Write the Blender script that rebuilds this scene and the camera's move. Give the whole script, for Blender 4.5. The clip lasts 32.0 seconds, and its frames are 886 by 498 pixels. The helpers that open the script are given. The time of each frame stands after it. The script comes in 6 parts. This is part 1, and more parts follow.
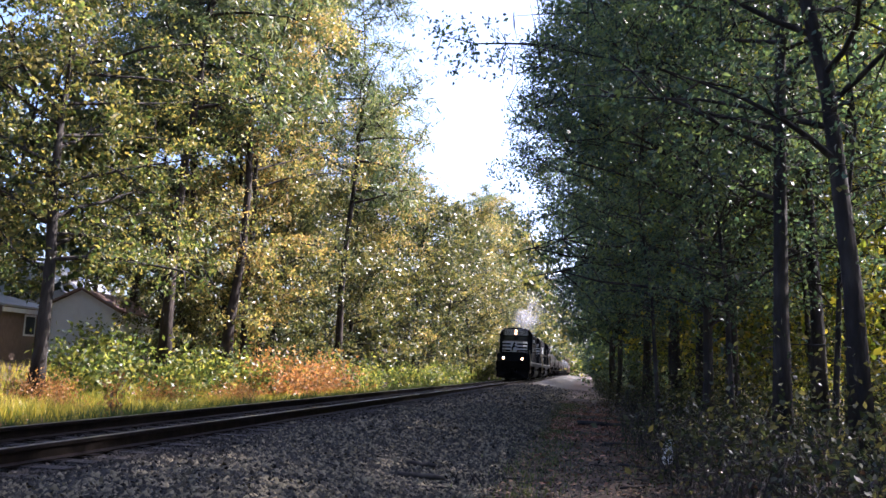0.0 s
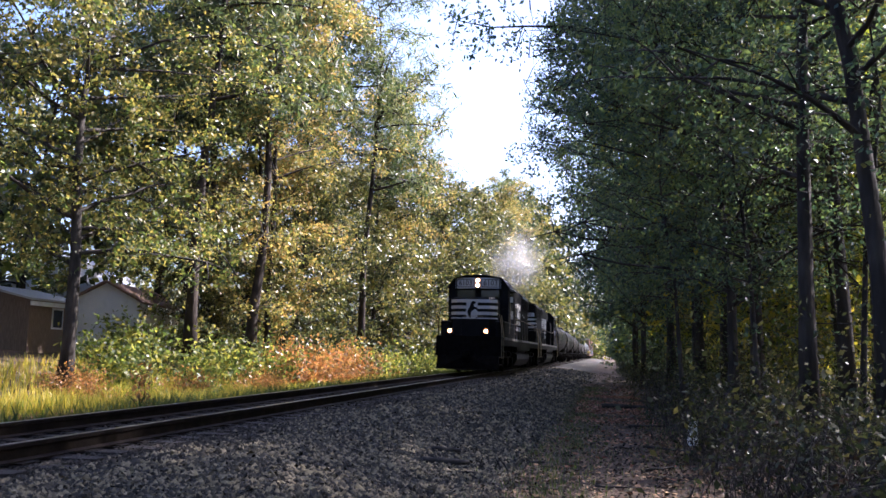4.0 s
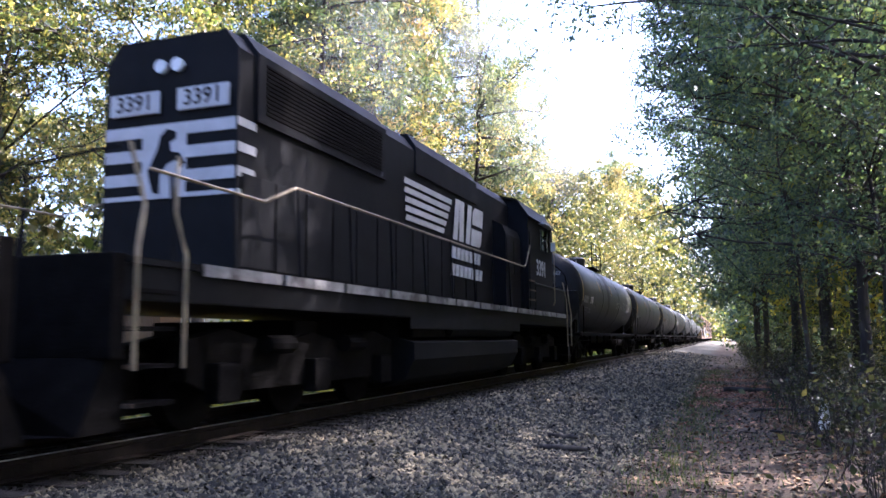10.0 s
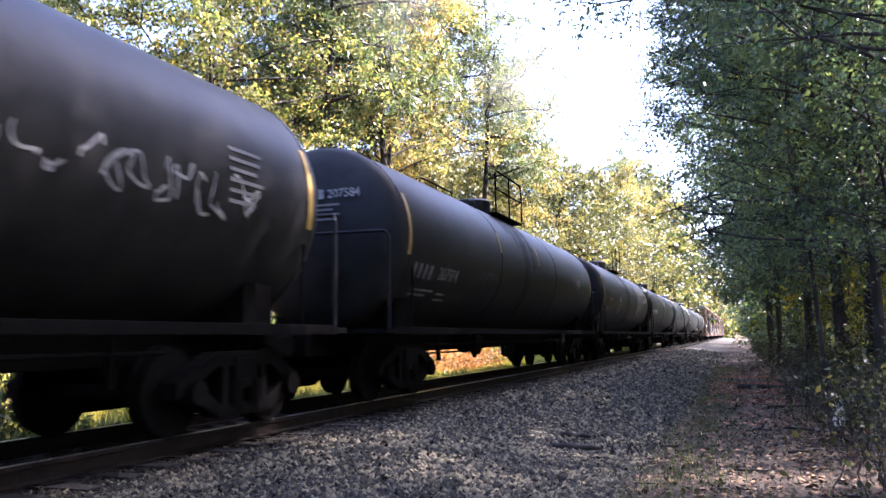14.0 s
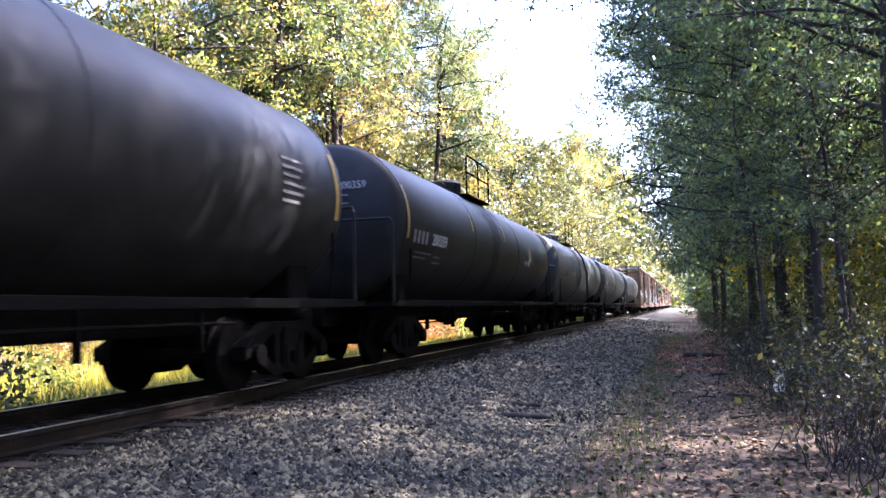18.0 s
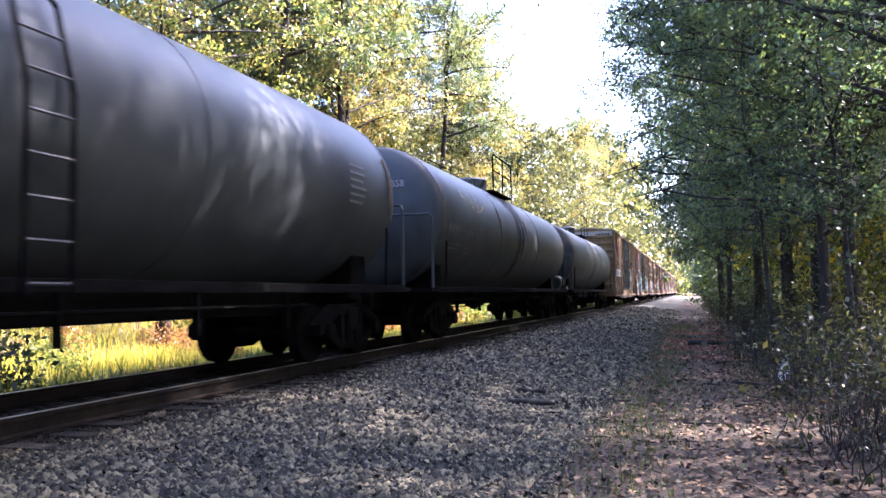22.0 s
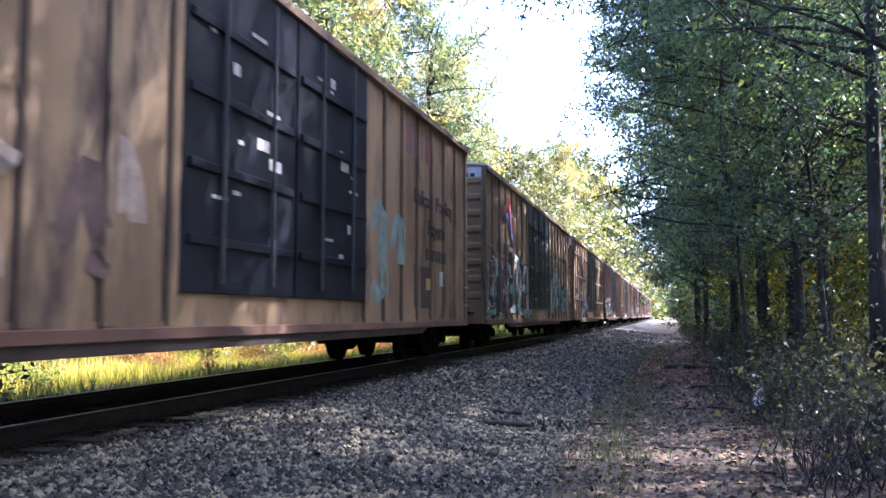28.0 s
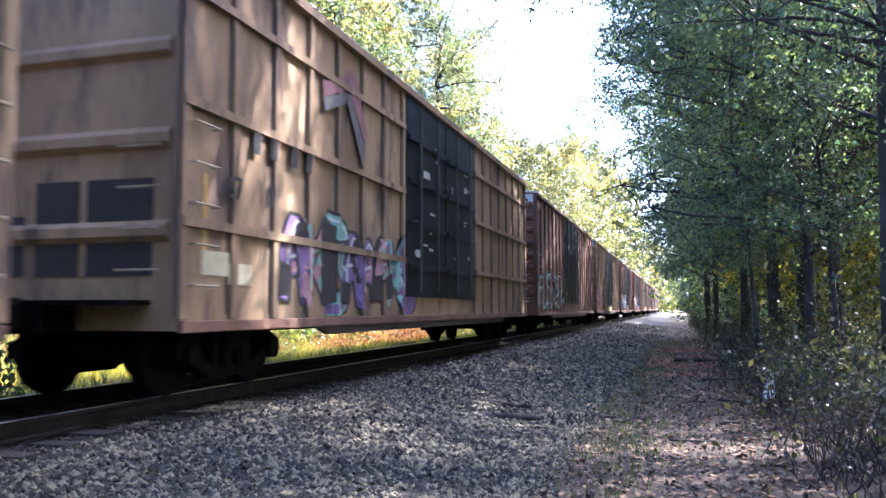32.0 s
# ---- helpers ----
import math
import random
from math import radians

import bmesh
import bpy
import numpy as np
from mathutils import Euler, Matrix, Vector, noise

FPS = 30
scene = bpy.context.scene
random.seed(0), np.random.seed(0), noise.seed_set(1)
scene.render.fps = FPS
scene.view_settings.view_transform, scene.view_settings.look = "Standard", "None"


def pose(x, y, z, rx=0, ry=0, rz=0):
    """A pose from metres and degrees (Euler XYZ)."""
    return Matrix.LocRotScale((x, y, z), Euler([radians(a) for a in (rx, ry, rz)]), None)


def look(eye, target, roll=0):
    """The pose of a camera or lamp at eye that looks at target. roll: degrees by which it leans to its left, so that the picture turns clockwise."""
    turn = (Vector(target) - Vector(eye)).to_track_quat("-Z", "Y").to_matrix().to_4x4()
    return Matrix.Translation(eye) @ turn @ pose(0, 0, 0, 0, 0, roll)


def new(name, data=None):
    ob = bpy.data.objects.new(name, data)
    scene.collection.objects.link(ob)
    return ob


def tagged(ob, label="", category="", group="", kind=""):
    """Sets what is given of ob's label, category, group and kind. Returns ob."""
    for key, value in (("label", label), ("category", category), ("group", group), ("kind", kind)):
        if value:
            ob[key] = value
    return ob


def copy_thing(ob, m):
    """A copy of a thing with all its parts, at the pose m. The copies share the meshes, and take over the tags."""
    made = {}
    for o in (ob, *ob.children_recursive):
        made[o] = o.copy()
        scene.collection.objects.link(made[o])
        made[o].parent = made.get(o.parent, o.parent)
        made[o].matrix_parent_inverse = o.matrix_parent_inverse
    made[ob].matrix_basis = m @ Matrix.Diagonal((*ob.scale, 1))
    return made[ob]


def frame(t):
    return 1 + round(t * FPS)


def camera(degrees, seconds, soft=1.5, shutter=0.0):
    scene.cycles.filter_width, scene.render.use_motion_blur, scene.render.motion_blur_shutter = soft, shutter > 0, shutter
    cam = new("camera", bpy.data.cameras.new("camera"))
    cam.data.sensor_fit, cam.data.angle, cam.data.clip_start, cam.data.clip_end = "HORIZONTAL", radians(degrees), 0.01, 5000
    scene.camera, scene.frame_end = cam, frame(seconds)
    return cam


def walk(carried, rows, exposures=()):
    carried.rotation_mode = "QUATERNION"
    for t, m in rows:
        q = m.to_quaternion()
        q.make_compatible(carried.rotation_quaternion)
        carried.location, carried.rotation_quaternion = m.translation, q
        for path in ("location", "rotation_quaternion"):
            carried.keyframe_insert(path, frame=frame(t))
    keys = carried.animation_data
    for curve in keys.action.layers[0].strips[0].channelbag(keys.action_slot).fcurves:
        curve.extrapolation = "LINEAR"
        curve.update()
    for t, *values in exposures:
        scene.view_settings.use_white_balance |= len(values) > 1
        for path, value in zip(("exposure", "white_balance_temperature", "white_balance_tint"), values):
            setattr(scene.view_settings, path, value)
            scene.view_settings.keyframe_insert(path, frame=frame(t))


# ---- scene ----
# The line of the track is +y; the rails' heads lie at z = RAIL; the camera stands on the path beside them.
TRACK, RAIL, EYE = -6.3, 0.60, 1.55
SPEED = 8.8
PATH = [(0.0, 9.95, 8.38, -2.24), (0.5, 9.66, 8.76, -1.62), (1.0, 9.58, 8.91, -1.29), (1.5, 9.66, 9.22, -1.01), (2.0, 9.85, 8.99, -0.62), (2.5, 10.01, 8.01, -0.52), (3.0, 10.40, 7.37, -0.77), (3.5, 10.90, 7.30, -1.17), (5.5, 13.79, 7.36, -0.43), (6.0, 14.24, 7.01, -0.41), (6.5, 14.63, 6.88, -0.32), (7.0, 15.09, 6.37, 0.24), (7.5, 14.99, 5.97, 0.43), (8.0, 14.14, 6.43, 0.84), (8.5, 14.74, 7.29, 1.29), (9.0, 16.54, 7.95, 0.42), (9.5, 18.25, 7.58, -0.40), (10.0, 19.53, 6.43, 0.40), (10.5, 19.86, 5.86, 1.23), (11.0, 19.96, 5.86, 1.10), (11.5, 20.38, 5.92, 0.93), (12.0, 20.63, 6.11, 0.89), (12.5, 20.72, 6.24, 0.84), (13.0, 20.77, 6.39, 0.85), (13.5, 20.60, 6.62, 0.84), (14.0, 20.33, 6.43, 1.00), (14.5, 20.13, 6.12, 1.03), (16.5, 19.13, 5.15, 0.95), (17.0, 18.34, 5.10, 1.18), (17.5, 17.40, 4.76, 1.56), (18.0, 16.94, 4.38, 1.49), (18.5, 17.63, 3.66, 1.42), (19.0, 18.22, 3.14, 1.28), (19.5, 18.35, 3.12, 1.08), (20.0, 17.84, 3.23, 1.13), (20.5, 17.27, 3.22, 1.14), (21.0, 17.11, 2.92, 1.09), (21.5, 17.16, 3.08, 1.13), (22.0, 17.32, 3.38, 1.06), (22.5, 17.41, 3.65, 0.88), (23.0, 17.32, 3.58, 0.39), (23.5, 17.30, 3.58, 0.10), (24.0, 17.17, 4.07, 0.06), (24.5, 16.87, 4.46, 0.11), (25.0, 16.41, 4.61, 0.02), (25.5, 16.21, 4.78, -0.23), (27.5, 15.97, 4.54, -0.03), (28.0, 15.77, 4.78, 0.03), (28.5, 15.73, 5.14, 0.11), (29.0, 16.05, 4.92, 0.14), (29.5, 16.16, 4.62, 0.12), (30.0, 15.89, 4.67, 0.14), (30.5, 15.96, 4.70, 0.52), (31.0, 15.94, 4.48, 0.86), (31.5, 16.14, 4.29, 0.71), (32.0, 16.43, 4.32, 0.14)]
cam = camera(58.0, 32.0, soft=1.5, shutter=0.3)
walk(cam, [(t, pose(0, 0, EYE, 90 + pitch, roll, yaw)) for t, yaw, pitch, roll in PATH],
     exposures=[(0.0, 2.18, 5350, 28), (3.0, 2.12, 5350, 28), (6.0, 2.15, 5350, 28), (7.0, 2.25, 5350, 28), (8.0, 3.15, 5250, 28), (10.5, 3.25, 5300, 29), (13.0, 3.2, 5400, 32), (17.0, 3.6, 5300, 30), (20.0, 3.5, 5300, 30), (24.0, 3.5, 5250, 30), (28.0, 3.4, 4950, 26), (30.0, 3.85, 4950, 26), (32.0, 3.75, 4950, 26)])

# ---- light: a high sun ahead and to the right, behind the trees
SUN_AZ, SUN_EL = 55.0, 47.0
world = bpy.data.worlds.new("sky")
scene.world = world
world.use_nodes = True
wn = world.node_tree
sky = wn.nodes.new("ShaderNodeTexSky")
sky.sky_type, sky.sun_disc = "NISHITA", False
sky.sun_elevation, sky.sun_rotation = radians(SUN_EL), radians(SUN_AZ)
sky.air_density, sky.dust_density, sky.ozone_density = 1.0, 4.0, 1.0
wn.nodes["Background"].inputs["Strength"].default_value = 0.105
wn.links.new(sky.outputs[0], wn.nodes["Background"].inputs["Color"])
sun = new("sun", bpy.data.lights.new("sun", "SUN"))
sun.data.energy, sun.data.angle, sun.data.color = 5.0, radians(0.6), (1.0, 0.88, 0.68)
sun.matrix_world = look((60 * math.sin(radians(SUN_AZ)), 60 * math.cos(radians(SUN_AZ)), 60 * math.tan(radians(SUN_EL))), (0, 0, 0))


# ---- materials
def mat(name, base, rough=0.8, metal=0.0, tones=(), scale=4.0, spread=0.25, bump=0.0, bump_scale=30.0, source="Object",
        island=0.0, translucent=None, emit=None, spec=0.4, stretch=(1, 1, 1), stain=None, stain_scale=0.6, stain_edge=(0.5, 0.7)):
    """A node material: base colour varied by noise at two scales, by piece, with stains and relief."""
    m = bpy.data.materials.new(name)
    m.use_nodes = True
    nt = m.node_tree
    N, L = nt.nodes, nt.links
    bsdf = N["Principled BSDF"]
    bsdf.inputs["Roughness"].default_value = rough
    bsdf.inputs["Metallic"].default_value = metal
    bsdf.inputs["Specular IOR Level"].default_value = spec
    co = N.new("ShaderNodeTexCoord")
    mp = N.new("ShaderNodeMapping")
    mp.inputs["Scale"].default_value = stretch
    L.new(co.outputs[source], mp.inputs[0])
    nz = N.new("ShaderNodeTexNoise")
    nz.inputs["Scale"].default_value, nz.inputs["Detail"].default_value = scale, 5
    L.new(mp.outputs[0], nz.inputs["Vector"])
    ramp = N.new("ShaderNodeValToRGB")
    cols = list(tones) or [tuple(c * (1 - spread) for c in base), base, tuple(min(1, c * (1 + spread)) for c in base)]
    el = ramp.color_ramp.elements
    while len(el) < len(cols):
        el.new(0.5)
    for i, c in enumerate(cols):
        el[i].position = 0.28 + 0.44 * i / max(1, len(cols) - 1)
        el[i].color = (*c, 1)
    if island:
        geo = N.new("ShaderNodeNewGeometry")
        mm = N.new("ShaderNodeMapRange")
        mm.inputs["To Min"].default_value, mm.inputs["To Max"].default_value = 0.5 - island / 2, 0.5 + island / 2
        L.new(geo.outputs["Random Per Island"], mm.inputs["Value"])
        mix = N.new("ShaderNodeMath")
        mix.operation = "ADD"
        sub = N.new("ShaderNodeMath")
        sub.operation = "MULTIPLY_ADD"
        sub.inputs[1].default_value, sub.inputs[2].default_value = 0.8, -0.4
        L.new(nz.outputs["Fac"], sub.inputs[0])
        L.new(mm.outputs[0], mix.inputs[0])
        L.new(sub.outputs[0], mix.inputs[1])
        L.new(mix.outputs[0], ramp.inputs[0])
    else:
        L.new(nz.outputs["Fac"], ramp.inputs[0])
    colour = ramp.outputs[0]
    if stain:
        n2 = N.new("ShaderNodeTexNoise")
        n2.inputs["Scale"].default_value, n2.inputs["Detail"].default_value = stain_scale, 8
        n2.inputs["Roughness"].default_value = 0.65
        L.new(mp.outputs[0], n2.inputs["Vector"])
        mr = N.new("ShaderNodeMapRange")
        mr.inputs["From Min"].default_value, mr.inputs["From Max"].default_value = stain_edge
        L.new(n2.outputs["Fac"], mr.inputs["Value"])
        mx = N.new("ShaderNodeMix")
        mx.data_type = "RGBA"
        mx.inputs["B"].default_value = (*stain, 1)
        mx.inputs[7].default_value = (*stain, 1)
        L.new(mr.outputs[0], mx.inputs[0])
        L.new(colour, mx.inputs[6])
        colour = mx.outputs[2]
    L.new(colour, bsdf.inputs["Base Color"])
    if bump:
        n3 = N.new("ShaderNodeTexNoise")
        n3.inputs["Scale"].default_value, n3.inputs["Detail"].default_value = bump_scale, 4
        L.new(mp.outputs[0], n3.inputs["Vector"])
        bp = N.new("ShaderNodeBump")
        bp.inputs["Strength"].default_value, bp.inputs["Distance"].default_value = bump, 0.02
        L.new(n3.outputs["Fac"], bp.inputs["Height"])
        L.new(bp.outputs[0], bsdf.inputs["Normal"])
    if translucent:
        tr = N.new("ShaderNodeBsdfTranslucent")
        gm = N.new("ShaderNodeMix")
        gm.data_type, gm.blend_type = "RGBA", "MULTIPLY"
        gm.inputs[0].default_value = 1.0
        gm.inputs[7].default_value = (*translucent[1], 1)
        L.new(colour, gm.inputs[6])
        L.new(gm.outputs[2], tr.inputs["Color"])
        ms = N.new("ShaderNodeMixShader")
        ms.inputs[0].default_value = translucent[0]
        L.new(bsdf.outputs[0], ms.inputs[1])
        L.new(tr.outputs[0], ms.inputs[2])
        L.new(ms.outputs[0], N["Material Output"].inputs["Surface"])
    if emit:
        bsdf.inputs["Emission Color"].default_value = (*emit[0], 1)
        bsdf.inputs["Emission Strength"].default_value = emit[1]
    return m


def leaf_mat(name, tones, share=0.5, boost=(1.8, 1.65, 1.15), rough=0.42, spec=0.6):
    return mat(name, tones[0], rough, tones=tones, scale=0.35, island=0.55, translucent=(share, boost), spec=spec)


M = {}
M["soil"] = mat("soil", (0.10, 0.075, 0.055), 0.95, tones=[(0.026, 0.017, 0.011), (0.052, 0.034, 0.021), (0.085, 0.055, 0.034)], scale=1.3,
                bump=0.6, bump_scale=14, stain=(0.095, 0.056, 0.032), stain_scale=0.5)
M["ballast"] = mat("ballast", (0.22, 0.21, 0.21), 0.9, tones=[(0.018, 0.016, 0.011), (0.042, 0.037, 0.026), (0.085, 0.075, 0.053)], scale=9,
                   bump=1.0, bump_scale=16)
M["stone"] = mat("stone", (0.25, 0.245, 0.25), 0.85, tones=[(0.008, 0.0065, 0.0034), (0.019, 0.0155, 0.0082), (0.042, 0.0345, 0.0185), (0.15, 0.124, 0.07)],
                 scale=6, island=0.7, bump=0.3, bump_scale=60)
# oil-stained stone; its dark tones also stand in for shadow along the rail
M["oily_shaded"] = mat("oily_shaded_stone", (0.02, 0.016, 0.012), 0.9, tones=[(0.008, 0.0068, 0.005), (0.02, 0.017, 0.0125), (0.044, 0.037, 0.028)], scale=6, island=0.7, bump=0.3, bump_scale=60, spec=0.2)
M["tie"] = mat("tie", (0.06, 0.045, 0.035), 0.9, tones=[(0.008, 0.0065, 0.0055), (0.018, 0.014, 0.011), (0.04, 0.032, 0.026)], scale=3,
               stretch=(1, 8, 8), bump=0.6, bump_scale=20)
M["rail"] = mat("rail", (0.07, 0.042, 0.03), 0.7, 0.3, tones=[(0.006, 0.0045, 0.004), (0.012, 0.009, 0.007), (0.022, 0.016, 0.012)], scale=5, bump=0.2, spec=0.1)
M["railhead"] = mat("railhead", (0.55, 0.53, 0.5), 0.28, 1.0, spread=0.15, scale=12, stretch=(8, 0.5, 1))
M["steel"] = mat("steel", (0.06, 0.058, 0.056), 0.6, 0.5, scale=8, bump=0.15)
M["bark"] = mat("bark", (0.075, 0.06, 0.05), 0.95, tones=[(0.012, 0.010, 0.009), (0.032, 0.027, 0.023), (0.07, 0.06, 0.05)], scale=5,
                stretch=(1, 1, 0.25), bump=0.9, bump_scale=18)
M["pinebark"] = mat("pinebark", (0.09, 0.06, 0.045), 0.95, tones=[(0.012, 0.009, 0.007), (0.03, 0.022, 0.017), (0.065, 0.05, 0.04)], scale=5,
                    stretch=(1, 1, 0.3), bump=0.9, bump_scale=14)
M["oak"] = leaf_mat("oak_leaf", [(0.026, 0.044, 0.013), (0.072, 0.104, 0.026), (0.15, 0.162, 0.042), (0.25, 0.215, 0.058)], 0.5)
M["autumn"] = leaf_mat("autumn_leaf", [(0.05, 0.07, 0.022), (0.14, 0.155, 0.042), (0.25, 0.225, 0.068), (0.3, 0.21, 0.07)], 0.5)
M["pine"] = leaf_mat("pine_needle", [(0.03, 0.055, 0.026), (0.065, 0.095, 0.036), (0.13, 0.15, 0.055)], 0.45)
M["woods"] = leaf_mat("woods_leaf", [(0.03, 0.05, 0.046), (0.052, 0.081, 0.064), (0.08, 0.112, 0.07), (0.135, 0.155, 0.066)], 0.44, (1.85, 2.05, 1.0), rough=0.45, spec=0.5)
# brighter, yellower copy of the woods leaf: sunlight behind the edge put into colour
M["glade"] = leaf_mat("sunlit_glade_leaf", [(0.06, 0.09, 0.022), (0.11, 0.14, 0.03), (0.17, 0.18, 0.035), (0.25, 0.22, 0.05)], 0.6, (2.0, 1.8, 0.5))
# shade and edge: leaf colours darkened for the wood's shade, top tones for sunlit leaves
M["shade"] = leaf_mat("shaded_leaf", [(0.012, 0.02, 0.01), (0.022, 0.034, 0.013), (0.042, 0.055, 0.018), (0.11, 0.115, 0.03)], 0.45, rough=0.5, spec=0.25)
M["edge"] = leaf_mat("shaded_edge_leaf", [(0.013, 0.02, 0.011), (0.026, 0.035, 0.016), (0.045, 0.053, 0.022), (0.09, 0.088, 0.034)], 0.4, rough=0.5, spec=0.3)
M["dead"] = leaf_mat("dead_leaf", [(0.022, 0.015, 0.0105), (0.042, 0.028, 0.019), (0.075, 0.05, 0.031), (0.035, 0.038, 0.017)], 0.3, (1.3, 1.1, 0.8))
M["darkleaf"] = leaf_mat("dark_leaf", [(0.016, 0.028, 0.012), (0.048, 0.067, 0.022), (0.12, 0.13, 0.038), (0.2, 0.18, 0.052)], 0.35)
M["scrub"] = leaf_mat("scrub_leaf", [(0.04, 0.065, 0.018), (0.10, 0.135, 0.026), (0.23, 0.23, 0.045)], 0.55)
M["rust_scrub"] = leaf_mat("rust_leaf", [(0.12, 0.08, 0.028), (0.24, 0.14, 0.045), (0.36, 0.16, 0.06), (0.34, 0.22, 0.07)], 0.5, (1.6, 1.35, 0.9))
M["grass"] = leaf_mat("grass_blade", [(0.1, 0.135, 0.018), (0.22, 0.23, 0.028), (0.36, 0.32, 0.045), (0.45, 0.36, 0.075)], 0.5, (1.7, 1.6, 0.9))
M["greengrass"] = leaf_mat("green_blade", [(0.03, 0.055, 0.015), (0.06, 0.09, 0.02), (0.1, 0.12, 0.03)], 0.4)
M["litter"] = mat("litter", (0.2, 0.12, 0.08), 0.9, tones=[(0.03, 0.018, 0.011), (0.07, 0.04, 0.023), (0.125, 0.072, 0.04), (0.23, 0.145, 0.075)], scale=3, island=0.8)
M["red_litter"] = mat("red_litter", (0.3, 0.15, 0.1), 0.9, tones=[(0.16, 0.07, 0.045), (0.32, 0.15, 0.095), (0.42, 0.22, 0.14)], scale=3, island=0.8)
M["siding"] = mat("siding", (0.72, 0.72, 0.72), 0.6, spread=0.06, scale=2, stain=(0.45, 0.44, 0.4), stain_scale=1.5, stain_edge=(0.55, 0.85))
M["shingle"] = mat("shingle", (0.2, 0.13, 0.1), 0.9, spread=0.35, scale=12, bump=0.5)
M["tin"] = mat("tin", (0.55, 0.55, 0.55), 0.4, 0.6, spread=0.12, scale=3)
M["plank"] = mat("plank", (0.2, 0.145, 0.1), 0.85, spread=0.35, scale=6, stretch=(6, 6, 0.6))
M["pane"] = mat("pane", (0.03, 0.035, 0.04), 0.1, spread=0.1)
M["white_scrap"] = mat("white_scrap", (0.7, 0.7, 0.68), 0.6, spread=0.1)


# ---- mesh helpers
def mesh_np(name, verts, faces, material, parent=None, label="", smooth=False):
    """A mesh object from arrays: verts (n, 3), faces (m, k) with one k."""
    me = bpy.data.meshes.new(name)
    verts, faces = np.asarray(verts, np.float32), np.asarray(faces, np.int32)
    k = faces.shape[1]
    me.vertices.add(len(verts))
    me.vertices.foreach_set("co", verts.ravel())
    me.loops.add(faces.size)
    me.loops.foreach_set("vertex_index", faces.ravel())
    me.polygons.add(len(faces))
    me.polygons.foreach_set("loop_start", np.arange(0, faces.size, k, dtype=np.int32))
    me.polygons.foreach_set("loop_total", np.full(len(faces), k, np.int32))
    if smooth:
        me.polygons.foreach_set("use_smooth", np.ones(len(faces), bool))
    me.materials.append(material)
    me.update(calc_edges=True)
    me.validate()
    ob = new(name, me)
    if parent:
        ob.parent = parent
    if label:
        ob["label"] = label
    return ob


def part(name, bm, material, parent=None, label="", smooth=False):
    """Links a bmesh as one mesh object under a thing or a part."""
    me = bpy.data.meshes.new(name)
    bm.to_mesh(me)
    bm.free()
    me.materials.append(material)
    if smooth:
        me.polygons.foreach_set("use_smooth", np.ones(len(me.polygons), bool))
    ob = new(name, me)
    if parent:
        ob.parent = parent
    if label:
        ob["label"] = label
    return ob


def again(ob, m, parent=None):
    """A piece like ob, on the same mesh, at the pose m."""
    c = ob.copy()
    scene.collection.objects.link(c)
    c.parent = parent or ob.parent
    c.matrix_basis = m
    return c


def thing(name, m, label, category, group="", kind=""):
    e = new(name)
    e.empty_display_size = 0.2
    e.matrix_basis = m
    return tagged(e, label, category, group, kind)


def box(bm, x0, x1, y0, y1, z0, z1, bevel=0.0):
    vs = [bm.verts.new((x, y, z)) for x in (x0, x1) for y in (y0, y1) for z in (z0, z1)]
    fs = [bm.faces.new([vs[i] for i in q]) for q in ((0, 1, 3, 2), (4, 6, 7, 5), (0, 4, 5, 1), (2, 3, 7, 6), (0, 2, 6, 4), (1, 5, 7, 3))]
    if bevel:
        bmesh.ops.bevel(bm, geom=list({e for f in fs for e in f.edges}), offset=bevel, segments=2, affect="EDGES", profile=0.6)
    return bm


def boxed(*a, bevel=0.0):
    return box(bmesh.new(), *a, bevel=bevel)


def tube(bm, pts, r, sides=8, caps=True):
    """A tube along pts; r one radius or one each."""
    pts = [Vector(p) for p in pts]
    rs = [float(q) for q in r] if hasattr(r, "__len__") else [float(r)] * len(pts)
    rings = []
    up = Vector((0.13, 0.31, 0.94))
    for i, p in enumerate(pts):
        d = (pts[min(i + 1, len(pts) - 1)] - pts[max(i - 1, 0)]).normalized()
        a = d.cross(up if abs(d.dot(up)) < 0.95 else Vector((1, 0, 0))).normalized()
        b = d.cross(a)
        rings.append([bm.verts.new(p + rs[i] * (math.cos(2 * math.pi * k / sides) * a + math.sin(2 * math.pi * k / sides) * b)) for k in range(sides)])
    for r0, r1 in zip(rings, rings[1:]):
        for k in range(sides):
            bm.faces.new((r0[k], r0[(k + 1) % sides], r1[(k + 1) % sides], r1[k]))
    if caps:
        bm.faces.new(rings[0][::-1])
        bm.faces.new(rings[-1])
    return bm


def tubed(pts, r, sides=8):
    return tube(bmesh.new(), pts, r, sides)


def loft(bm, sections, caps=True):
    """Faces between closed sections of equal count."""
    rings = [[bm.verts.new(p) for p in s] for s in sections]
    n = len(rings[0])
    for r0, r1 in zip(rings, rings[1:]):
        for k in range(n):
            bm.faces.new((r0[k], r0[(k + 1) % n], r1[(k + 1) % n], r1[k]))
    if caps:
        bm.faces.new(rings[0][::-1])
        bm.faces.new(rings[-1])
    bmesh.ops.recalc_face_normals(bm, faces=bm.faces)
    return bm


def prism_y(profile, y0, y1, bm=None):
    """A profile in x, z drawn out from y0 to y1."""
    return loft(bm or bmesh.new(), [[(x, y0, z) for x, z in profile], [(x, y1, z) for x, z in profile]])


# ---- ground
def smooth(a, b, v):
    k = np.clip((v - a) / (b - a), 0, 1)
    return k * k * (3 - 2 * k)


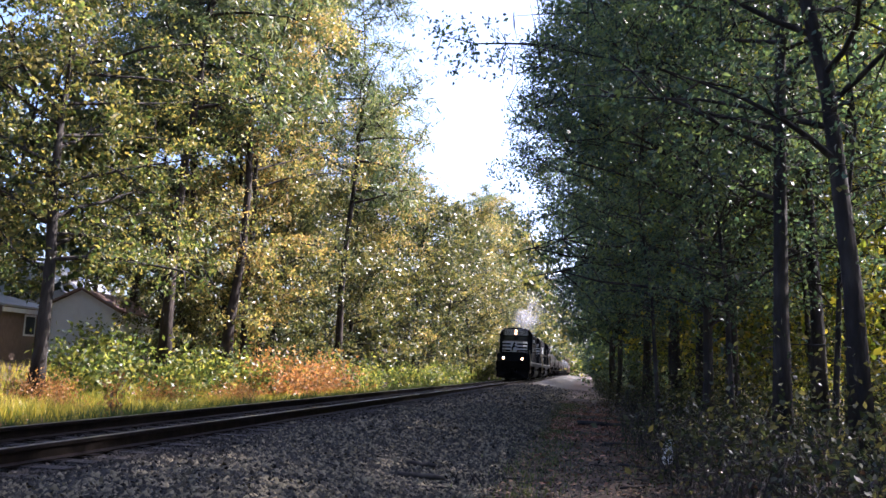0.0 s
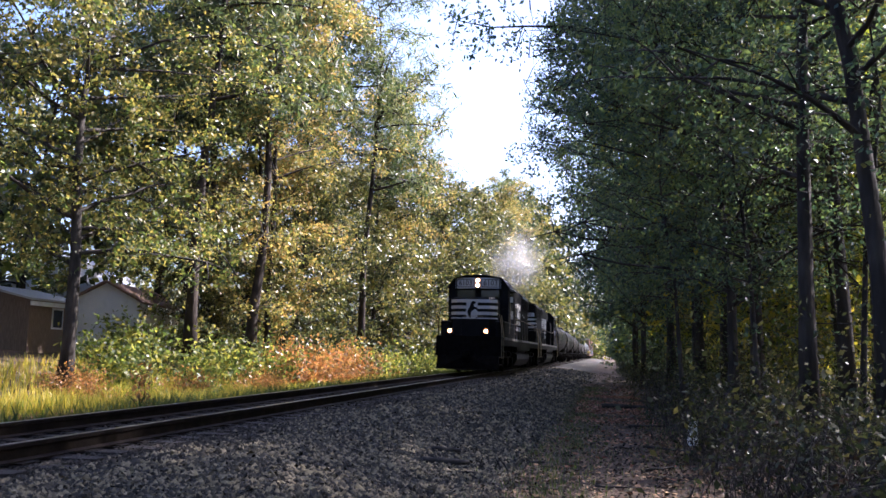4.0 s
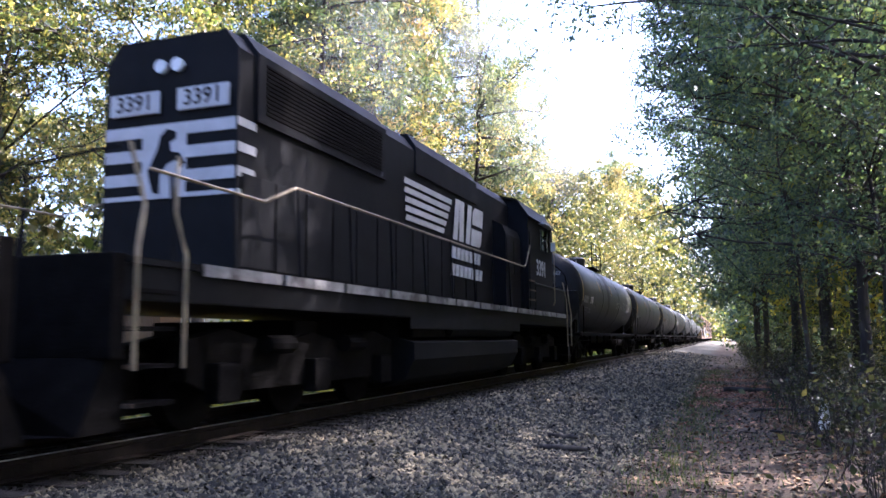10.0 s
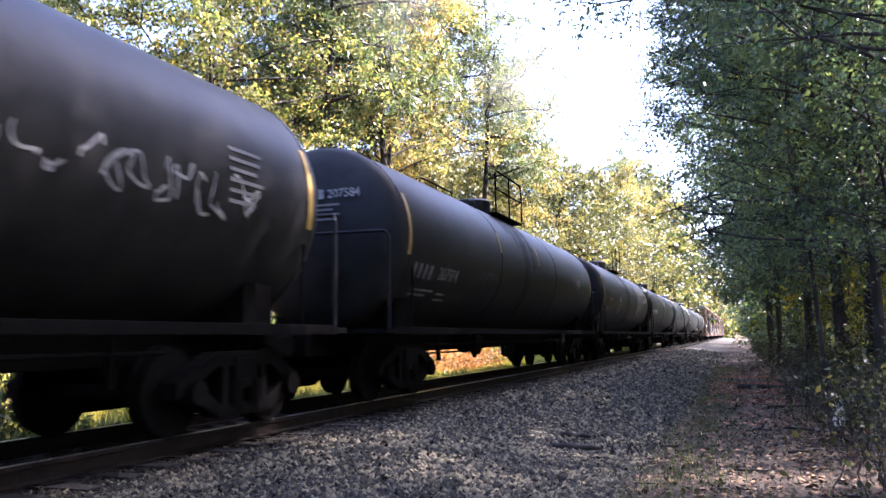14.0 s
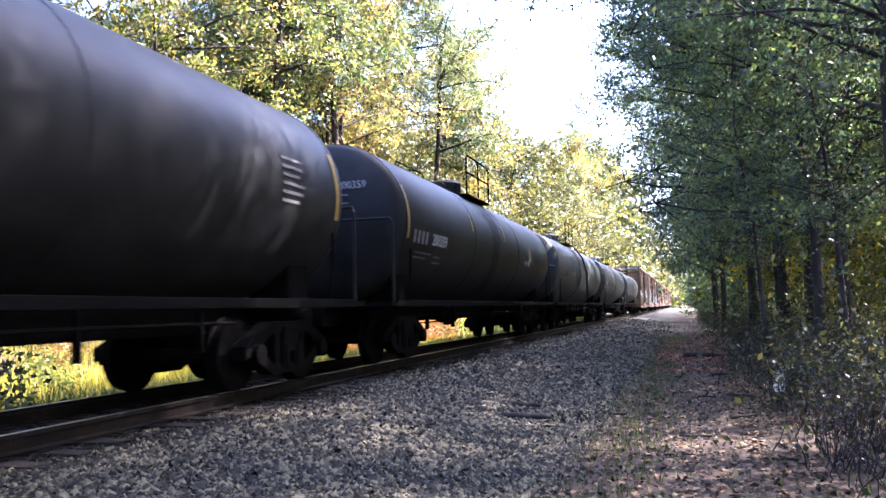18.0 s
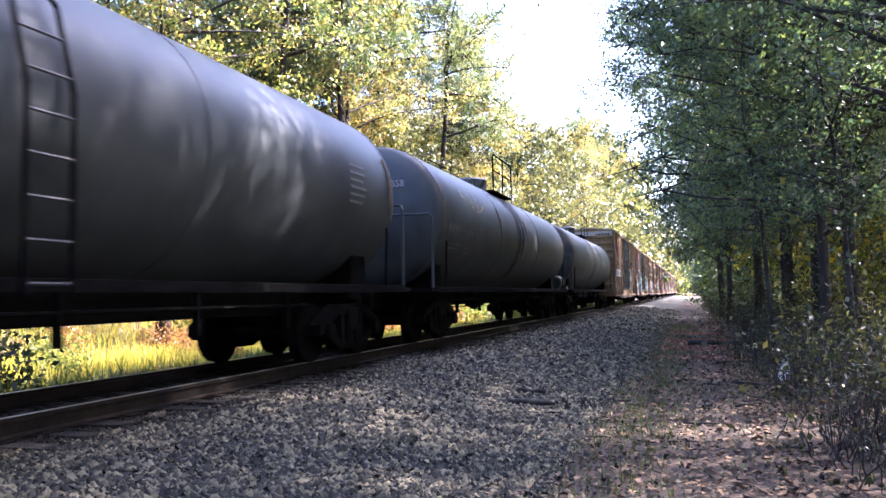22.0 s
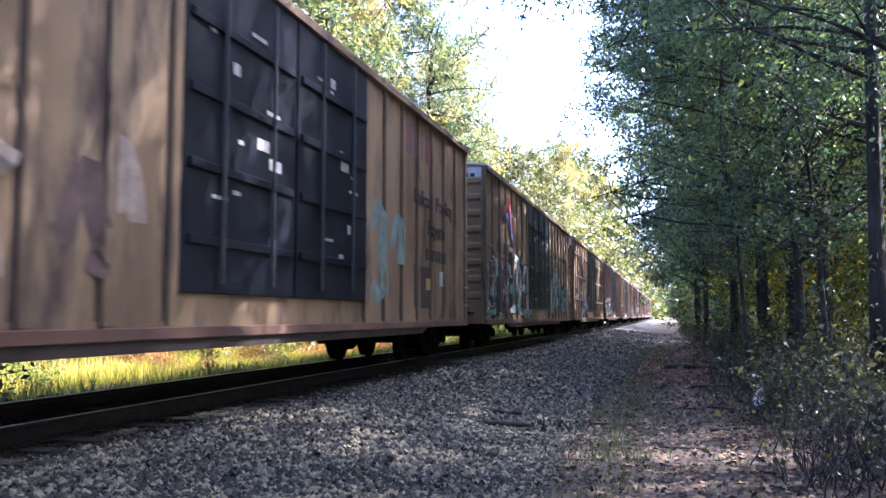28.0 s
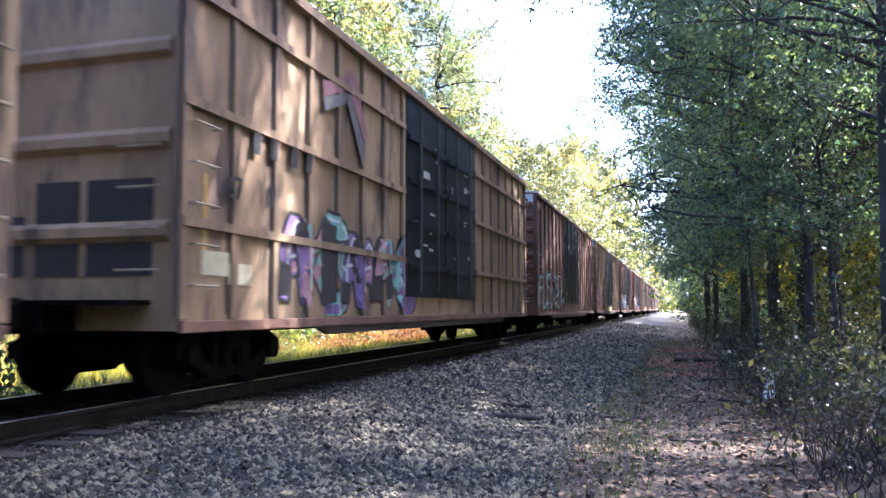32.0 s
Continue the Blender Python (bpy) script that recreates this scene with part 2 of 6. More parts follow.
def ground_z(x, y):
    x, y = np.asarray(x, float), np.asarray(y, float)
    near = 0.05 * np.sin(x * 0.9 + 0.4 * y) * np.cos(0.7 * y - 0.5 * x) + 0.03 * np.sin(2.3 * x + 1.1 * y)
    bank = 0.36 * smooth(-1.2, -4.5, x) * smooth(-11.0, -8.1, x)
    right = 0.30 * smooth(1.0, 6.0, x) + 0.02 * np.clip(x - 6, 0, 200) * 0.5
    left = -0.25 * smooth(-8.0, -10.0, x) + 1.45 * smooth(-13, -24, x)
    calm = 1 - smooth(-8.5, -7.9, x) * (1 - smooth(-4.9, -3.5, x))
    return bank + right + left + near * calm * (0.35 + 0.65 * (smooth(0.5, 2.5, np.abs(x + 0.5) - 1)))


def build_ground():
    xs = np.concatenate([[-900, -300, -120, -70], np.linspace(-45, -10, 50), np.linspace(-9.7, 4, 70), np.linspace(4.5, 30, 40), [60, 120, 300, 900]])
    ys = np.concatenate([[-900, -300, -100, -40, -20, -10, -4], np.linspace(-2, 30, 90), np.linspace(31, 120, 70), np.linspace(125, 300, 30), [450, 900, 2500]])
    X, Y = np.meshgrid(xs, ys)
    V = np.stack([X, Y, ground_z(X, Y)], -1).reshape(-1, 3)
    nx = len(xs)
    i = (np.arange(len(ys) - 1)[:, None] * nx + np.arange(nx - 1)[None]).ravel()
    F = np.stack([i, i + 1, i + nx + 1, i + nx], 1)
    g = mesh_np("ground", V, F, M["soil"], smooth=True)
    tagged(g, "brown soil and leaf litter ground beside the track", "ground", kind="structure")
    # the crushed-stone bed, a few millimetres over the ground, ragged where it meets the path
    ys = np.concatenate([np.linspace(-12, 60, 200), np.linspace(61, 330, 140)])
    us = np.linspace(0, 1, 30)
    rng = np.random.default_rng(3)
    edge = -1.35 + 0.25 * np.sin(ys * 0.9) + 0.3 * np.sin(ys * 0.37 + 1) + rng.normal(0, 0.08, len(ys))
    X = -9.4 + (edge[:, None] + 9.4) * us[None]
    Y = np.repeat(ys[:, None], 30, 1)
    Z = ground_z(X, Y) + 0.012 + 0.012 * rng.random(X.shape)
    V = np.stack([X, Y, Z], -1).reshape(-1, 3)
    i = (np.arange(len(ys) - 1)[:, None] * 30 + np.arange(29)[None]).ravel()
    F = np.stack([i, i + 1, i + 31, i + 30], 1)
    # bed by the track: oil stain and the rail's shadow in one dark colour
    under_track = V[F[:, 1], 0] < -4.8
    b = mesh_np("ballast_bed", V, F[~under_track], M["ballast"], smooth=True)
    tagged(b, "grey crushed stone bed that carries the track", "ballast", kind="structure")
    b = mesh_np("track_bed", V, F[under_track], M["oily_shaded"], smooth=True)
    tagged(b, "oil-stained stone bed under the ties, darkened for shade by the rail", "ballast", kind="structure")


def scatter_stones():
    """Loose crushed stone: faceted lumps, small far off, joined."""
    rng = np.random.default_rng(11)
    cap = np.array([(1, 0, -0.3), (-1, 0, -0.3), (0, 1, -0.3), (0, -1, -0.3), (0, 0, 1)], float)
    faces = np.array([(0, 2, 4), (2, 1, 4), (1, 3, 4), (3, 0, 4)])
    bands = [(-7, 2.2, 24000, 0.03), (2.2, 7, 36000, 0.025), (7, 14, 38000, 0.029), (14, 30, 30000, 0.04), (30, 70, 12000, 0.06)]
    piles = {"clean": ([], []), "oily_shaded": ([], [])}
    for y0, y1, n, r in bands:
        y = y0 + (y1 - y0) * rng.random(n)
        x = np.where(rng.random(n) < 0.9, -5.6 + 4.5 * rng.random(n) ** 0.9, -1.5 + 2.6 * rng.random(n) ** 1.6)
        x = np.where(rng.random(n) < 0.24, -8.6 + 4.0 * rng.random(n), x)
        keep = (np.abs(x - TRACK - 0.75) > 0.1) & (np.abs(x - TRACK + 0.75) > 0.1)
        x, y = x[keep], y[keep]
        n = len(x)
        s = r * np.where(x > -1.2, 0.6, 1.0)[:, None] * (0.5 + 1.0 * rng.random((n, 1)) ** 1.6) * np.stack([0.8 + 0.6 * rng.random(n), 0.8 + 0.6 * rng.random(n), 0.5 + 0.5 * rng.random(n)], 1)
        p = cap[None] * s[:, None] * (0.7 + 0.6 * rng.random((n, 5, 1))) + rng.normal(0, 0.16 * r, (n, 5, 3))
        a, b = rng.random(n) * 6.28, rng.normal(0, 0.5, n)
        ca, sa, cb, sb = np.cos(a), np.sin(a), np.cos(b), np.sin(b)
        q = np.stack([p[..., 0], p[..., 1] * cb[:, None] - p[..., 2] * sb[:, None], p[..., 1] * sb[:, None] + p[..., 2] * cb[:, None]], -1)
        q = np.stack([q[..., 0] * ca[:, None] - q[..., 1] * sa[:, None], q[..., 0] * sa[:, None] + q[..., 1] * ca[:, None], q[..., 2]], -1)
        q += np.stack([x, y, ground_z(x, y) + 0.018 + 0.3 * s[:, 2]], 1)[:, None]
        dark = x < -4.85 + 0.25 * np.sin(0.8 * y) + rng.normal(0, 0.22, n)
        for key, some in (("clean", ~dark), ("oily_shaded", dark)):
            V, F = piles[key]
            off = sum(len(v) for v in V)
            V.append(q[some].reshape(-1, 3))
            F.append((np.arange(int(some.sum()))[:, None, None] * 5 + faces[None]).reshape(-1, 3) + off)
    for key, name, material, label in (("clean", "ballast_stones", "stone", "grey angular crushed stones lying beside the rails"),
                                       ("oily_shaded", "track_stones", "oily_shaded", "oil-stained crushed stones round the ties, darkened for shade by the rail")):
        V, F = piles[key]
        tagged(mesh_np(name, np.concatenate(V), np.concatenate(F), M[material]), label, "stones", kind="stuff")


def build_track():
    track = thing("railway_track", pose(TRACK, 0, 0), "two brown rusted rails with polished heads on dark timber ties", "track", kind="structure")
    # rail profile: foot, web and head
    prof = [(-0.07, 0), (0.07, 0), (0.07, 0.012), (0.012, 0.03), (0.012, 0.125), (0.035, 0.135), (0.035, 0.168), (0.028, 0.174),
            (-0.028, 0.174), (-0.035, 0.168), (-0.035, 0.135), (-0.012, 0.125), (-0.012, 0.03), (-0.07, 0.012)]
    for x in (-0.7525, 0.7525):
        r = part("rail", prism_y([(x + a, RAIL - 0.178 + b) for a, b in prof], -30, 330), M["rail"], track)
        h = part("rail_head", boxed(x - 0.024, x + 0.024, -30, 330, RAIL - 0.005, RAIL), M["railhead"], r, "polished bright running surface")
    rng = random.Random(5)
    proto = None
    for i in range(300):
        y = -8 + i * 0.53
        m = pose(rng.uniform(-0.06, 0.06), y, RAIL - 0.178 - 0.012 + rng.uniform(-0.008, 0.004), 0, rng.uniform(-0.5, 0.5), rng.uniform(-0.8, 0.8))
        if proto is None:
            proto = part("tie", boxed(-1.3, 1.3, -0.115, 0.115, -0.17, 0.0, bevel=0.012), M["tie"], track)
            proto.matrix_basis = m
        else:
            again(proto, m)
    plate = None
    for i in range(60):
        y = -8 + i * 0.53
        for x in (-0.7525, 0.7525):
            m = pose(x, y, RAIL - 0.186)
            if plate is None:
                plate = part("tie_plate", boxed(-0.16, 0.16, -0.09, 0.09, -0.008, 0.007, bevel=0.003), M["rail"], track)
                plate.matrix_basis = m
            else:
                again(plate, m)


# ---- plants
def leaf_arrays(centres, rng, size, droop=0.3, slim=0.5, jitter=0.35, axis=None):
    """Leaves as folded rhombs round the centres: verts and quads."""
    n = len(centres)
    d = rng.normal(size=(n, 3)) if axis is None else axis + rng.normal(0, 0.45, (n, 3))
    d[:, 2] -= droop
    d /= np.linalg.norm(d, axis=1)[:, None] + 1e-9
    e = np.cross(d, rng.normal(size=(n, 3)))
    e /= np.linalg.norm(e, axis=1)[:, None] + 1e-9
    s = size * (1 - jitter + 2 * jitter * rng.random((n, 1)))
    nrm = np.cross(d, e)
    v = np.stack([centres, centres + d * s * 0.45 + e * s * slim * 0.5 + nrm * s * 0.08, centres + d * s, centres + d * s * 0.45 - e * s * slim * 0.5 + nrm * s * 0.08], 1)
    return v.reshape(-1, 3), np.arange(4 * n).reshape(-1, 4)


def grow(rng, height, base, spread, limbs, twigs, lean=0.0, droop=0.1, trunk_r=0.2, conical=0.0, up=0.35, vary=(0.7, 1.2)):
    """A skeleton: trunk line, limb lines and the twigs' ends with their directions."""
    k = 9
    zz = np.linspace(0, height, k)
    bend = np.cumsum(rng.normal(0, 0.018 * height, (k, 2)), 0) * (zz[:, None] / height)
    bend[0] = 0
    trunk = [Vector((bend[i, 0] + lean * zz[i], bend[i, 1], zz[i])) for i in range(k)]
    radii = [max(0.012, trunk_r * (1 - 0.93 * (z / height) ** 0.8)) * (1.35 if z == 0 else 1) for z in zz]

    def on_trunk(z):
        f = min(max(z / height * (k - 1), 0), k - 1.001)
        i = int(f)
        return trunk[i].lerp(trunk[i + 1], f - i)
    branches, ends = [(trunk, radii, 8)], []
    for j in range(limbs):
        h = (j + rng.random()) / limbs
        z = height * (base + (0.97 - base) * h)
        shape = (1 - h) ** 0.6 * conical + (1 - conical) * (0.45 + 0.9 * math.sin(math.pi * min(1, 0.12 + 0.85 * h)) * 0.75)
        ln = spread * max(0.18, shape) * rng.uniform(*vary)
        a = rng.random() * 6.283
        d = Vector((math.cos(a), math.sin(a), up + rng.normal(0, 0.15)))
        p, pts, step = on_trunk(z), [], ln / 5
        pts.append(p.copy())
        for s in range(5):
            p = p + d.normalized() * step
            pts.append(p.copy())
            d += Vector((rng.normal(0, 0.22), rng.normal(0, 0.22), rng.normal(0, 0.12) - droop * s * 0.3))
        r0 = max(0.015, trunk_r * 0.36 * (1 - 0.6 * h))
        branches.append((pts, [r0 * (1 - 0.17 * s) for s in range(6)], 5))
        for w in range(twigs):
            s = 1 + int(rng.random() * 4.99)
            q = pts[s]
            dd = Vector((rng.normal(), rng.normal(), rng.normal(0.1, 0.6))).normalized()
            tl = ln * rng.uniform(0.15, 0.38)
            mid = q + dd * tl * 0.5
            e = q + dd * tl + Vector((0, 0, -0.12 * tl))
            branches.append(([q, mid, e], [r0 * 0.4, r0 * 0.25, 0.006], 3))
            ends.append((e, tl))
            ends.append((mid, tl * 0.7))
        ends.append((pts[-1], ln * 0.25))
    return branches, ends


def build_tree(name, m, label, leaf, bark, seed, height, base, spread, limbs, twigs, leaves, size, clump=0.55, trunk_r=0.2,
               conical=0.0, up=0.35, droop=0.1, slim=0.5, lean=0.0, vary=(0.7, 1.2), bound=99.0, facing=False, group="", category="tree"):
    rng = np.random.default_rng(seed)
    branches, ends = grow(rng, height, base, spread, limbs, twigs, lean, droop, trunk_r, conical, up, vary)
    tree = thing(name, m, label, category, group)
    bm = bmesh.new()
    tube(bm, branches[0][0], branches[0][1], 9)
    part("trunk", bm, M[bark], tree, smooth=True)
    V, F, off = [], [], 0
    for pts, rs, sides in branches[1:]:
        P = np.array([tuple(p) for p in pts])
        P[:, :2] *= np.minimum(1.0, 0.95 * bound / (np.hypot(P[:, 0], P[:, 1]) + 1e-6))[:, None]
        D = np.gradient(P, axis=0)
        D /= np.linalg.norm(D, axis=1)[:, None] + 1e-9
        A = np.cross(D, (0.2, 0.3, 0.93))
        A /= np.linalg.norm(A, axis=1)[:, None] + 1e-9
        B = np.cross(D, A)
        th = 2 * np.pi * np.arange(sides) / sides
        ring = P[:, None] + np.array(rs)[:, None, None] * (np.cos(th)[None, :, None] * A[:, None] + np.sin(th)[None, :, None] * B[:, None])
        V.append(ring.reshape(-1, 3))
        n = len(P)
        i = np.arange(n - 1)[:, None] * sides
        kk = np.arange(sides)[None]
        F.append(np.stack([i + kk, i + (kk + 1) % sides, i + sides + (kk + 1) % sides, i + sides + kk], -1).reshape(-1, 4) + off)
        off += n * sides
    mesh_np("branching", np.concatenate(V), np.concatenate(F), M[bark], tree, smooth=True)
    E = np.array([tuple(e) for e, _ in ends])
    R = np.array([r for _, r in ends])
    # each twig carries a few tufts, and each tuft many leaves
    tufts = np.repeat(E, 3, 0) + rng.normal(0, 1, (3 * len(E), 3)) * (clump * (0.4 + 0.6 * np.repeat(R, 3) / R.max()))[:, None] * (1, 1, 0.7)
    # the crown's outline: lobed, and closed by the outermost tufts
    th = np.arctan2(tufts[:, 1], tufts[:, 0])
    lim = bound * (0.88 + 0.07 * np.sin(3 * th + 0.8 * tufts[:, 2]) + 0.06 * np.sin(7 * th - 1.7 * tufts[:, 2]))
    rad = np.hypot(tufts[:, 0], tufts[:, 1])
    tufts[:, :2] *= np.where(rad > lim, lim * (0.78 + 0.22 * rng.random(len(rad))) / (rad + 1e-6), 1.0)[:, None]
    weight = rng.random(len(tufts)) ** (1.5 if size > 0.29 else 2.3) + 0.05
    if facing:     # fuller on the open side, over the path
        weight *= 0.12 + 1.0 / (1.0 + np.exp(1.6 * (tufts[:, 0] + 0.4)))
    pick = rng.choice(len(tufts), leaves, p=weight / weight.sum())
    off = rng.normal(0, 1, (leaves, 3)) * clump * 0.42 * (1, 1, 0.6)
    v, f = leaf_arrays(tufts[pick] + off, rng, size, 0.35, slim)
    mesh_np("crown", v, f, M[leaf], tree)
    return tree


def build_bush(name, m, label, leaf, seed, radius, height, leaves, size, stems=9, group="", category="bush", slim=0.5):
    rng = np.random.default_rng(seed)
    bush = thing(name, m, label, category, group)
    bm = bmesh.new()
    tips = []
    for _ in range(stems):
        a, r = rng.random() * 6.283, radius * rng.random() ** 0.5
        h = height * rng.uniform(0.5, 1.0) * (1 - 0.35 * r / radius)
        top = Vector((r * math.cos(a), r * math.sin(a), h))
        mid = Vector((top.x * 0.4, top.y * 0.4, h * 0.55))
        foot = Vector((top.x * 0.7 + rng.normal(0, 0.25) * radius, top.y * 0.7 + rng.normal(0, 0.25) * radius, -0.05))
        mid = foot.lerp(top, 0.5) + Vector((rng.normal(0, 0.12), rng.normal(0, 0.12), 0.1)) * radius
        r0 = rng.uniform(0.005, 0.013)
        tube(bm, [foot, foot.lerp(mid, 0.5) + Vector((rng.normal(0, 0.04), rng.normal(0, 0.04), 0)), mid, top], [r0, r0 * 0.8, r0 * 0.6, 0.003], 4)
        for _ in range(2):
            side = mid.lerp(top, rng.random()) 
            tube(bm, [side, side + Vector((rng.normal(0, 0.25), rng.normal(0, 0.25), rng.normal(0.08, 0.15))) * radius], [r0 * 0.5, 0.002], 3)
        tips += [(top, 0.25), (mid.lerp(top, 0.5), 0.3), (mid, 0.3), (mid * 0.6, 0.3)]
    tagged(part("twiggy_stem_tangle", bm, M["bark"], bush), kind="stuff")
    E = np.array([tuple(t) for t, _ in tips])
    pick = rng.integers(0, len(E), leaves)
    c = E[pick] + rng.normal(0, 1, (leaves, 3)) * radius * 0.22
    c[:, 2] = np.abs(c[:, 2])
    v, f = leaf_arrays(c, rng, size, 0.2, slim)
    mesh_np("foliage", v, f, M[leaf], bush)
    return bush


def blades(name, material, label, spots, seed, height, width, category="grass"):
    """Grass and tall weeds: thin bent blades standing on the ground, joined."""
    rng = np.random.default_rng(seed)
    n = len(spots)
    x, y = spots[:, 0], spots[:, 1]
    h = height * (0.4 + 0.8 * rng.random(n))
    a = rng.random(n) * 6.283
    lean = np.stack([np.cos(a), np.sin(a)], 1) * (h * (0.1 + 0.4 * rng.random(n)))[:, None]
    b = rng.random(n) * 6.283
    w = np.stack([np.cos(b), np.sin(b)], 1) * width * (0.6 + 0.8 * rng.random((n, 1)))
    p = np.stack([x, y, ground_z(x, y) - 0.02], 1)
    v = np.zeros((n, 5, 3))
    v[:, 0] = p
    v[:, 0, :2] -= w / 2
    v[:, 1] = p
    v[:, 1, :2] += w / 2
    mid = p + np.concatenate([lean * 0.35, (h * 0.6)[:, None]], 1)
    v[:, 2], v[:, 3] = mid, mid
    v[:, 2, :2] += w * 0.4
    v[:, 3, :2] -= w * 0.4
    v[:, 4] = p + np.concatenate([lean, h[:, None]], 1)
    i = np.arange(n)[:, None] * 5
    f = np.concatenate([i + np.array([[0, 1, 2]]), i + np.array([[0, 2, 3]]), i + np.array([[3, 2, 4]])], 0)
    ob = mesh_np(name, v.reshape(-1, 3), f, material)
    return tagged(ob, label, category, kind="stuff")


def woods_mass(name, material, label, n, x0, x1, y0, y1, z1, size, seed, category="woods"):
    """Far undergrowth and low crowns, joined: leaves in clumps with gaps between."""
    rng = np.random.default_rng(seed)
    k = n // 60
    c = np.stack([x0 + (x1 - x0) * rng.random(k), y0 + (y1 - y0) * rng.random(k), z1 * rng.random(k) ** 1.2], 1)
    p = np.repeat(c, 60, 0) + rng.normal(0, 1, (k * 60, 3)) * (1.1, 1.1, 0.8)
    p[:, 2] = np.abs(p[:, 2]) + ground_z(p[:, 0], p[:, 1])
    v, f = leaf_arrays(p, rng, size, 0.2, 0.6)
    return tagged(mesh_np(name, v, f, material), label, category, kind="stuff")


# ---- the place
def at(x, y, turn=0.0, sink=0.05):
    return pose(x, y, float(ground_z(x, y)) - sink, 0, 0, turn)


def left_side():
    """Trees, scrub and tall grass beyond the far rail."""
    oak = build_tree("oak_tree", at(-16.1, 21.7), "tall oak with sunlit green and yellow leaves at the wood's edge", "oak", "bark", 21, 18, 0.2, 6.0, 34, 10, 42000, 0.155,
                     clump=0.5, trunk_r=0.24, droop=0.16)
    for x, y, a in ((-20.5, 11.0, 130), (-28.5, 24.0, 250), (-23.0, 41.0, 90)):
        copy_thing(oak, at(x, y, a))
    autumn = build_tree("autumn_tree", at(-15.4, 35.0, 20), "slender hardwood with thin orange and yellow autumn leaves", "autumn", "bark", 22, 21, 0.12, 4.4, 40, 9, 34000, 0.16,
                        clump=0.45, trunk_r=0.2, up=0.6)
    for x, y, a in ((-18.5, 38.5, 140), (-14.6, 55.0, 250), (-11.8, 88.0, 60)):
        copy_thing(autumn, at(x, y, a))
    pine = build_tree("pine_tree", at(-14.4, 46.0, 0), "tall pine with dark needles and open bare limbs", "pine", "pinebark", 23, 24.5, 0.45, 4.8, 30, 9, 11000, 0.36,
                      clump=0.42, trunk_r=0.27, up=0.25, slim=0.2, droop=0.0)
    for x, y, a in ((-18.0, 42.5, 80), (-23.5, 38.5, 160), (-18.4, 35.8, 240), (-16.5, 62.0, 300), (-20.0, 35.4, 30), (-19.2, 35.9, 210), (-13.2, 98, 120), (-23, 54, 95), (-25, 20, 60), (-20.0, 17.0, 200), (-16.0, 28.8, 15), (-15.2, 32.4, 135)):
        copy_thing(pine, at(x, y, a))
    maple = build_tree("broadleaf_tree", at(-13.0, 61.0), "broad green tree with yellowing outer leaves, branched to the ground", "darkleaf", "bark", 24, 15.5, 0.04, 4.6, 40, 8, 21000, 0.23,
                       clump=0.5, trunk_r=0.2)
    for x, y, a in ((-12.4, 71.0, 60), (-15.5, 52.0, 150), (-11.6, 80.0, 200), (-12.0, 94.0, 290)):
        copy_thing(maple, at(x, y, a))
    for x, y, a, k in ((-15.9, 39.5, 35, 0.75), (-17.8, 32.6, 255, 0.62), (-17.0, 46.5, 110, 0.8)):
        copy_thing(maple, at(x, y, a) @ Matrix.Scale(k, 4))
    far = build_tree("distant_tree", at(-11.2, 110.0), "distant green tree beside the track", "darkleaf", "bark", 25, 17, 0.04, 5.0, 28, 4, 4200, 0.54, clump=0.6, trunk_r=0.2)
    for x, y, a, k in ((-12.6, 104, 15, 1.35), (-12.2, 122, 100, 1.5), (-11.8, 139, 190, 1.65), (-11.6, 160, 250, 1.6), (-10.8, 186, 40, 1.5), (-9.8, 225, 130, 1.3), (-13.4, 90, 220, 1.2)):
        copy_thing(far, at(x, y, a) @ Matrix.Scale(k, 4))
    for x, y, a in ((-29.0, 43.5, 35), (-34.5, 42.0, 215), (-17.5, 78, 300), (-20, 100, 80), (-6.5, 268, 10), (-1.0, 290, 60), (4.0, 275, 90), (-22, 66, 10),
                    (-28, 34, 50), (-31, 22, 120), (-36, 52, 170), (-40, 36, 220), (-34, 12, 260), (-27, 72, 310), (-32, 62, 20), (-26, 4, 70), (-20, -2, 110), (-17, -12, 160), (-22, -20, 200), (-15, -28, 30),
                    (-38, 24, 15), (-44, 46, 75), (-25, 88, 140), (-28, 10, 330)):
        copy_thing(far, at(x, y, a))
    woods_mass("far_wood", M["scrub"], "leafy wood behind the houses", 18000, -62, -26, -30, 130, 9.0, 0.6, 56)
    # the mass at y -48 to -30 is never seen, added against open sky
    woods_mass("rear_wood", M["woods"], "unseen leafy wood added behind the camera", 5000, -20, 16, -48, -30, 9.0, 0.6, 57)
    woods_mass("end_wood", M["scrub"], "sunlit trees far down the line", 4500, -16, 14, 262, 300, 14.0, 1.0, 58)
    # scrub in front of the trees
    green = build_bush("scrub_bush", at(-14.0, 31.0), "bright green leafy scrub in the tall grass", "scrub", 31, 1.6, 2.4, 1500, 0.2, 14)
    for x, y, a, in ((-14.8, 27.5, 40), (-16.2, 24.5, 90), (-13.4, 42, 150), (-12.6, 47, 220), (-12.0, 53, 10), (-11.4, 58, 60), (-16.5, 32.5, 300), (-11.2, 64, 100),
                     (-10.8, 72, 20), (-10.6, 81, 200), (-10.2, 91, 310), (-19.5, 30.5, 250)):
        copy_thing(green, at(x, y, a))
    rusty = build_bush("rusty_bush", at(-12.9, 36.5), "rust-orange dry shrub standing in the grass", "rust_scrub", 32, 1.8, 2.4, 1600, 0.17, 16)
    for x, y, a in ((-12.5, 39.5, 100), (-13.8, 34.5, 200), (-13.2, 32.6, 260)):
        copy_thing(rusty, at(x, y, a))
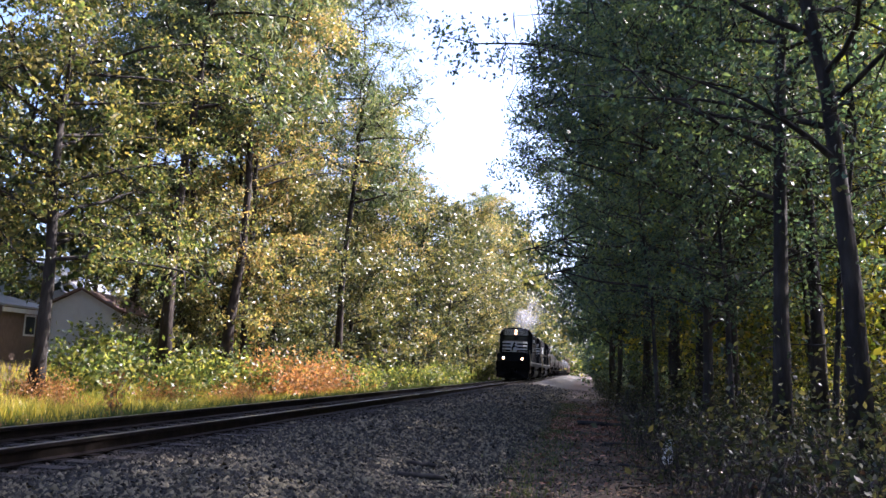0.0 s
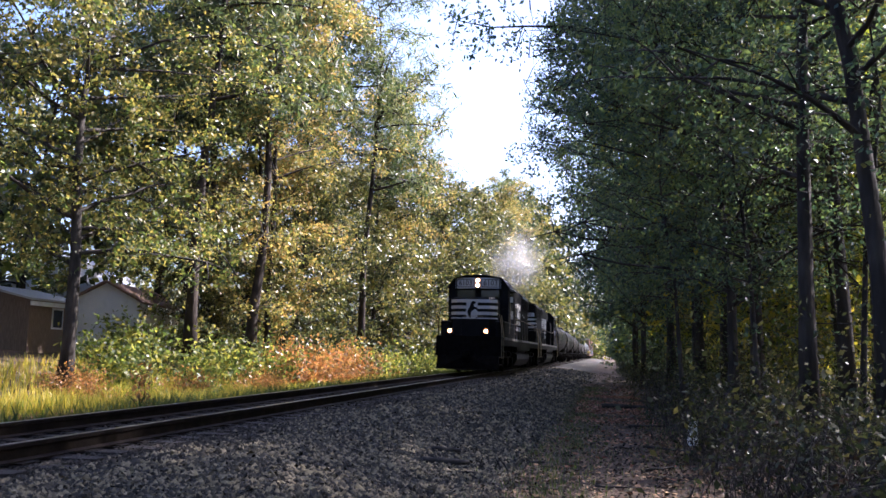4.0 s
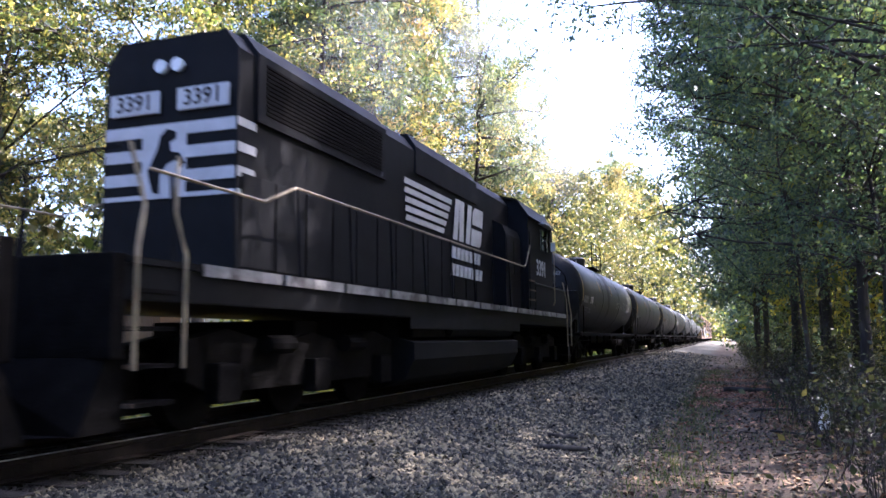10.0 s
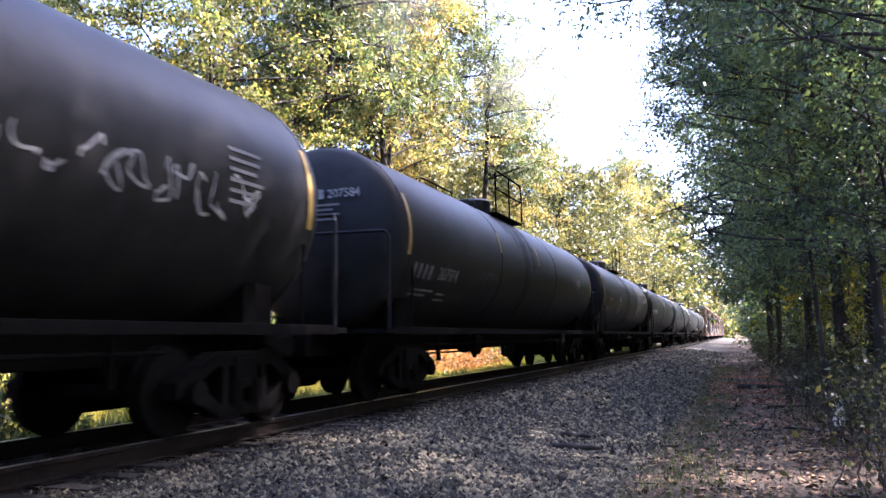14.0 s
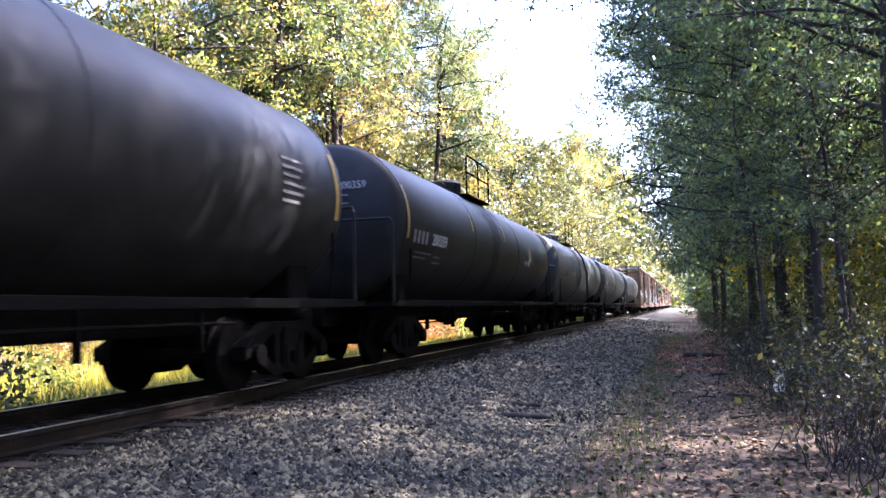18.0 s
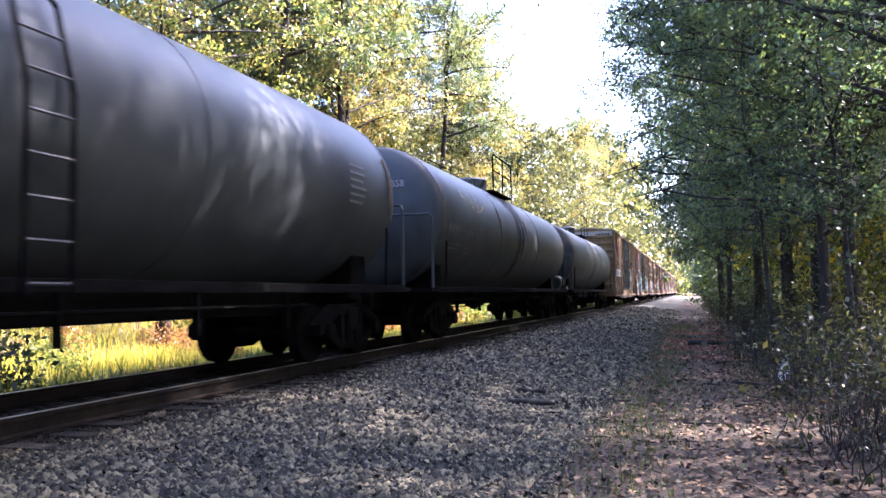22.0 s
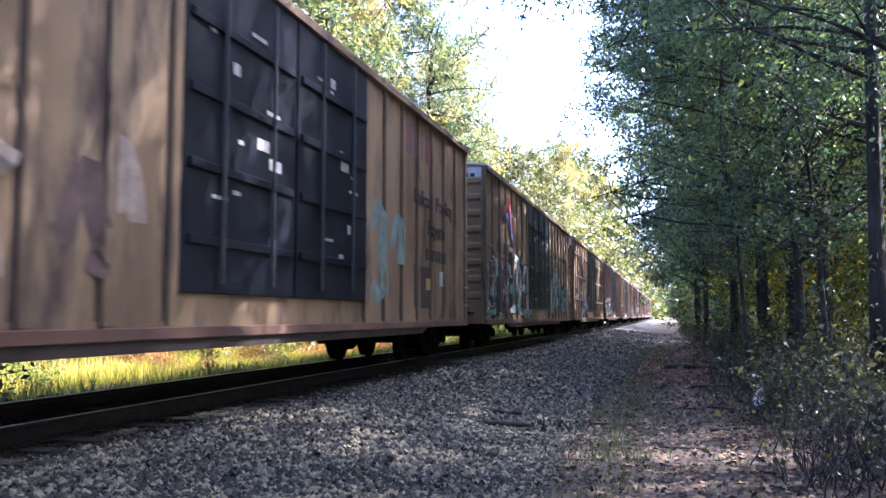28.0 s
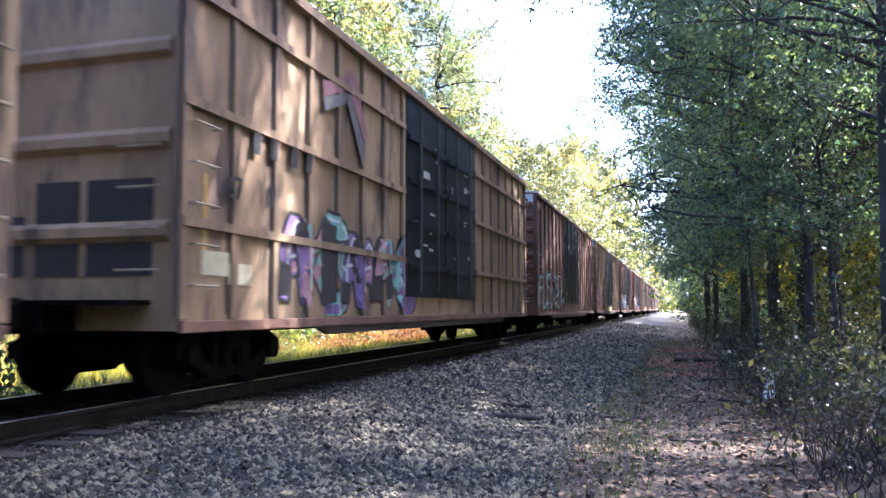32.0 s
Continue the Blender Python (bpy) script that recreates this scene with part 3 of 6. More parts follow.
    for x, y, a in ((-16.5, 17.5, 20), (-15.2, 21.0, 30), (-13.4, 24.0, 290), (-12.8, 28.0, 10)):
        copy_thing(rusty, at(x, y, a) @ Matrix.Scale(0.5, 4))
    rnd = random.Random(44)
    for k in range(18):
        y = rnd.uniform(11, 36)
        copy_thing(green if k % 3 else rusty, at(rnd.uniform(-16.5, -11.6), y, rnd.uniform(0, 360)) @ Matrix.Scale(rnd.uniform(0.22, 0.5), 4))
    rng = np.random.default_rng(41)

    def field(n, x0, x1, y0, y1):
        return np.stack([x0 + (x1 - x0) * rng.random(n), y0 + (y1 - y0) * rng.random(n)], 1)
    tall = np.concatenate([field(32000, -15.5, -10.6, 8, 45), field(9000, -20, -14, 8, 34)])
    bare = ((tall[:, 0] + 12.4) / 1.3) ** 2 + ((tall[:, 1] - 15.2) / 2.6) ** 2 < 0.7 + 0.6 * rng.random(len(tall))
    blades("tall_grass", M["grass"], "tall yellow sunlit grass and weeds beside the track", tall[~bare], 42, 0.5, 0.022)
    n = 2600
    x, y = -12.3 + 0.75 * rng.normal(size=n), 15.2 + 1.4 * rng.normal(size=n)
    v, f = leaf_arrays(np.stack([x, y, ground_z(x, y) + 0.02 + 0.03 * rng.random(n)], 1), rng, 0.12, 0.0, 0.45)
    v[:, 2] = np.minimum(v[:, 2], ground_z(v[:, 0], v[:, 1]) + 0.07)
    tagged(mesh_np("leaf_drift", v, f, M["red_litter"]), "reddish fallen leaves on bare soil in the grass", "leaves", kind="stuff")
    blades("green_grass", M["greengrass"], "low green grass along the far side of the track", np.concatenate([field(12000, -11.8, -9.2, 6, 60), field(6000, -11.2, -9.0, 60, 130)]), 43, 0.5, 0.03)
    build_bush("track_bush", at(-10.3, 9.1), "leafy bush close beside the far rail, shade in its leaf colour", "shade", 34, 1.1, 1.9, 2200, 0.13, 16)
    build_bush("sapling", at(-10.3, 17.0), "thin bare-stemmed sapling beside the rails", "rust_scrub", 33, 0.45, 1.7, 160, 0.12, 3)


def right_side():
    """The dark wood on the near side, whose crowns reach over the path."""
    scale = Matrix.Scale
    big = build_tree("woodland_tree", at(3.4, 19.7), "tall dark green woodland tree leaning over the path", "woods", "bark", 51, 17, 0.2, 6.0, 60, 9, 30000, 0.115,
                     clump=0.45, trunk_r=0.17, droop=0.12, conical=0.5, vary=(0.85, 1.1), bound=5.6, facing=True)
    for x, y, a, k in ((2.9, 27.0, 20, 1.13), (3.2, 23.4, -25, 1.02), (2.5, 33.5, -12, 1.15), (2.3, 15.8, 30, 0.7)):
        copy_thing(big, at(x, y, a) @ scale(k, 4))
    tall = build_tree("high_tree", at(2.75, 12.2), "tall dark-trunked woodland tree with a high leafy crown", "woods", "bark", 56, 20, 0.2, 3.6, 40, 9, 11000, 0.1,
                      clump=0.5, trunk_r=0.13, vary=(0.7, 1.1), bound=3.9)
    # the copies far to the right are unseen, added to shade path and rails
    for x, y, a in ((3.9, 14.5, 40), (3.15, 10.0, 100), (5.5, 18.2, 200), (5.2, 7.4, 330), (11.0, 12.5, 160), (9.0, 9.5, 280), (13.5, 15.0, 20), (8.0, 13.8, 250), (7.5, 6.0, 70), (11.5, 8.0, 120)):
        copy_thing(tall, at(x, y, a))
    # high crowns added out of view to keep sun off the train and ballast
    canopy = build_tree("canopy_tree", at(8.6, 14.0), "unseen very tall tree added for shade, bare below a broad high crown", "woods", "bark", 58, 28, 0.7, 4.8, 34, 8, 6800, 0.3,
                        clump=0.6, trunk_r=0.2, bound=5.4)
    for x, y, a in ((10.5, 26.5, 60), (8.4, 25.0, 120), (9.8, 30.5, 180), (8.2, 8.6, 30), (10.5, 3.5, 200), (12.5, 15.0, 240), (12.0, 11.0, 80)):
        copy_thing(canopy, at(x, y, a))
    leaner = build_tree("edge_tree", at(1.7, 41.0), "dark green tree spreading its crown over the path", "woods", "bark", 59, 16, 0.2, 5.4, 40, 8, 14000, 0.2, clump=0.5, trunk_r=0.16, bound=5.0)
    for x, y, a in ((1.6, 49.0, 130), (1.9, 58.0, 250)):
        copy_thing(leaner, at(x, y, a))
    overhang(big, (-0.6, 0, 8.4), (-7.2, -0.8, 9.7), 71)
    thin = build_tree("young_tree", at(1.55, 17.2), "slim young tree leaning, with sparse dark green leaves", "woods", "bark", 52, 8.5, 0.3, 1.9, 20, 6, 3000, 0.095,
                      clump=0.34, trunk_r=0.06, up=0.4, lean=-0.05)
    for x, y, a in ((2.5, 14.4, 60), (3.9, 9.4, 130), (2.6, 18.6, 200), (4.6, 11.5, 260), (2.6, 25.5, 300), (4.3, 16.2, 20), (4.7, 20.5, 90), (3.6, 12.9, 170), (3.3, 30.5, 45)):
        copy_thing(thin, at(x, y, a))
    sunny = build_tree("understory_tree", at(6.2, 27.0), "low understory tree, light from behind put into its leaf colour", "glade", "bark", 57, 9.5, 0.1, 3.0, 30, 7, 6500, 0.2, clump=0.5, trunk_r=0.08, bound=3.6)
    for x, y, a in ((8.4, 31.0, 60), (7.2, 37.0, 120), (9.0, 43.0, 240), (6.4, 41.5, 20), (12.0, 53.0, 80), (9.4, 26.0, 140), (7.9, 52.0, 200), (10.8, 31.5, 320), (8.8, 20.5, 15), (6.0, 23.0, 75), (5.6, 33.0, 165), (6.0, 46.0, 255)):
        copy_thing(sunny, at(x, y, a) @ scale(1.3 if y < 30 else 1.9, 4))
    far = build_tree("wood_tree", at(3.4, 57.0), "dark green tree in the wood beside the path", "woods", "bark", 54, 17, 0.06, 4.2, 30, 4, 4600, 0.4, clump=0.55, trunk_r=0.2, bound=5.2)
    # copies below y = 10 stand out of view, added to block light
    for x, y, a in ((3.6, 66, 120), (3.4, 76, 200), (3.3, 88, 300), (3.4, 102, 60), (3.3, 120, 140), (3.3, 142, 220), (3.6, 170, 30), (4.8, 205, 170), (5.5, 240, 10), (14, 2, 10), (15, 66, 250), (12, 74, 180), (20, 70, 220),
                    (25, 84, 40), (20, -2, 260), (12, -4, 300), (8, -9, 340), (5.5, -16, 25), (11, -20, 65), (2, -26, 105), (-4, -34, 145), (-9, -40, 185), (18, -12, 225), (3, -40, 260), (6.4, 3.2, 80), (9.6, 6.0, 190), (6.0, -3.0, 130), (3.4, 61, 30), (3.4, 71, 110), (3.3, 82, 205), (3.4, 95, 280), (3.3, 111, 20), (3.3, 131, 160), (3.4, 156, 75)):
        copy_thing(far, at(x, y, a))
    for k in range(11):     # second row behind the far edge trees, added to shade the far ground
        copy_thing(far, at(7.5 + 1.2 * (k % 3), 62 + 10.5 * k, 47 * k))
    woods_mass("wood_interior", M["glade"], "sunlit leaves and low branches deep in the wood", 26000, 16, 46, -30, 140, 8.0, 0.45, 55)
    woods_mass("wood_thicket", M["glade"], "low leafy thicket under the trees beside the path", 8000, 5.5, 15, 14, 60, 3.2, 0.19, 59)
    woods_mass("wood_fringe", M["woods"], "low leafy thicket along the far edge of the path", 15000, 2.6, 8, 40, 150, 6.0, 0.26, 60)
    # edge leaves carry the shade under the trees in their colour
    woods_mass("edge_thicket", M["edge"], "low leaves and brambles under the edge trees, shade in their colour", 17000, 2.4, 6.0, 6.5, 46, 1.5, 0.085, 64)
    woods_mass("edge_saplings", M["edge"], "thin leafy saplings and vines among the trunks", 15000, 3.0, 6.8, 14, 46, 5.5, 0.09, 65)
    under = build_bush("undergrowth", at(2.2, 11.4), "green undergrowth at the edge of the wood, darkened for shade", "edge", 53, 1.0, 1.5, 1200, 0.07, 30)
    for x, y, a in ((2.1, 14.8, 100), (1.9, 18.0, 150), (2.2, 21.5, 200), (2.3, 25.0, 250), (2.4, 28.5, 300), (1.7, 44, 170), (1.8, 52, 220), (1.6, 38, 20), (3.9, 10.2, 270), (4.3, 8.0, 80), (3.9, 17, 130), (1.8, 61, 10),
                    (1.8, 71, 50), (1.9, 83, 90), (1.9, 97, 140), (1.9, 113, 190), (2.0, 131, 230), (1.7, 56, 300), (1.8, 66, 330), (1.8, 77, 15), (1.9, 90, 60), (5.2, 12.0, 45), (4.2, 22, 165), (3.2, 13.2, 15), (2.7, 34.0, 75), (2.6, 6.6, 10), (2.0, 8.6, 140), (3.4, 5.4, 220), (2.6, 4.6, 300), (3.4, 9.2, 190), (1.75, 13.0, 250)):
        copy_thing(under, at(x, y, a))
    brush = build_bush("dry_brush", at(1.7, 12.8), "tangle of bare brown twigs and dead leaves at the wood's edge", "dead", 63, 0.9, 1.2, 150, 0.075, 46)
    for x, y, a, k in ((1.5, 15.8, 60, 1.0), (2.6, 9.6, 120, 0.9), (1.5, 20.0, 180, 1.1), (1.9, 22.8, 240, 1.0), (1.8, 27.0, 300, 1.1), (3.3, 7.9, 20, 0.8), (2.5, 12.6, 80, 1.2), (2.1, 31.0, 140, 1.1), (2.3, 37.0, 200, 1.1), (2.6, 16.6, 260, 1.2), (1.5, 10.6, 330, 0.6), (2.9, 11.0, 40, 1.1), (1.75, 6.9, 15, 0.75), (2.1, 5.6, 95, 0.85), (1.6, 8.2, 175, 0.75), (2.3, 7.6, 230, 1.0), (1.7, 9.4, 285, 0.8)):
        copy_thing(brush, at(x, y, a) @ scale(k, 4))


def overhang(tree, start, tip, seed):
    """A long bare limb that reaches out over the path with leafy ends."""
    rng = np.random.default_rng(seed)
    a, b = Vector(start), Vector(tip)
    pts = [a.lerp(b, k / 7) + Vector((rng.normal(0, 0.12), rng.normal(0, 0.12), 0.5 * math.sin(math.pi * k / 7) + rng.normal(0, 0.08))) for k in range(8)]
    bm = bmesh.new()
    tube(bm, pts, [0.07, 0.06, 0.05, 0.042, 0.035, 0.026, 0.018, 0.01], 6)
    cs = []
    for k in range(3, 8):
        for _ in range(4):
            e = pts[k] + Vector((rng.normal(0, 0.5), rng.normal(0, 0.5), rng.normal(-0.15, 0.3)))
            tube(bm, [pts[k], pts[k].lerp(e, 0.5) + Vector((0, 0, 0.05)), e], [0.014, 0.01, 0.004], 4)
            cs += [tuple(e)] * 22 + [tuple(pts[k].lerp(e, 0.6))] * 12
    limb = part("limb", bm, M["bark"], tree)
    cs = np.array(cs) + rng.normal(0, 0.17, (len(cs), 3))
    v, f = leaf_arrays(cs, rng, 0.13, 0.4, 0.5)
    mesh_np("limb_foliage", v, f, M["woods"], limb)


def forest_floor():
    rng = np.random.default_rng(61)
    n = 22000
    y = 3.5 + 40 * rng.random(n) ** 1.6
    y = np.where(rng.random(n) < 0.12, -6 + 9.5 * rng.random(n), y)
    x = np.where(rng.random(n) < 0.55, -1.6 + 2.8 * rng.random(n), 0.6 + 6 * rng.random(n) ** 1.5)
    c = np.stack([x, y, ground_z(x, y) + 0.015 + 0.015 * rng.random(n)], 1)
    d = rng.normal(size=(n, 3)) * (1, 1, 0.25)
    d /= np.linalg.norm(d, axis=1)[:, None]
    e = np.cross(d, np.array([0, 0, 1.0]) + rng.normal(0, 0.25, (n, 3)))
    s = 0.05 + 0.045 * rng.random((n, 1))
    v = np.stack([c - d * s * 0.5, c + e * s * 0.35 + (0, 0, 0.008), c + d * s * 0.5, c - e * s * 0.35 + (0, 0, 0.008)], 1).reshape(-1, 3)
    ob = mesh_np("fallen_leaves", v, np.arange(4 * n).reshape(-1, 4), M["litter"])
    tagged(ob, "brown and tan fallen leaves scattered on the path", "leaves", kind="stuff")
    # reddish leaves whose bright colour also stands in for sun flecks on the path
    n = 3600
    x, y = -0.9 + 2.0 * rng.random(n), 25 + 4.5 * rng.normal(size=n)
    y = np.where((np.sin(1.7 * y) + 0.6 * np.sin(0.6 * y + x)) > -0.4, y, y + 1.6)
    v, f = leaf_arrays(np.stack([x, y, ground_z(x, y) + 0.02 + 0.02 * rng.random(n)], 1), rng, 0.1, 0.0, 0.5)
    v[:, 2] = np.clip(v[:, 2], ground_z(v[:, 0], v[:, 1]) + 0.015, ground_z(v[:, 0], v[:, 1]) + 0.06)
    tagged(mesh_np("red_leaf_drift", v, f, M["red_litter"]), "reddish brown fallen leaves across the path, bright for sun flecks", "leaves", kind="stuff")
    k = 5200
    spots = np.stack([-0.7 + 0.35 * rng.normal(size=k), 6 + 34 * rng.random(k)], 1)
    spots2 = np.stack([1.3 + 0.5 * rng.normal(size=1500), 7 + 25 * rng.random(1500)], 1)
    blades("path_grass", M["greengrass"], "short sparse grass along the middle of the path", np.concatenate([spots, spots2]), 62, 0.12, 0.012)
    # dropped sticks and pieces of timber
    rnd = random.Random(7)

    def stick(x, y, length, r, turn, name="fallen_stick", label="dark fallen stick lying on the stones", tilt=2.0):
        bm = bmesh.new()
        pts = [(length * (q - 0.5), 0.04 * length * rnd.uniform(-1, 1), r * 0.8 + 0.02 * rnd.random()) for q in (0, 0.25, 0.5, 0.75, 1)]
        tube(bm, pts, [r, r * 1.05, r * 0.9, r * 0.8, r * 0.55], 7)
        ob = part(name, bm, M["bark"], smooth=True)
        ob.matrix_basis = pose(x, y, float(ground_z(x, y)) + 0.01, 0, tilt, turn)
        tagged(ob, label, "stick")
    stick(-2.1, 10.6, 0.62, 0.05, 15)
    stick(-2.3, 11.6, 0.42, 0.045, 5)
    stick(-1.85, 10.0, 0.5, 0.02, 20)
    stick(-3.4, 10.4, 0.8, 0.02, -40)
    stick(-3.3, 16.5, 0.4, 0.04, 70)
    stick(0.75, 24.0, 1.9, 0.07, 15, "fallen_log", "dark fallen log across the edge of the path")
    stick(0.9, 18.0, 1.1, 0.03, 35)
    stick(1.0, 14.0, 0.9, 0.02, -20)
    stick(0.7, 11.5, 0.7, 0.018, 50)
    for i in range(26):
        stick(rnd.uniform(-1.2, 2.6), rnd.uniform(6, 26), rnd.uniform(0.3, 0.9), rnd.uniform(0.006, 0.016), rnd.uniform(0, 180), "twig", "thin brown twig lying on the path")
    bm = bmesh.new()
    for i in range(5):
        a = rnd.uniform(-0.35, 0.35)
        tube(bm, [(0.1 * i - 0.2, 0, 0), (0.1 * i - 0.2 + a * 0.2, 0.05, 0.1), (0.1 * i - 0.2 + a * 0.5, 0.0, 0.2)], [0.014, 0.012, 0.005], 5)
    ob = part("plant_stub", bm, M["bark"])
    ob.matrix_basis = pose(-1.45, 10.5, float(ground_z(-1.45, 10.5)))
    tagged(ob, "dry dark stubs of a dead plant in the gravel", "plant")
    bm = loft(bmesh.new(), [[(-0.09, -0.01, 0), (0.1, -0.01, 0.02), (0.1, 0.01, 0.02), (-0.09, 0.01, 0)], [(-0.12, 0.05, 0.22), (0.07, 0.06, 0.24), (0.07, 0.08, 0.24), (-0.12, 0.07, 0.22)],
                            [(-0.1, 0.0, 0.42), (0.0, 0.0, 0.46), (0.0, 0.02, 0.46), (-0.1, 0.02, 0.42)]])
    ob = part("white_scrap", bm, M["white_scrap"])
    ob.matrix_basis = pose(1.45, 15.0, float(ground_z(1.45, 15.0)) - 0.02, 0, 12, 10)
    tagged(ob, "torn white scrap standing among the twigs", "litter")


def siding_house(name, m, label, w, d, h, rise, roof, wall="siding", boards=16):
    """A gabled house: clapboards on every side, two roof slopes with eaves, a door and a window."""
    house = thing(name, m, label, "house")
    bm = prism_y([(-w / 2, 0), (w / 2, 0), (w / 2, h), (0, h + rise), (-w / 2, h)], 0, d)
    wallob = part("wall", bm, M[wall], house)
    for k in range(boards):
        z0, z1 = h * k / boards, h * (k + 1) / boards
        bm = bmesh.new()
        box(bm, w / 2, w / 2 + 0.02, 0, d, z0, z1 - 0.012)
        box(bm, -w / 2, w / 2 + 0.02, -0.02, 0, z0, z1 - 0.012)
        part("clapboard", bm, M[wall], wallob)
    sl = math.atan2(rise, w / 2)
    ln = math.hypot(rise, w / 2) + 0.3
    for s in (-1, 1):
        bm = boxed(-0.02, ln, -0.3, d + 0.3, 0.0, 0.09, bevel=0.01)
        r = part("roof_slope", bm, M[roof], house)
        r.matrix_basis = pose(0, 0, h + rise, 0, 0, 0) @ pose(0, 0, 0, 0, 0, 0 if s > 0 else 180) @ pose(0, 0 if s > 0 else -d, 0, 0, math.degrees(sl), 0)
    part("fascia", boxed(w / 2 + 0.22, w / 2 + 0.26, -0.3, d + 0.3, h - 0.28, h - 0.1), M["siding"], house)
    win = part("window_frame", boxed(w / 2 + 0.02, w / 2 + 0.05, d * 0.45, d * 0.45 + 0.8, 1.0, 1.9, bevel=0.008), M["siding"], house)
    part("pane", boxed(w / 2 + 0.05, w / 2 + 0.056, d * 0.45 + 0.08, d * 0.45 + 0.72, 1.08, 1.82), M["pane"], win)
    return house


def houses():
    siding_house("white_house", at(-21.75, 31.7, 15), "small white clapboard house with a brown shingle roof among trees", 2.9, 6.5, 2.5, 0.8, "shingle")
    siding_house("grey_house", at(-30.8, 39.5, 8), "larger pale house with a grey metal roof behind the trees", 5.0, 7.0, 3.6, 1.9, "tin")
    siding_house("wooden_shed", at(-25.3, 28.4, 5), "low brown plank shed with a pale roof beside the house", 4.4, 3.4, 2.2, 0.5, "tin", wall="plank", boards=12)


# ---- the train
M["black"] = mat("black_paint", (0.005, 0.0053, 0.0062), 0.7, spread=0.35, scale=2.5, stain=(0.0095, 0.009, 0.0085), stain_scale=1.1, stain_edge=(0.5, 0.8), bump=0.05, bump_scale=6, spec=0.1)
M["white"] = mat("white_paint", (0.43, 0.43, 0.43), 0.65, spread=0.15, scale=5, stain=(0.25, 0.24, 0.23), stain_scale=2.5, stain_edge=(0.5, 0.8))
M["sill_grey"] = mat("dirty_sill", (0.2, 0.195, 0.185), 0.8, spread=0.35, scale=4, stain=(0.05, 0.045, 0.04), stain_scale=2.2, stain_edge=(0.42, 0.6))
M["spill"] = mat("oil_spill", (0.011, 0.0112, 0.012), 0.6, spread=0.5, scale=3, spec=0.2)
M["rust_mark"] = mat("rusty_stencil", (0.13, 0.085, 0.05), 0.8, spread=0.4, scale=8, stain=(0.03, 0.025, 0.02), stain_scale=5, stain_edge=(0.45, 0.65))
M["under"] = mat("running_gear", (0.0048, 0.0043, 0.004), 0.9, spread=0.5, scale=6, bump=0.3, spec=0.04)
M["lamp"] = mat("headlight", (1, 0.85, 0.6), 0.3, emit=((1.0, 0.68, 0.34), 7.0))
# emissive orange ring that imitates the halo of glare round a lit lamp
M["lamp_halo"] = mat("orange_lamp_halo", (0.9, 0.5, 0.25), 0.3, emit=((1.0, 0.3, 0.05), 0.9))
M["dull_lamp"] = mat("unlit_lamp", (0.6, 0.6, 0.58), 0.2, spread=0.1)
M["grabiron"] = mat("grab_iron", (0.24, 0.19, 0.11), 0.6, spread=0.3, scale=8)
M["cabglass"] = mat("cab_glass", (0.02, 0.022, 0.025), 0.06, spread=0.1)
# opaque pale pane: daylight seen through the cab, put into the colour
M["daylit_cab_pane"] = mat("daylit_cab_pane", (0.16, 0.17, 0.14), 0.15, spread=0.3, scale=3)
M["tank_black"] = mat("tank_black", (0.013, 0.0132, 0.0138), 0.45, spread=0.3, scale=1.6, stain=(0.03, 0.029, 0.028), stain_scale=0.9, stain_edge=(0.48, 0.8), bump=0.04, bump_scale=5, spec=0.13)
M["tank_grey"] = mat("tank_grey", (0.042, 0.047, 0.047), 0.46, spread=0.3, scale=1.6, stain=(0.02, 0.021, 0.024), stain_scale=0.6, stain_edge=(0.46, 0.75), bump=0.04, bump_scale=5, spec=0.3)
M["yellow"] = mat("yellow_tape", (0.32, 0.21, 0.05), 0.5, spread=0.2, scale=10)
M["mark"] = mat("stencil", (0.42, 0.42, 0.42), 0.7, spread=0.3, scale=12)
M["stencil_light"] = mat("chalk_light", (0.24, 0.24, 0.24), 0.8, spread=0.35, scale=9)
M["stencil_dim"] = mat("faded_stencil", (0.16, 0.16, 0.16), 0.75, spread=0.35, scale=9, stain=(0.05, 0.05, 0.05), stain_scale=5, stain_edge=(0.45, 0.65))
M["box_tan"] = mat("boxcar_tan", (0.25, 0.17, 0.11), 0.8, tones=[(0.135, 0.084, 0.041), (0.23, 0.152, 0.076), (0.32, 0.225, 0.12)], scale=1.1, stretch=(1, 1, 0.28),
                   stain=(0.07, 0.044, 0.03), stain_scale=2.2, stain_edge=(0.47, 0.66), bump=0.08, bump_scale=8)
M["box_brown"] = mat("boxcar_brown", (0.17, 0.085, 0.05), 0.8, tones=[(0.075, 0.038, 0.025), (0.13, 0.066, 0.038), (0.19, 0.105, 0.065)], scale=0.9, stretch=(1, 1, 0.35),
                     stain=(0.07, 0.04, 0.03), stain_scale=1.6, stain_edge=(0.5, 0.75), bump=0.06, bump_scale=8)
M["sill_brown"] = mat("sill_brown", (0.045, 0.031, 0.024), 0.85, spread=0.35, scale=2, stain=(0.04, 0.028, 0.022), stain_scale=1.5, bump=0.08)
M["door_blue"] = mat("door_blue", (0.0055, 0.007, 0.0115), 0.5, spread=0.35, spec=0.15, scale=2, stain=(0.016, 0.018, 0.024), stain_scale=1.5, stain_edge=(0.55, 0.8))
M["roof_grey"] = mat("boxcar_roof", (0.35, 0.34, 0.33), 0.6, spread=0.2, scale=2)
M["faded_white"] = mat("faded_white", (0.34, 0.27, 0.21), 0.85, spread=0.25, scale=4, stain=(0.2, 0.14, 0.1), stain_scale=2.5, stain_edge=(0.42, 0.62))
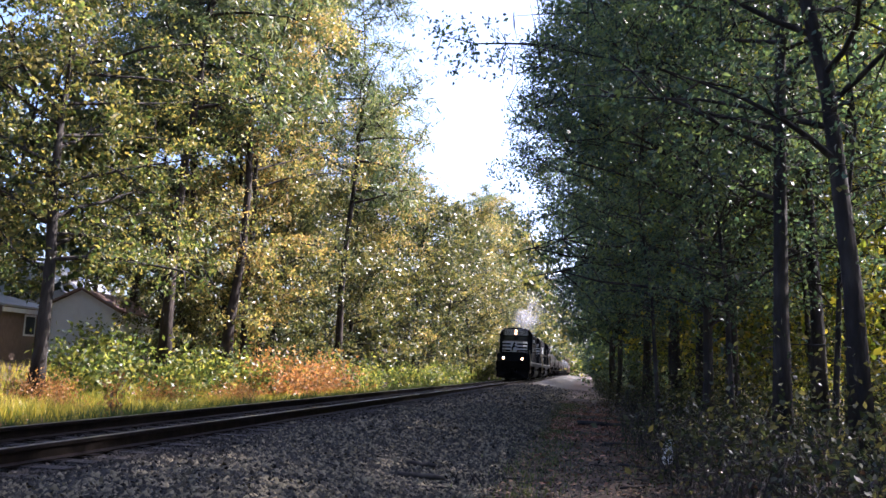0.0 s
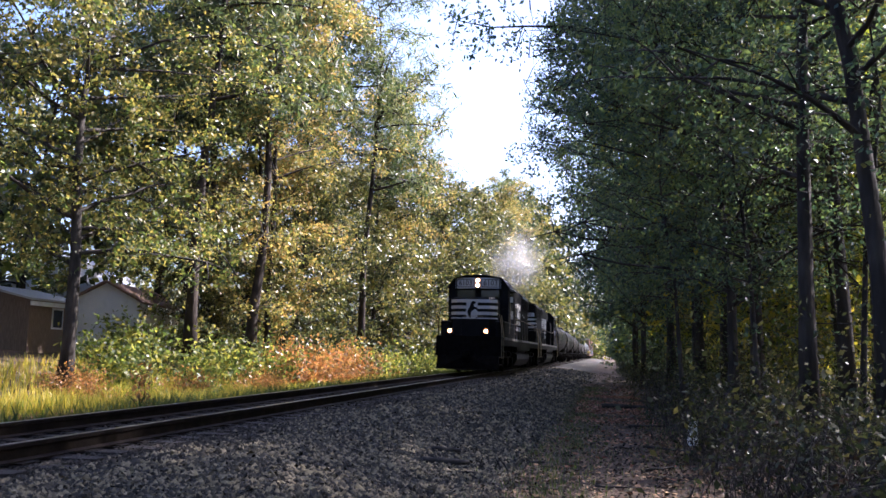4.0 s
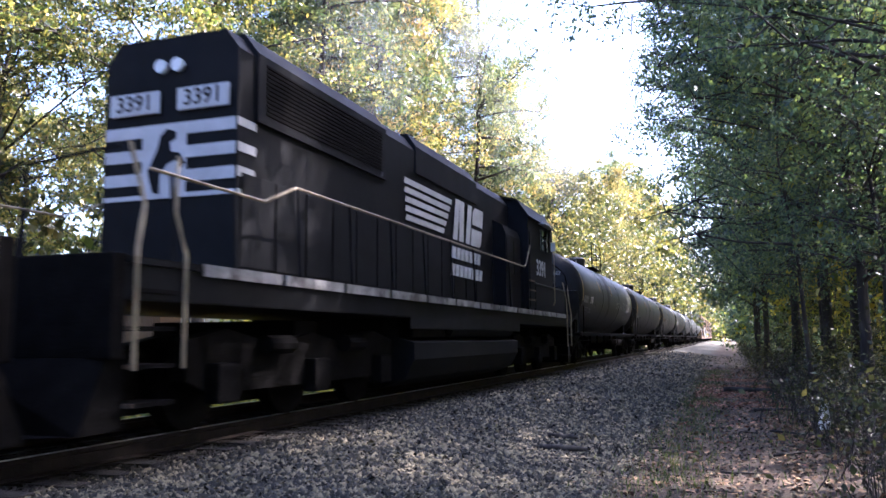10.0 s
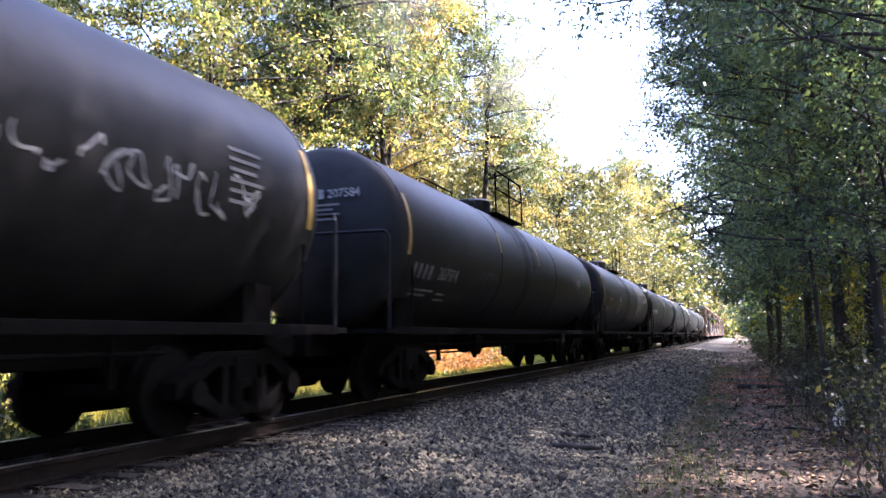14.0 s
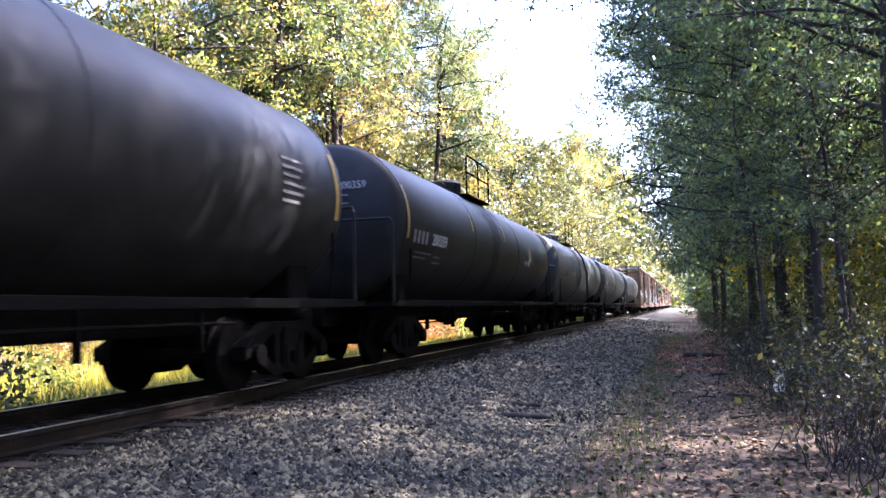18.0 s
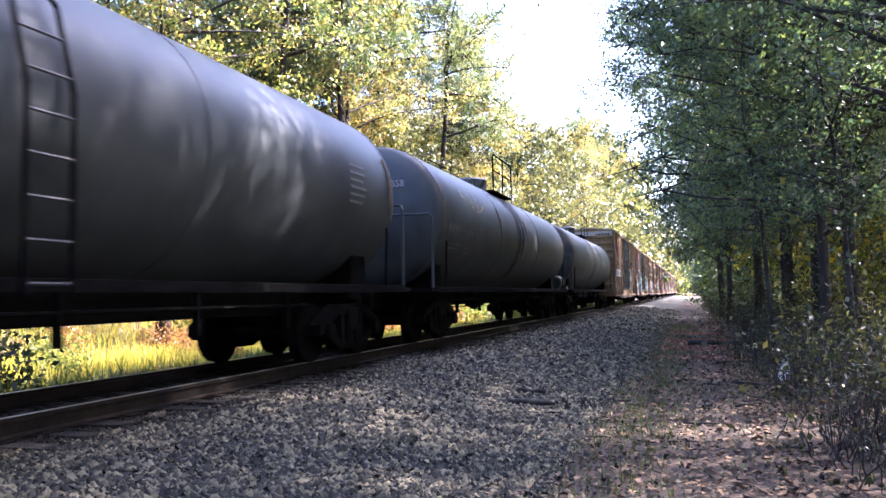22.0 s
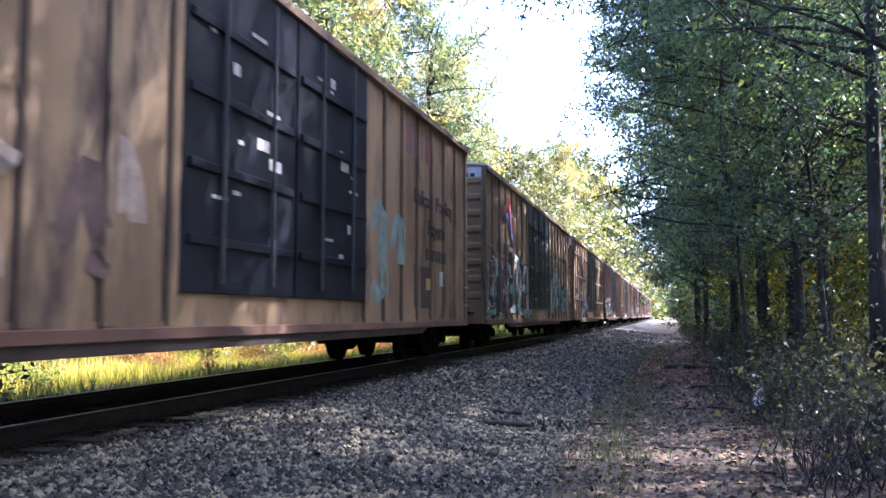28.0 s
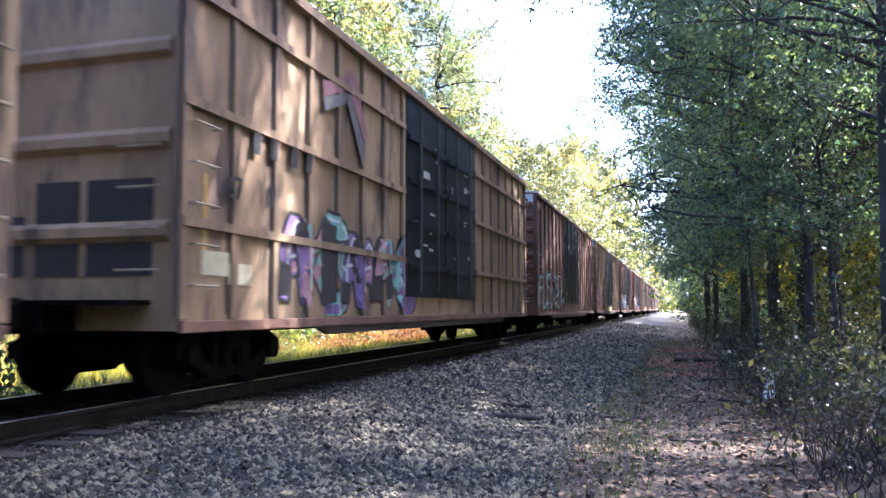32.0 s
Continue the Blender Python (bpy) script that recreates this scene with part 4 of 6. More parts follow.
M["ink"] = mat("dark_lettering", (0.022, 0.018, 0.016), 0.8, spread=0.3, scale=10)


for key, col in (("spray_teal", (0.22, 0.42, 0.37)), ("spray_pink", (0.45, 0.25, 0.27)), ("spray_white", (0.52, 0.5, 0.47)), ("spray_grey", (0.3, 0.3, 0.28)), ("spray_brown", (0.16, 0.1, 0.08)),
                 ("spray_sage", (0.25, 0.32, 0.28)), ("spray_blue", (0.14, 0.22, 0.22)), ("spray_slate", (0.17, 0.23, 0.21)), ("spray_purple", (0.2, 0.13, 0.28)), ("spray_red", (0.4, 0.1, 0.08)),
                 ("sign_red", (0.5, 0.12, 0.1)), ("sign_blue", (0.07, 0.1, 0.28)), ("sign_cream", (0.5, 0.45, 0.28)), ("sign_maroon", (0.22, 0.1, 0.1)), ("chalk", (0.12, 0.11, 0.1))):
    M[key] = mat(key, tuple(c * 0.72 for c in col), 0.8, spread=0.25, scale=5, stain=tuple(c * 0.5 for c in col), stain_scale=3, stain_edge=(0.5, 0.75))


def wheelset(parent, y, gauge=1.435, r=0.457):
    ax = part("wheelset", tubed([(-1.0, y, r), (1.0, y, r)], 0.085, 10), M["under"], parent)
    for s in (-1, 1):
        x = s * gauge / 2
        bm = tubed([(x - s * 0.03, y, r), (x, y, r), (x + s * 0.005, y, r), (x + s * 0.125, y, r), (x + s * 0.125, y, r)], [r + 0.028, r + 0.028, r, r - 0.006, r - 0.09], 28)
        part("wheel", bm, M["under"], ax, smooth=False)
    return ax


def strokes(parent, name, lines, width, where, material, lift=0.004, label=""):
    """Painted strokes: each line of (a, b) points becomes a flat ribbon laid on a surface; where(a, b, lift) gives its points."""
    bm = bmesh.new()
    for line in lines:
        pts = [Vector(p) for p in line]
        rows = []
        for i, p in enumerate(pts):
            t = (pts[min(i + 1, len(pts) - 1)] - pts[max(i - 1, 0)])
            t = t.normalized() if t.length > 1e-6 else Vector((1, 0))
            n = Vector((-t.y, t.x)) * width * (0.5 if 0 < i < len(pts) - 1 else 0.4)
            rows.append((bm.verts.new(where(p.x + n.x, p.y + n.y, lift)), bm.verts.new(where(p.x - n.x, p.y - n.y, lift))))
        for (a, b), (c, e) in zip(rows, rows[1:]):
            bm.faces.new((a, b, e, c))
    return part(name, bm, material, parent, label)


def scrawl(rng, a0, a1, b0, b1, letters):
    """Loose handwriting: one wavy line a letter."""
    out = []
    w = (a1 - a0) / letters
    for k in range(letters):
        x, line = a0 + w * k, []
        p = (x + rng.uniform(0, 0.3) * w, rng.uniform(b0, b1))
        for s in range(rng.randint(3, 6)):
            line.append(p)
            q = (x + rng.uniform(-0.15, 1.15) * w, rng.uniform(b0, b1))
            line.append(((p[0] + q[0]) / 2 + rng.uniform(-0.15, 0.15) * w, (p[1] + q[1]) / 2 + rng.uniform(-0.1, 0.1) * (b1 - b0)))
            p = q
        out.append(line)
    return out


def fine(line, step=0.07):
    """The same line with more points, rounded at its bends."""
    pts = [Vector(p) for p in line]
    for _ in range(2):
        q = [pts[0]]
        for a, b in zip(pts, pts[1:]):
            q += [a.lerp(b, 0.25), a.lerp(b, 0.75)]
        pts = q + [pts[-1]]
    out = [pts[0]]
    for a, b in zip(pts, pts[1:]):
        k = max(1, int((b - a).length / step))
        out += [a.lerp(b, (q + 1) / k) for q in range(k)]
    return [tuple(p) for p in out]


POSTS = [0.93 + 6.6 * k / 7 for k in range(8)] + [12.93 + 6.7 * k / 7 for k in range(8)]


def graffiti(car, x, a0, a1, b0, b1, letters, tones, seed, width=0.3, ground=None):
    """Crowded painted shapes that cannot be read: a cloud behind, then bulging strokes with dark outlines and light edges, over panels and posts alike."""
    rng = random.Random(seed)

    def where(a, b, lift):
        on_post = any(-0.08 < a - p < 0.12 for p in POSTS)
        return (x + lift + (0.05 if on_post else 0.0), a, min(4.9, max(0.86, b)))
    if ground:
        rows = [[(a0 - 0.2 + 0.3 * rng.random(), b0 + (b1 - b0) * f), (a0 + (a1 - a0) * 0.5, b0 + (b1 - b0) * f + rng.uniform(-0.2, 0.2)), (a1 + 0.2 - 0.3 * rng.random(), b0 + (b1 - b0) * f)] for f in (0.18, 0.5, 0.82)]
        strokes(car, "graffiti_cloud", [fine(r) for r in rows], (b1 - b0) * 0.36, where, M[ground], 0.002, "faded spray-painted cloud")
    w = (a1 - a0) / letters
    for k in range(letters):
        tone, tone2 = tones[k % len(tones)], tones[(k + 1) % len(tones)]
        p, q = a0 + w * k, a0 + w * (k + 1)
        lo, hi = b0 + rng.uniform(0, 0.12) * (b1 - b0), b1 - rng.uniform(0, 0.25) * (b1 - b0)
        md = (lo + hi) / 2 + rng.uniform(-0.1, 0.1)
        kind = rng.randrange(5)
        if kind == 0:
            lines = [[(p, lo), (p + 0.1 * w, md), (p + 0.5 * w, hi), (p + 0.8 * w, md), (q + 0.1 * w, lo)], [(p, md - 0.1), (q, md)]]
        elif kind == 1:
            lines = [[(p + 0.1 * w, lo), (p, md), (p + 0.1 * w, hi)], [(p, hi), (q + 0.2 * w, hi - 0.1), (p + 0.6 * w, md), (q + 0.2 * w, md - 0.2), (q, lo), (p, lo)]]
        elif kind == 2:
            lines = [[(q + 0.1 * w, hi), (p + 0.3 * w, hi), (p, md + 0.1), (q, md - 0.1), (q, lo), (p - 0.1 * w, lo + 0.05)]]
        elif kind == 3:
            lines = [[(p, hi), (p + 0.2 * w, md), (p + 0.1 * w, lo), (p + 0.6 * w, lo - 0.05), (q, md), (q + 0.15 * w, hi)]]
        else:
            lines = [[(p, lo), (p + 0.05 * w, hi)], [(p, md), (p + 0.6 * w, md), (q + 0.2 * w, hi)], [(p + 0.4 * w, md), (q + 0.2 * w, lo)]]
        lines = [fine(l) for l in lines]
        base = strokes(car, "graffiti_letter", lines, width * 1.36, where, M["ink"], 0.004 + 0.001 * (k % 2), "large spray-painted shape with dark outline")
        strokes(base, "fill", lines, width, where, M[tone], 0.008)
        strokes(base, "shade", [[(a - 0.02, b - width * 0.22) for a, b in l[len(l) // 3:]] for l in lines], width * 0.4, where, M[tone2], 0.010)
        strokes(base, "highlight", [[(a + width * 0.2, b + width * 0.25) for a, b in l[: max(3, len(l) * 2 // 3)]] for l in lines], width * 0.14, where, M["white"], 0.012)


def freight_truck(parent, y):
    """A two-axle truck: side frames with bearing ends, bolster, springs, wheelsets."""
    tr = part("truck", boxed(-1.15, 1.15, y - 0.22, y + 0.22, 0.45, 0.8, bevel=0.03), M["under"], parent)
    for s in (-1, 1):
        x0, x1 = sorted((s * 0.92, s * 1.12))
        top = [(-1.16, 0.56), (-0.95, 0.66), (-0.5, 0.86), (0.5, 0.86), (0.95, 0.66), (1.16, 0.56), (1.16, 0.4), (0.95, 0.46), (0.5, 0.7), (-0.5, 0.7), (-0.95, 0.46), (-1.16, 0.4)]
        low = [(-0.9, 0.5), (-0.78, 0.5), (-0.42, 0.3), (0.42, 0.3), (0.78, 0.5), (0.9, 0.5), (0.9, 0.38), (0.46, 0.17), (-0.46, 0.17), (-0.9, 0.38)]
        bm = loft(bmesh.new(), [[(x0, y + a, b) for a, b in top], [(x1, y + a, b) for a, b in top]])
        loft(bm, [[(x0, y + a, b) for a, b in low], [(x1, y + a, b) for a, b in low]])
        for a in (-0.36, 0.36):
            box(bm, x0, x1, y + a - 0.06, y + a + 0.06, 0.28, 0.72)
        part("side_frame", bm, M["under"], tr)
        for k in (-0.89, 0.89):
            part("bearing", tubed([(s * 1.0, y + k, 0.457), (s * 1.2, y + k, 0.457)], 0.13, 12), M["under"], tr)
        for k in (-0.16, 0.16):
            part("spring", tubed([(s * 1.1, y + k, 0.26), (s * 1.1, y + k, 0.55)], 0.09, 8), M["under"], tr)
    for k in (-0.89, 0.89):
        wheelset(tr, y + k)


def coupler(parent, y, s):
    bm = boxed(-0.12, 0.12, min(y, y + s * 0.75), max(y, y + s * 0.75), 0.78, 0.98, bevel=0.03)
    box(bm, -0.2, 0.17, min(y, y + s * 0.25) - 0.02, max(y, y + s * 0.25) + 0.02, 0.72, 1.04, bevel=0.05)
    part("coupler", bm, M["under"], parent)


def lettering(parent, name, text, size, m, material, label=""):
    cu = bpy.data.curves.new(name, "FONT")
    cu.body, cu.size, cu.extrude, cu.align_x, cu.align_y = text, size, 0.004, "CENTER", "CENTER"
    cu.resolution_u = 3
    cu.offset = 0.012 * size
    tmp = new(name, cu)
    dg = bpy.context.evaluated_depsgraph_get()
    me = bpy.data.meshes.new_from_object(tmp.evaluated_get(dg))
    bpy.data.objects.remove(tmp)
    # one object a character: pieces that overlap along the line belong together
    bm = bmesh.new()
    bm.from_mesh(me)
    bpy.data.meshes.remove(me)
    bmesh.ops.remove_doubles(bm, verts=bm.verts, dist=1e-5)
    left, spans = set(bm.verts), []
    while left:
        seed = left.pop()
        island, todo = {seed}, [seed]
        while todo:
            for e in todo.pop().link_edges:
                for v in e.verts:
                    if v in left:
                        left.discard(v)
                        island.add(v)
                        todo.append(v)
        lo, hi = min(v.co.x for v in island), max(v.co.x for v in island)
        spans.append((lo, hi, island))
    signs = []
    for lo, hi, island in sorted(spans, key=lambda q: (q[0], q[1])):
        if signs and lo < signs[-1][1] - 0.02 * size:
            signs[-1] = (signs[-1][0], max(hi, signs[-1][1]), signs[-1][2] | island)
        else:
            signs.append((lo, hi, island))
    for _, _, island in signs:
        faces = [f for f in bm.faces if f.verts[0] in island]
        index = {}
        for f in faces:
            for v in f.verts:
                index.setdefault(v, len(index))
        one = bpy.data.meshes.new(name)
        one.from_pydata([tuple(v.co) for v in index], [], [[index[v] for v in f.verts] for f in faces])
        one.materials.append(material)
        ob = new(name, one)
        ob.parent = parent
        ob.matrix_basis = m
        if label:
            ob["label"] = label
    bm.free()


def on_side(x, y, z, tilt=0.0):
    """A pose for flat marks on the side that faces +x: their x runs along +y, their y up."""
    return pose(x, y, z) @ pose(0, 0, 0, 0, 0, 90) @ pose(0, 0, 0, 90 - tilt, 0, 0)


def on_front(x, y, z, turn=0.0):
    """The same for marks that face -y."""
    return pose(x, y, z, 90, 0, turn)


def plates(parent, name, rects, m, material, depth=0.006, label=""):
    """Flat rectangles or polygons in the x, y plane of m, each a little thick."""
    if len(rects) > 1 and name in ("name_bar", "hood_label"):
        return [plates(parent, name, [r], m, material, depth, label) for r in rects][0]
    bm = bmesh.new()
    for r in rects:
        pts = [(r[0], r[1]), (r[2], r[1]), (r[2], r[3]), (r[0], r[3])] if len(r) == 4 and not hasattr(r[0], "__len__") else r
        lo = [bm.verts.new((a, b, 0.0)) for a, b in pts]
        hi = [bm.verts.new((a, b, depth)) for a, b in pts]
        n = len(pts)
        bm.faces.new(hi)
        for k in range(n):
            bm.faces.new((lo[k], lo[(k + 1) % n], hi[(k + 1) % n], hi[k]))
    bmesh.ops.recalc_face_normals(bm, faces=bm.faces)
    ob = part(name, bm, material, parent, label)
    ob.matrix_basis = m
    return ob


def sloped(x0, y0, x1, y1, lean):
    """A bar with slanted ends."""
    return [(x0, y0), (x1, y0), (x1 + lean, y1), (x0 + lean, y1)]


HORSE = [(-0.16, -0.45), (-0.06, -0.46), (-0.06, -0.2), (0.06, -0.05), (0.2, 0.0), (0.3, -0.12), (0.36, -0.05), (0.26, 0.1), (0.12, 0.12), (0.1, 0.25),
         (0.2, 0.3), (0.2, 0.4), (0.04, 0.45), (-0.06, 0.36), (-0.12, 0.15), (-0.2, 0.0), (-0.26, -0.12), (-0.22, -0.3)]


def stripes(parent, m, w, h, horse=True):
    """Four white bars with a dark rearing shape on a white field at the middle."""
    rects = [(-w / 2, h / 2 - 0.32 * h * k - 0.16 * h + 0.0, w / 2, h / 2 - 0.32 * h * k) for k in range(3)]
    rects += [(-w / 2, -h / 2, w / 2, -h / 2 + 0.06 * h)]
    if horse:
        rects.append((-w * 0.2, -h / 2, w * 0.14, h / 2))
    ob = plates(parent, "stripe_panel", rects[:-1], m, M["white"], 0.005, "white painted bars")
    if horse:
        plates(parent, "crest_field", [rects[-1]], m @ pose(0, 0, 0.006), M["white"], 0.004)
        plates(parent, "crest", [[(a * h * 0.95 - w * 0.03, b * h * 0.95) for a, b in HORSE]], m @ pose(0, 0, 0.012), M["black"], 0.004, "dark rearing emblem")


def locomotive(number, m, lit, label):
    """A six-axle diesel with a low nose, cab and long hood; it faces -y. Length 22 over couplers."""
    lo = thing("locomotive", m, label, "locomotive", "locomotives")
    L, B, U = 22.0, M["black"], M["under"]
    frame_ = part("underframe", boxed(-1.5, 1.5, 0.75, L - 0.75, 1.3, 1.62, bevel=0.02), B, lo)
    part("walkway", boxed(-1.53, 1.53, 0.8, L - 0.8, 1.62, 1.68), B, lo)
    for s in (-1, 1):
        for k in range(12):
            y0 = 1.75 + k * 1.545
            part("sill_stripe", boxed(min(s * 1.53, s * 1.545), max(s * 1.53, s * 1.545), y0, y0 + 1.45, 1.57, 1.69), M["sill_grey"], lo, "dirty pale edge stripe")
    # low nose
    plan = [(-1.1, 3.5), (-1.1, 2.2), (-0.8, 1.9), (0.8, 1.9), (1.1, 2.2), (1.1, 3.5)]
    nose = part("nose", loft(bmesh.new(), [[(x, y, z) for x, y in plan] for z in (1.68, 3.42)] + [[(x * 0.9, y + 0.12 * (y < 3), 3.58) for x, y in plan]]), B, lo)
    stripes(nose, on_front(0, 1.895, 3.0), 1.6, 0.92)
    bars = [(0, 0.46 - 0.2944 * k - 0.1472, 0.424, 0.46 - 0.2944 * k) for k in range(3)] + [(0, -0.46, 0.424, -0.405)]
    for x, y, turn in ((0.803, 1.897, 45), (-1.103, 2.197, -45)):
        plates(nose, "stripe", bars, on_front(x, y, 3.0, turn), M["white"], 0.005, "white painted bars round the corner")
    for q in (-1, 1):
        plates(nose, "side_stripe", [(0, b, 0.34, d) for a, b, c, d in bars], on_side(1.103, 2.21, 3.0) if q > 0 else pose(-1.103, 2.55, 3.0) @ pose(0, 0, 0, 0, 0, -90) @ pose(0, 0, 0, 90, 0, 0), M["white"], 0.005)
        part("nose_rail", tubed([(q * 1.47, 3.4, 3.15), (q * 1.47, 2.2, 3.05), (q * 1.46, 1.35, 2.95), (q * 1.44, 0.95, 2.7), (q * 1.42, 0.82, 2.3), (q * 1.42, 0.8, 1.7)], 0.02, 7), M["under"], nose)
    part("nose_door", boxed(-0.95, -0.35, 1.88, 1.9, 1.75, 2.5, bevel=0.01), B, nose)
    part("nose_grab", tubed([(-0.4, 1.86, 2.62), (-0.4, 1.8, 2.66), (0.5, 1.8, 2.66), (0.5, 1.86, 2.62)], 0.015, 6), M["grabiron"], nose)
    # cab
    prof = [(-1.5, 1.68), (1.5, 1.68), (1.5, 4.15), (1.2, 4.55), (0.5, 4.72), (-0.5, 4.72), (-1.2, 4.55), (-1.5, 4.15)]
    cab = part("cab", prism_y(prof, 3.45, 6.5), B, lo)
    part("cab_roof", prism_y([(-1.56, 4.12), (-1.22, 4.59), (-0.5, 4.77), (0.5, 4.77), (1.22, 4.59), (1.56, 4.12), (1.52, 4.12), (1.2, 4.555), (0.5, 4.725), (-0.5, 4.725), (-1.2, 4.555), (-1.52, 4.12)], 3.2, 6.6), B, cab)
    for s in (-1, 1):
        part("windshield", boxed(*sorted((s * 0.15, s * 1.05)), 3.41, 3.445, 3.66, 4.02, bevel=0.01), M["cabglass"], cab)
        x0, x1 = sorted((s * 1.5, s * 1.52))
        for y0, y1 in ((4.05, 4.45), (4.6, 5.05)):
            win = part("side_window", boxed(x0, x1, y0, y1, 3.38, 3.98, bevel=0.008), M["daylit_cab_pane"], cab)
            part("window_rim", tubed([(s * 1.53, y0, 3.38), (s * 1.53, y1, 3.38), (s * 1.53, y1, 3.98), (s * 1.53, y0, 3.98), (s * 1.53, y0, 3.38)], 0.018, 5), B, win)
        part("awning", boxed(*sorted((s * 1.5, s * 1.66)), 3.9, 5.2, 4.09, 4.115), M["tin"], cab)
        part("cab_door", boxed(x0, x1, 5.85, 6.4, 1.75, 3.75, bevel=0.008), B, cab)
        nb = part("number_board", boxed(-0.52, 0.52, -0.03, 0.0, -0.27, 0.27, bevel=0.02), M["white"], cab)
        nb.matrix_basis = pose(s * 0.62, 3.3, 4.36, 0, 0, s * 9)
        part("board_frame", tubed([(-0.37, -0.04, -0.19), (0.37, -0.04, -0.19), (0.45, -0.04, -0.1), (0.45, -0.04, 0.1), (0.37, -0.04, 0.19), (-0.37, -0.04, 0.19), (-0.45, -0.04, 0.1), (-0.45, -0.04, -0.1), (-0.37, -0.04, -0.19)], 0.018, 5), M["ink"], nb)
        lettering(cab, "board_number", number, 0.36, pose(s * 0.62, 3.3, 4.36, 0, 0, s * 9) @ on_front(0, -0.033, 0), M["ink"])
        lettering(cab, "cab_number", number, 0.6, on_side(1.503, 5.0, 2.84) if s > 0 else pose(-1.503, 5.0, 2.84, 90, 0, -90), M["mark"])
        part("grab_rail", tubed([(s * 1.54, 3.6, 1.9), (s * 1.58, 3.6, 2.0), (s * 1.58, 3.6, 3.4), (s * 1.54, 3.6, 3.5)], 0.016, 6), M["grabiron"], cab)
        part("mirror", boxed(*sorted((s * 1.54, s * 1.68)), 3.84, 3.87, 3.45, 3.72, bevel=0.01), M["dull_lamp"], cab)
        part("battery_box", boxed(*sorted((s * 1.12, s * 1.53)), 1.8, 5.85, 1.69, 2.4, bevel=0.03), B, lo)
        part("box_lid", boxed(*sorted((s * 1.1, s * 1.55)), 1.76, 5.89, 2.4, 2.43, bevel=0.008), M["steel"], lo)
        for k in range(3):
            part("cab_step", boxed(*sorted((s * 1.5, s * 1.55)), 5.95, 6.45, 1.93 + 0.25 * k, 1.97 + 0.25 * k), M["rust_mark"], lo, "worn tan step edge")
        part("rail_riser", tubed([(s * 1.45, 6.75, 2.78), (s * 1.48, 6.68, 2.85), (s * 1.54, 6.45, 3.35)], 0.018, 6), M["grabiron"], cab)
    part("board_mount", boxed(-1.12, 1.12, 3.34, 3.45, 4.06, 4.66, bevel=0.02), B, cab)
    hl = part("headlight", boxed(-0.13, 0.13, 3.2, 3.32, 4.1, 4.64, bevel=0.04), B, cab)
    for z in (4.25, 4.49):
        part("lamp", tubed([(0, 3.17, z), (0, 3.21, z)], 0.085, 16), M["lamp"] if lit else M["dull_lamp"], hl)
        # on the lit engine this ring glows in place of the lamp's halo
        part("reflector_ring", tubed([(0, 3.18, z), (0, 3.205, z)], 0.115, 18), M["lamp_halo"] if lit else M["steel"], hl)
    part("air_hose", tubed([(-0.3, 0.6, 1.0), (-0.3, 0.35, 0.8), (-0.25, 0.3, 0.5), (-0.2, 0.35, 0.4)], 0.03, 6), U, lo)
    part("air_hose", tubed([(0.35, 0.6, 1.0), (0.35, 0.38, 0.75), (0.3, 0.33, 0.5)], 0.03, 6), U, lo)
    # long hood with small roof chamfers, doors, radiator screens, fans
    prof = [(-0.97, 1.68), (0.97, 1.68), (0.97, 4.42), (0.78, 4.68), (-0.78, 4.68), (-0.97, 4.42)]
    hood = part("long_hood", prism_y(prof, 6.5, 18.85), B, lo)
    bulge = [(0.97, 1.75), (1.3, 1.75), (1.3, 3.5), (1.22, 3.72), (0.97, 3.85)]
    for s in (-1, 1):
        housing = part("filter_housing", prism_y([(s * x, z) for x, z in bulge], 6.52, 8.0), B, hood)
        for y0 in (6.58, 7.28):
            part("filter_panel", boxed(*sorted((s * 1.3, s * 1.315)), y0, y0 + 0.66, 2.55, 3.42, bevel=0.006), B, housing)
    part("brake_blister", prism_y([(-1.0, 4.0), (-1.0, 4.5), (-0.82, 4.76), (0.82, 4.76), (1.0, 4.5), (1.0, 4.0)], 9.4, 13.2), B, hood)
    part("radiator", prism_y([(-1.02, 3.6), (-1.02, 4.46), (-0.8, 4.74), (0.8, 4.74), (1.02, 4.46), (1.02, 3.6)], 14.6, 18.5), B, hood)
    for y in (15.4, 16.5, 17.6):
        part("roof_fan", tubed([(0, y, 4.72), (0, y, 4.9)], 0.45, 20), U, hood)
    for y in (10.4, 12.0):
        part("roof_fan", tubed([(0, y, 4.75), (0, y, 4.92)], 0.48, 20), U, hood)
    part("exhaust_stack", boxed(-0.35, 0.35, 13.6, 14.1, 4.66, 4.92, bevel=0.03), U, hood)
    hn = part("horn", tubed([(0.45, 9.0, 4.9), (0.45, 8.6, 4.92), (0.45, 8.5, 4.92)], [0.03, 0.04, 0.1], 8), M["steel"], hood)
    part("horn_post", tubed([(0.45, 8.9, 4.66), (0.45, 8.9, 4.9)], 0.03, 6), M["steel"], hn)
    part("horn_bell", tubed([(0.6, 8.9, 4.92), (0.6, 9.25, 4.94), (0.6, 9.35, 4.94)], [0.03, 0.04, 0.1], 8), M["steel"], hn)
    for s in (-1, 1):
        for k in range(13):
            y0 = 8.65 + k * 0.78
            dr = part("hood_door", boxed(*sorted((s * 0.97, s * 0.99)), y0 + 0.02, y0 + 0.76, 1.8, 2.92, bevel=0.005), B, hood)
        for k in range(12):
            part("louvre", boxed(*sorted((s * 1.02, s * 1.03)), 14.8, 18.3, 3.72 + k * 0.055, 3.755 + k * 0.055), U, hood)
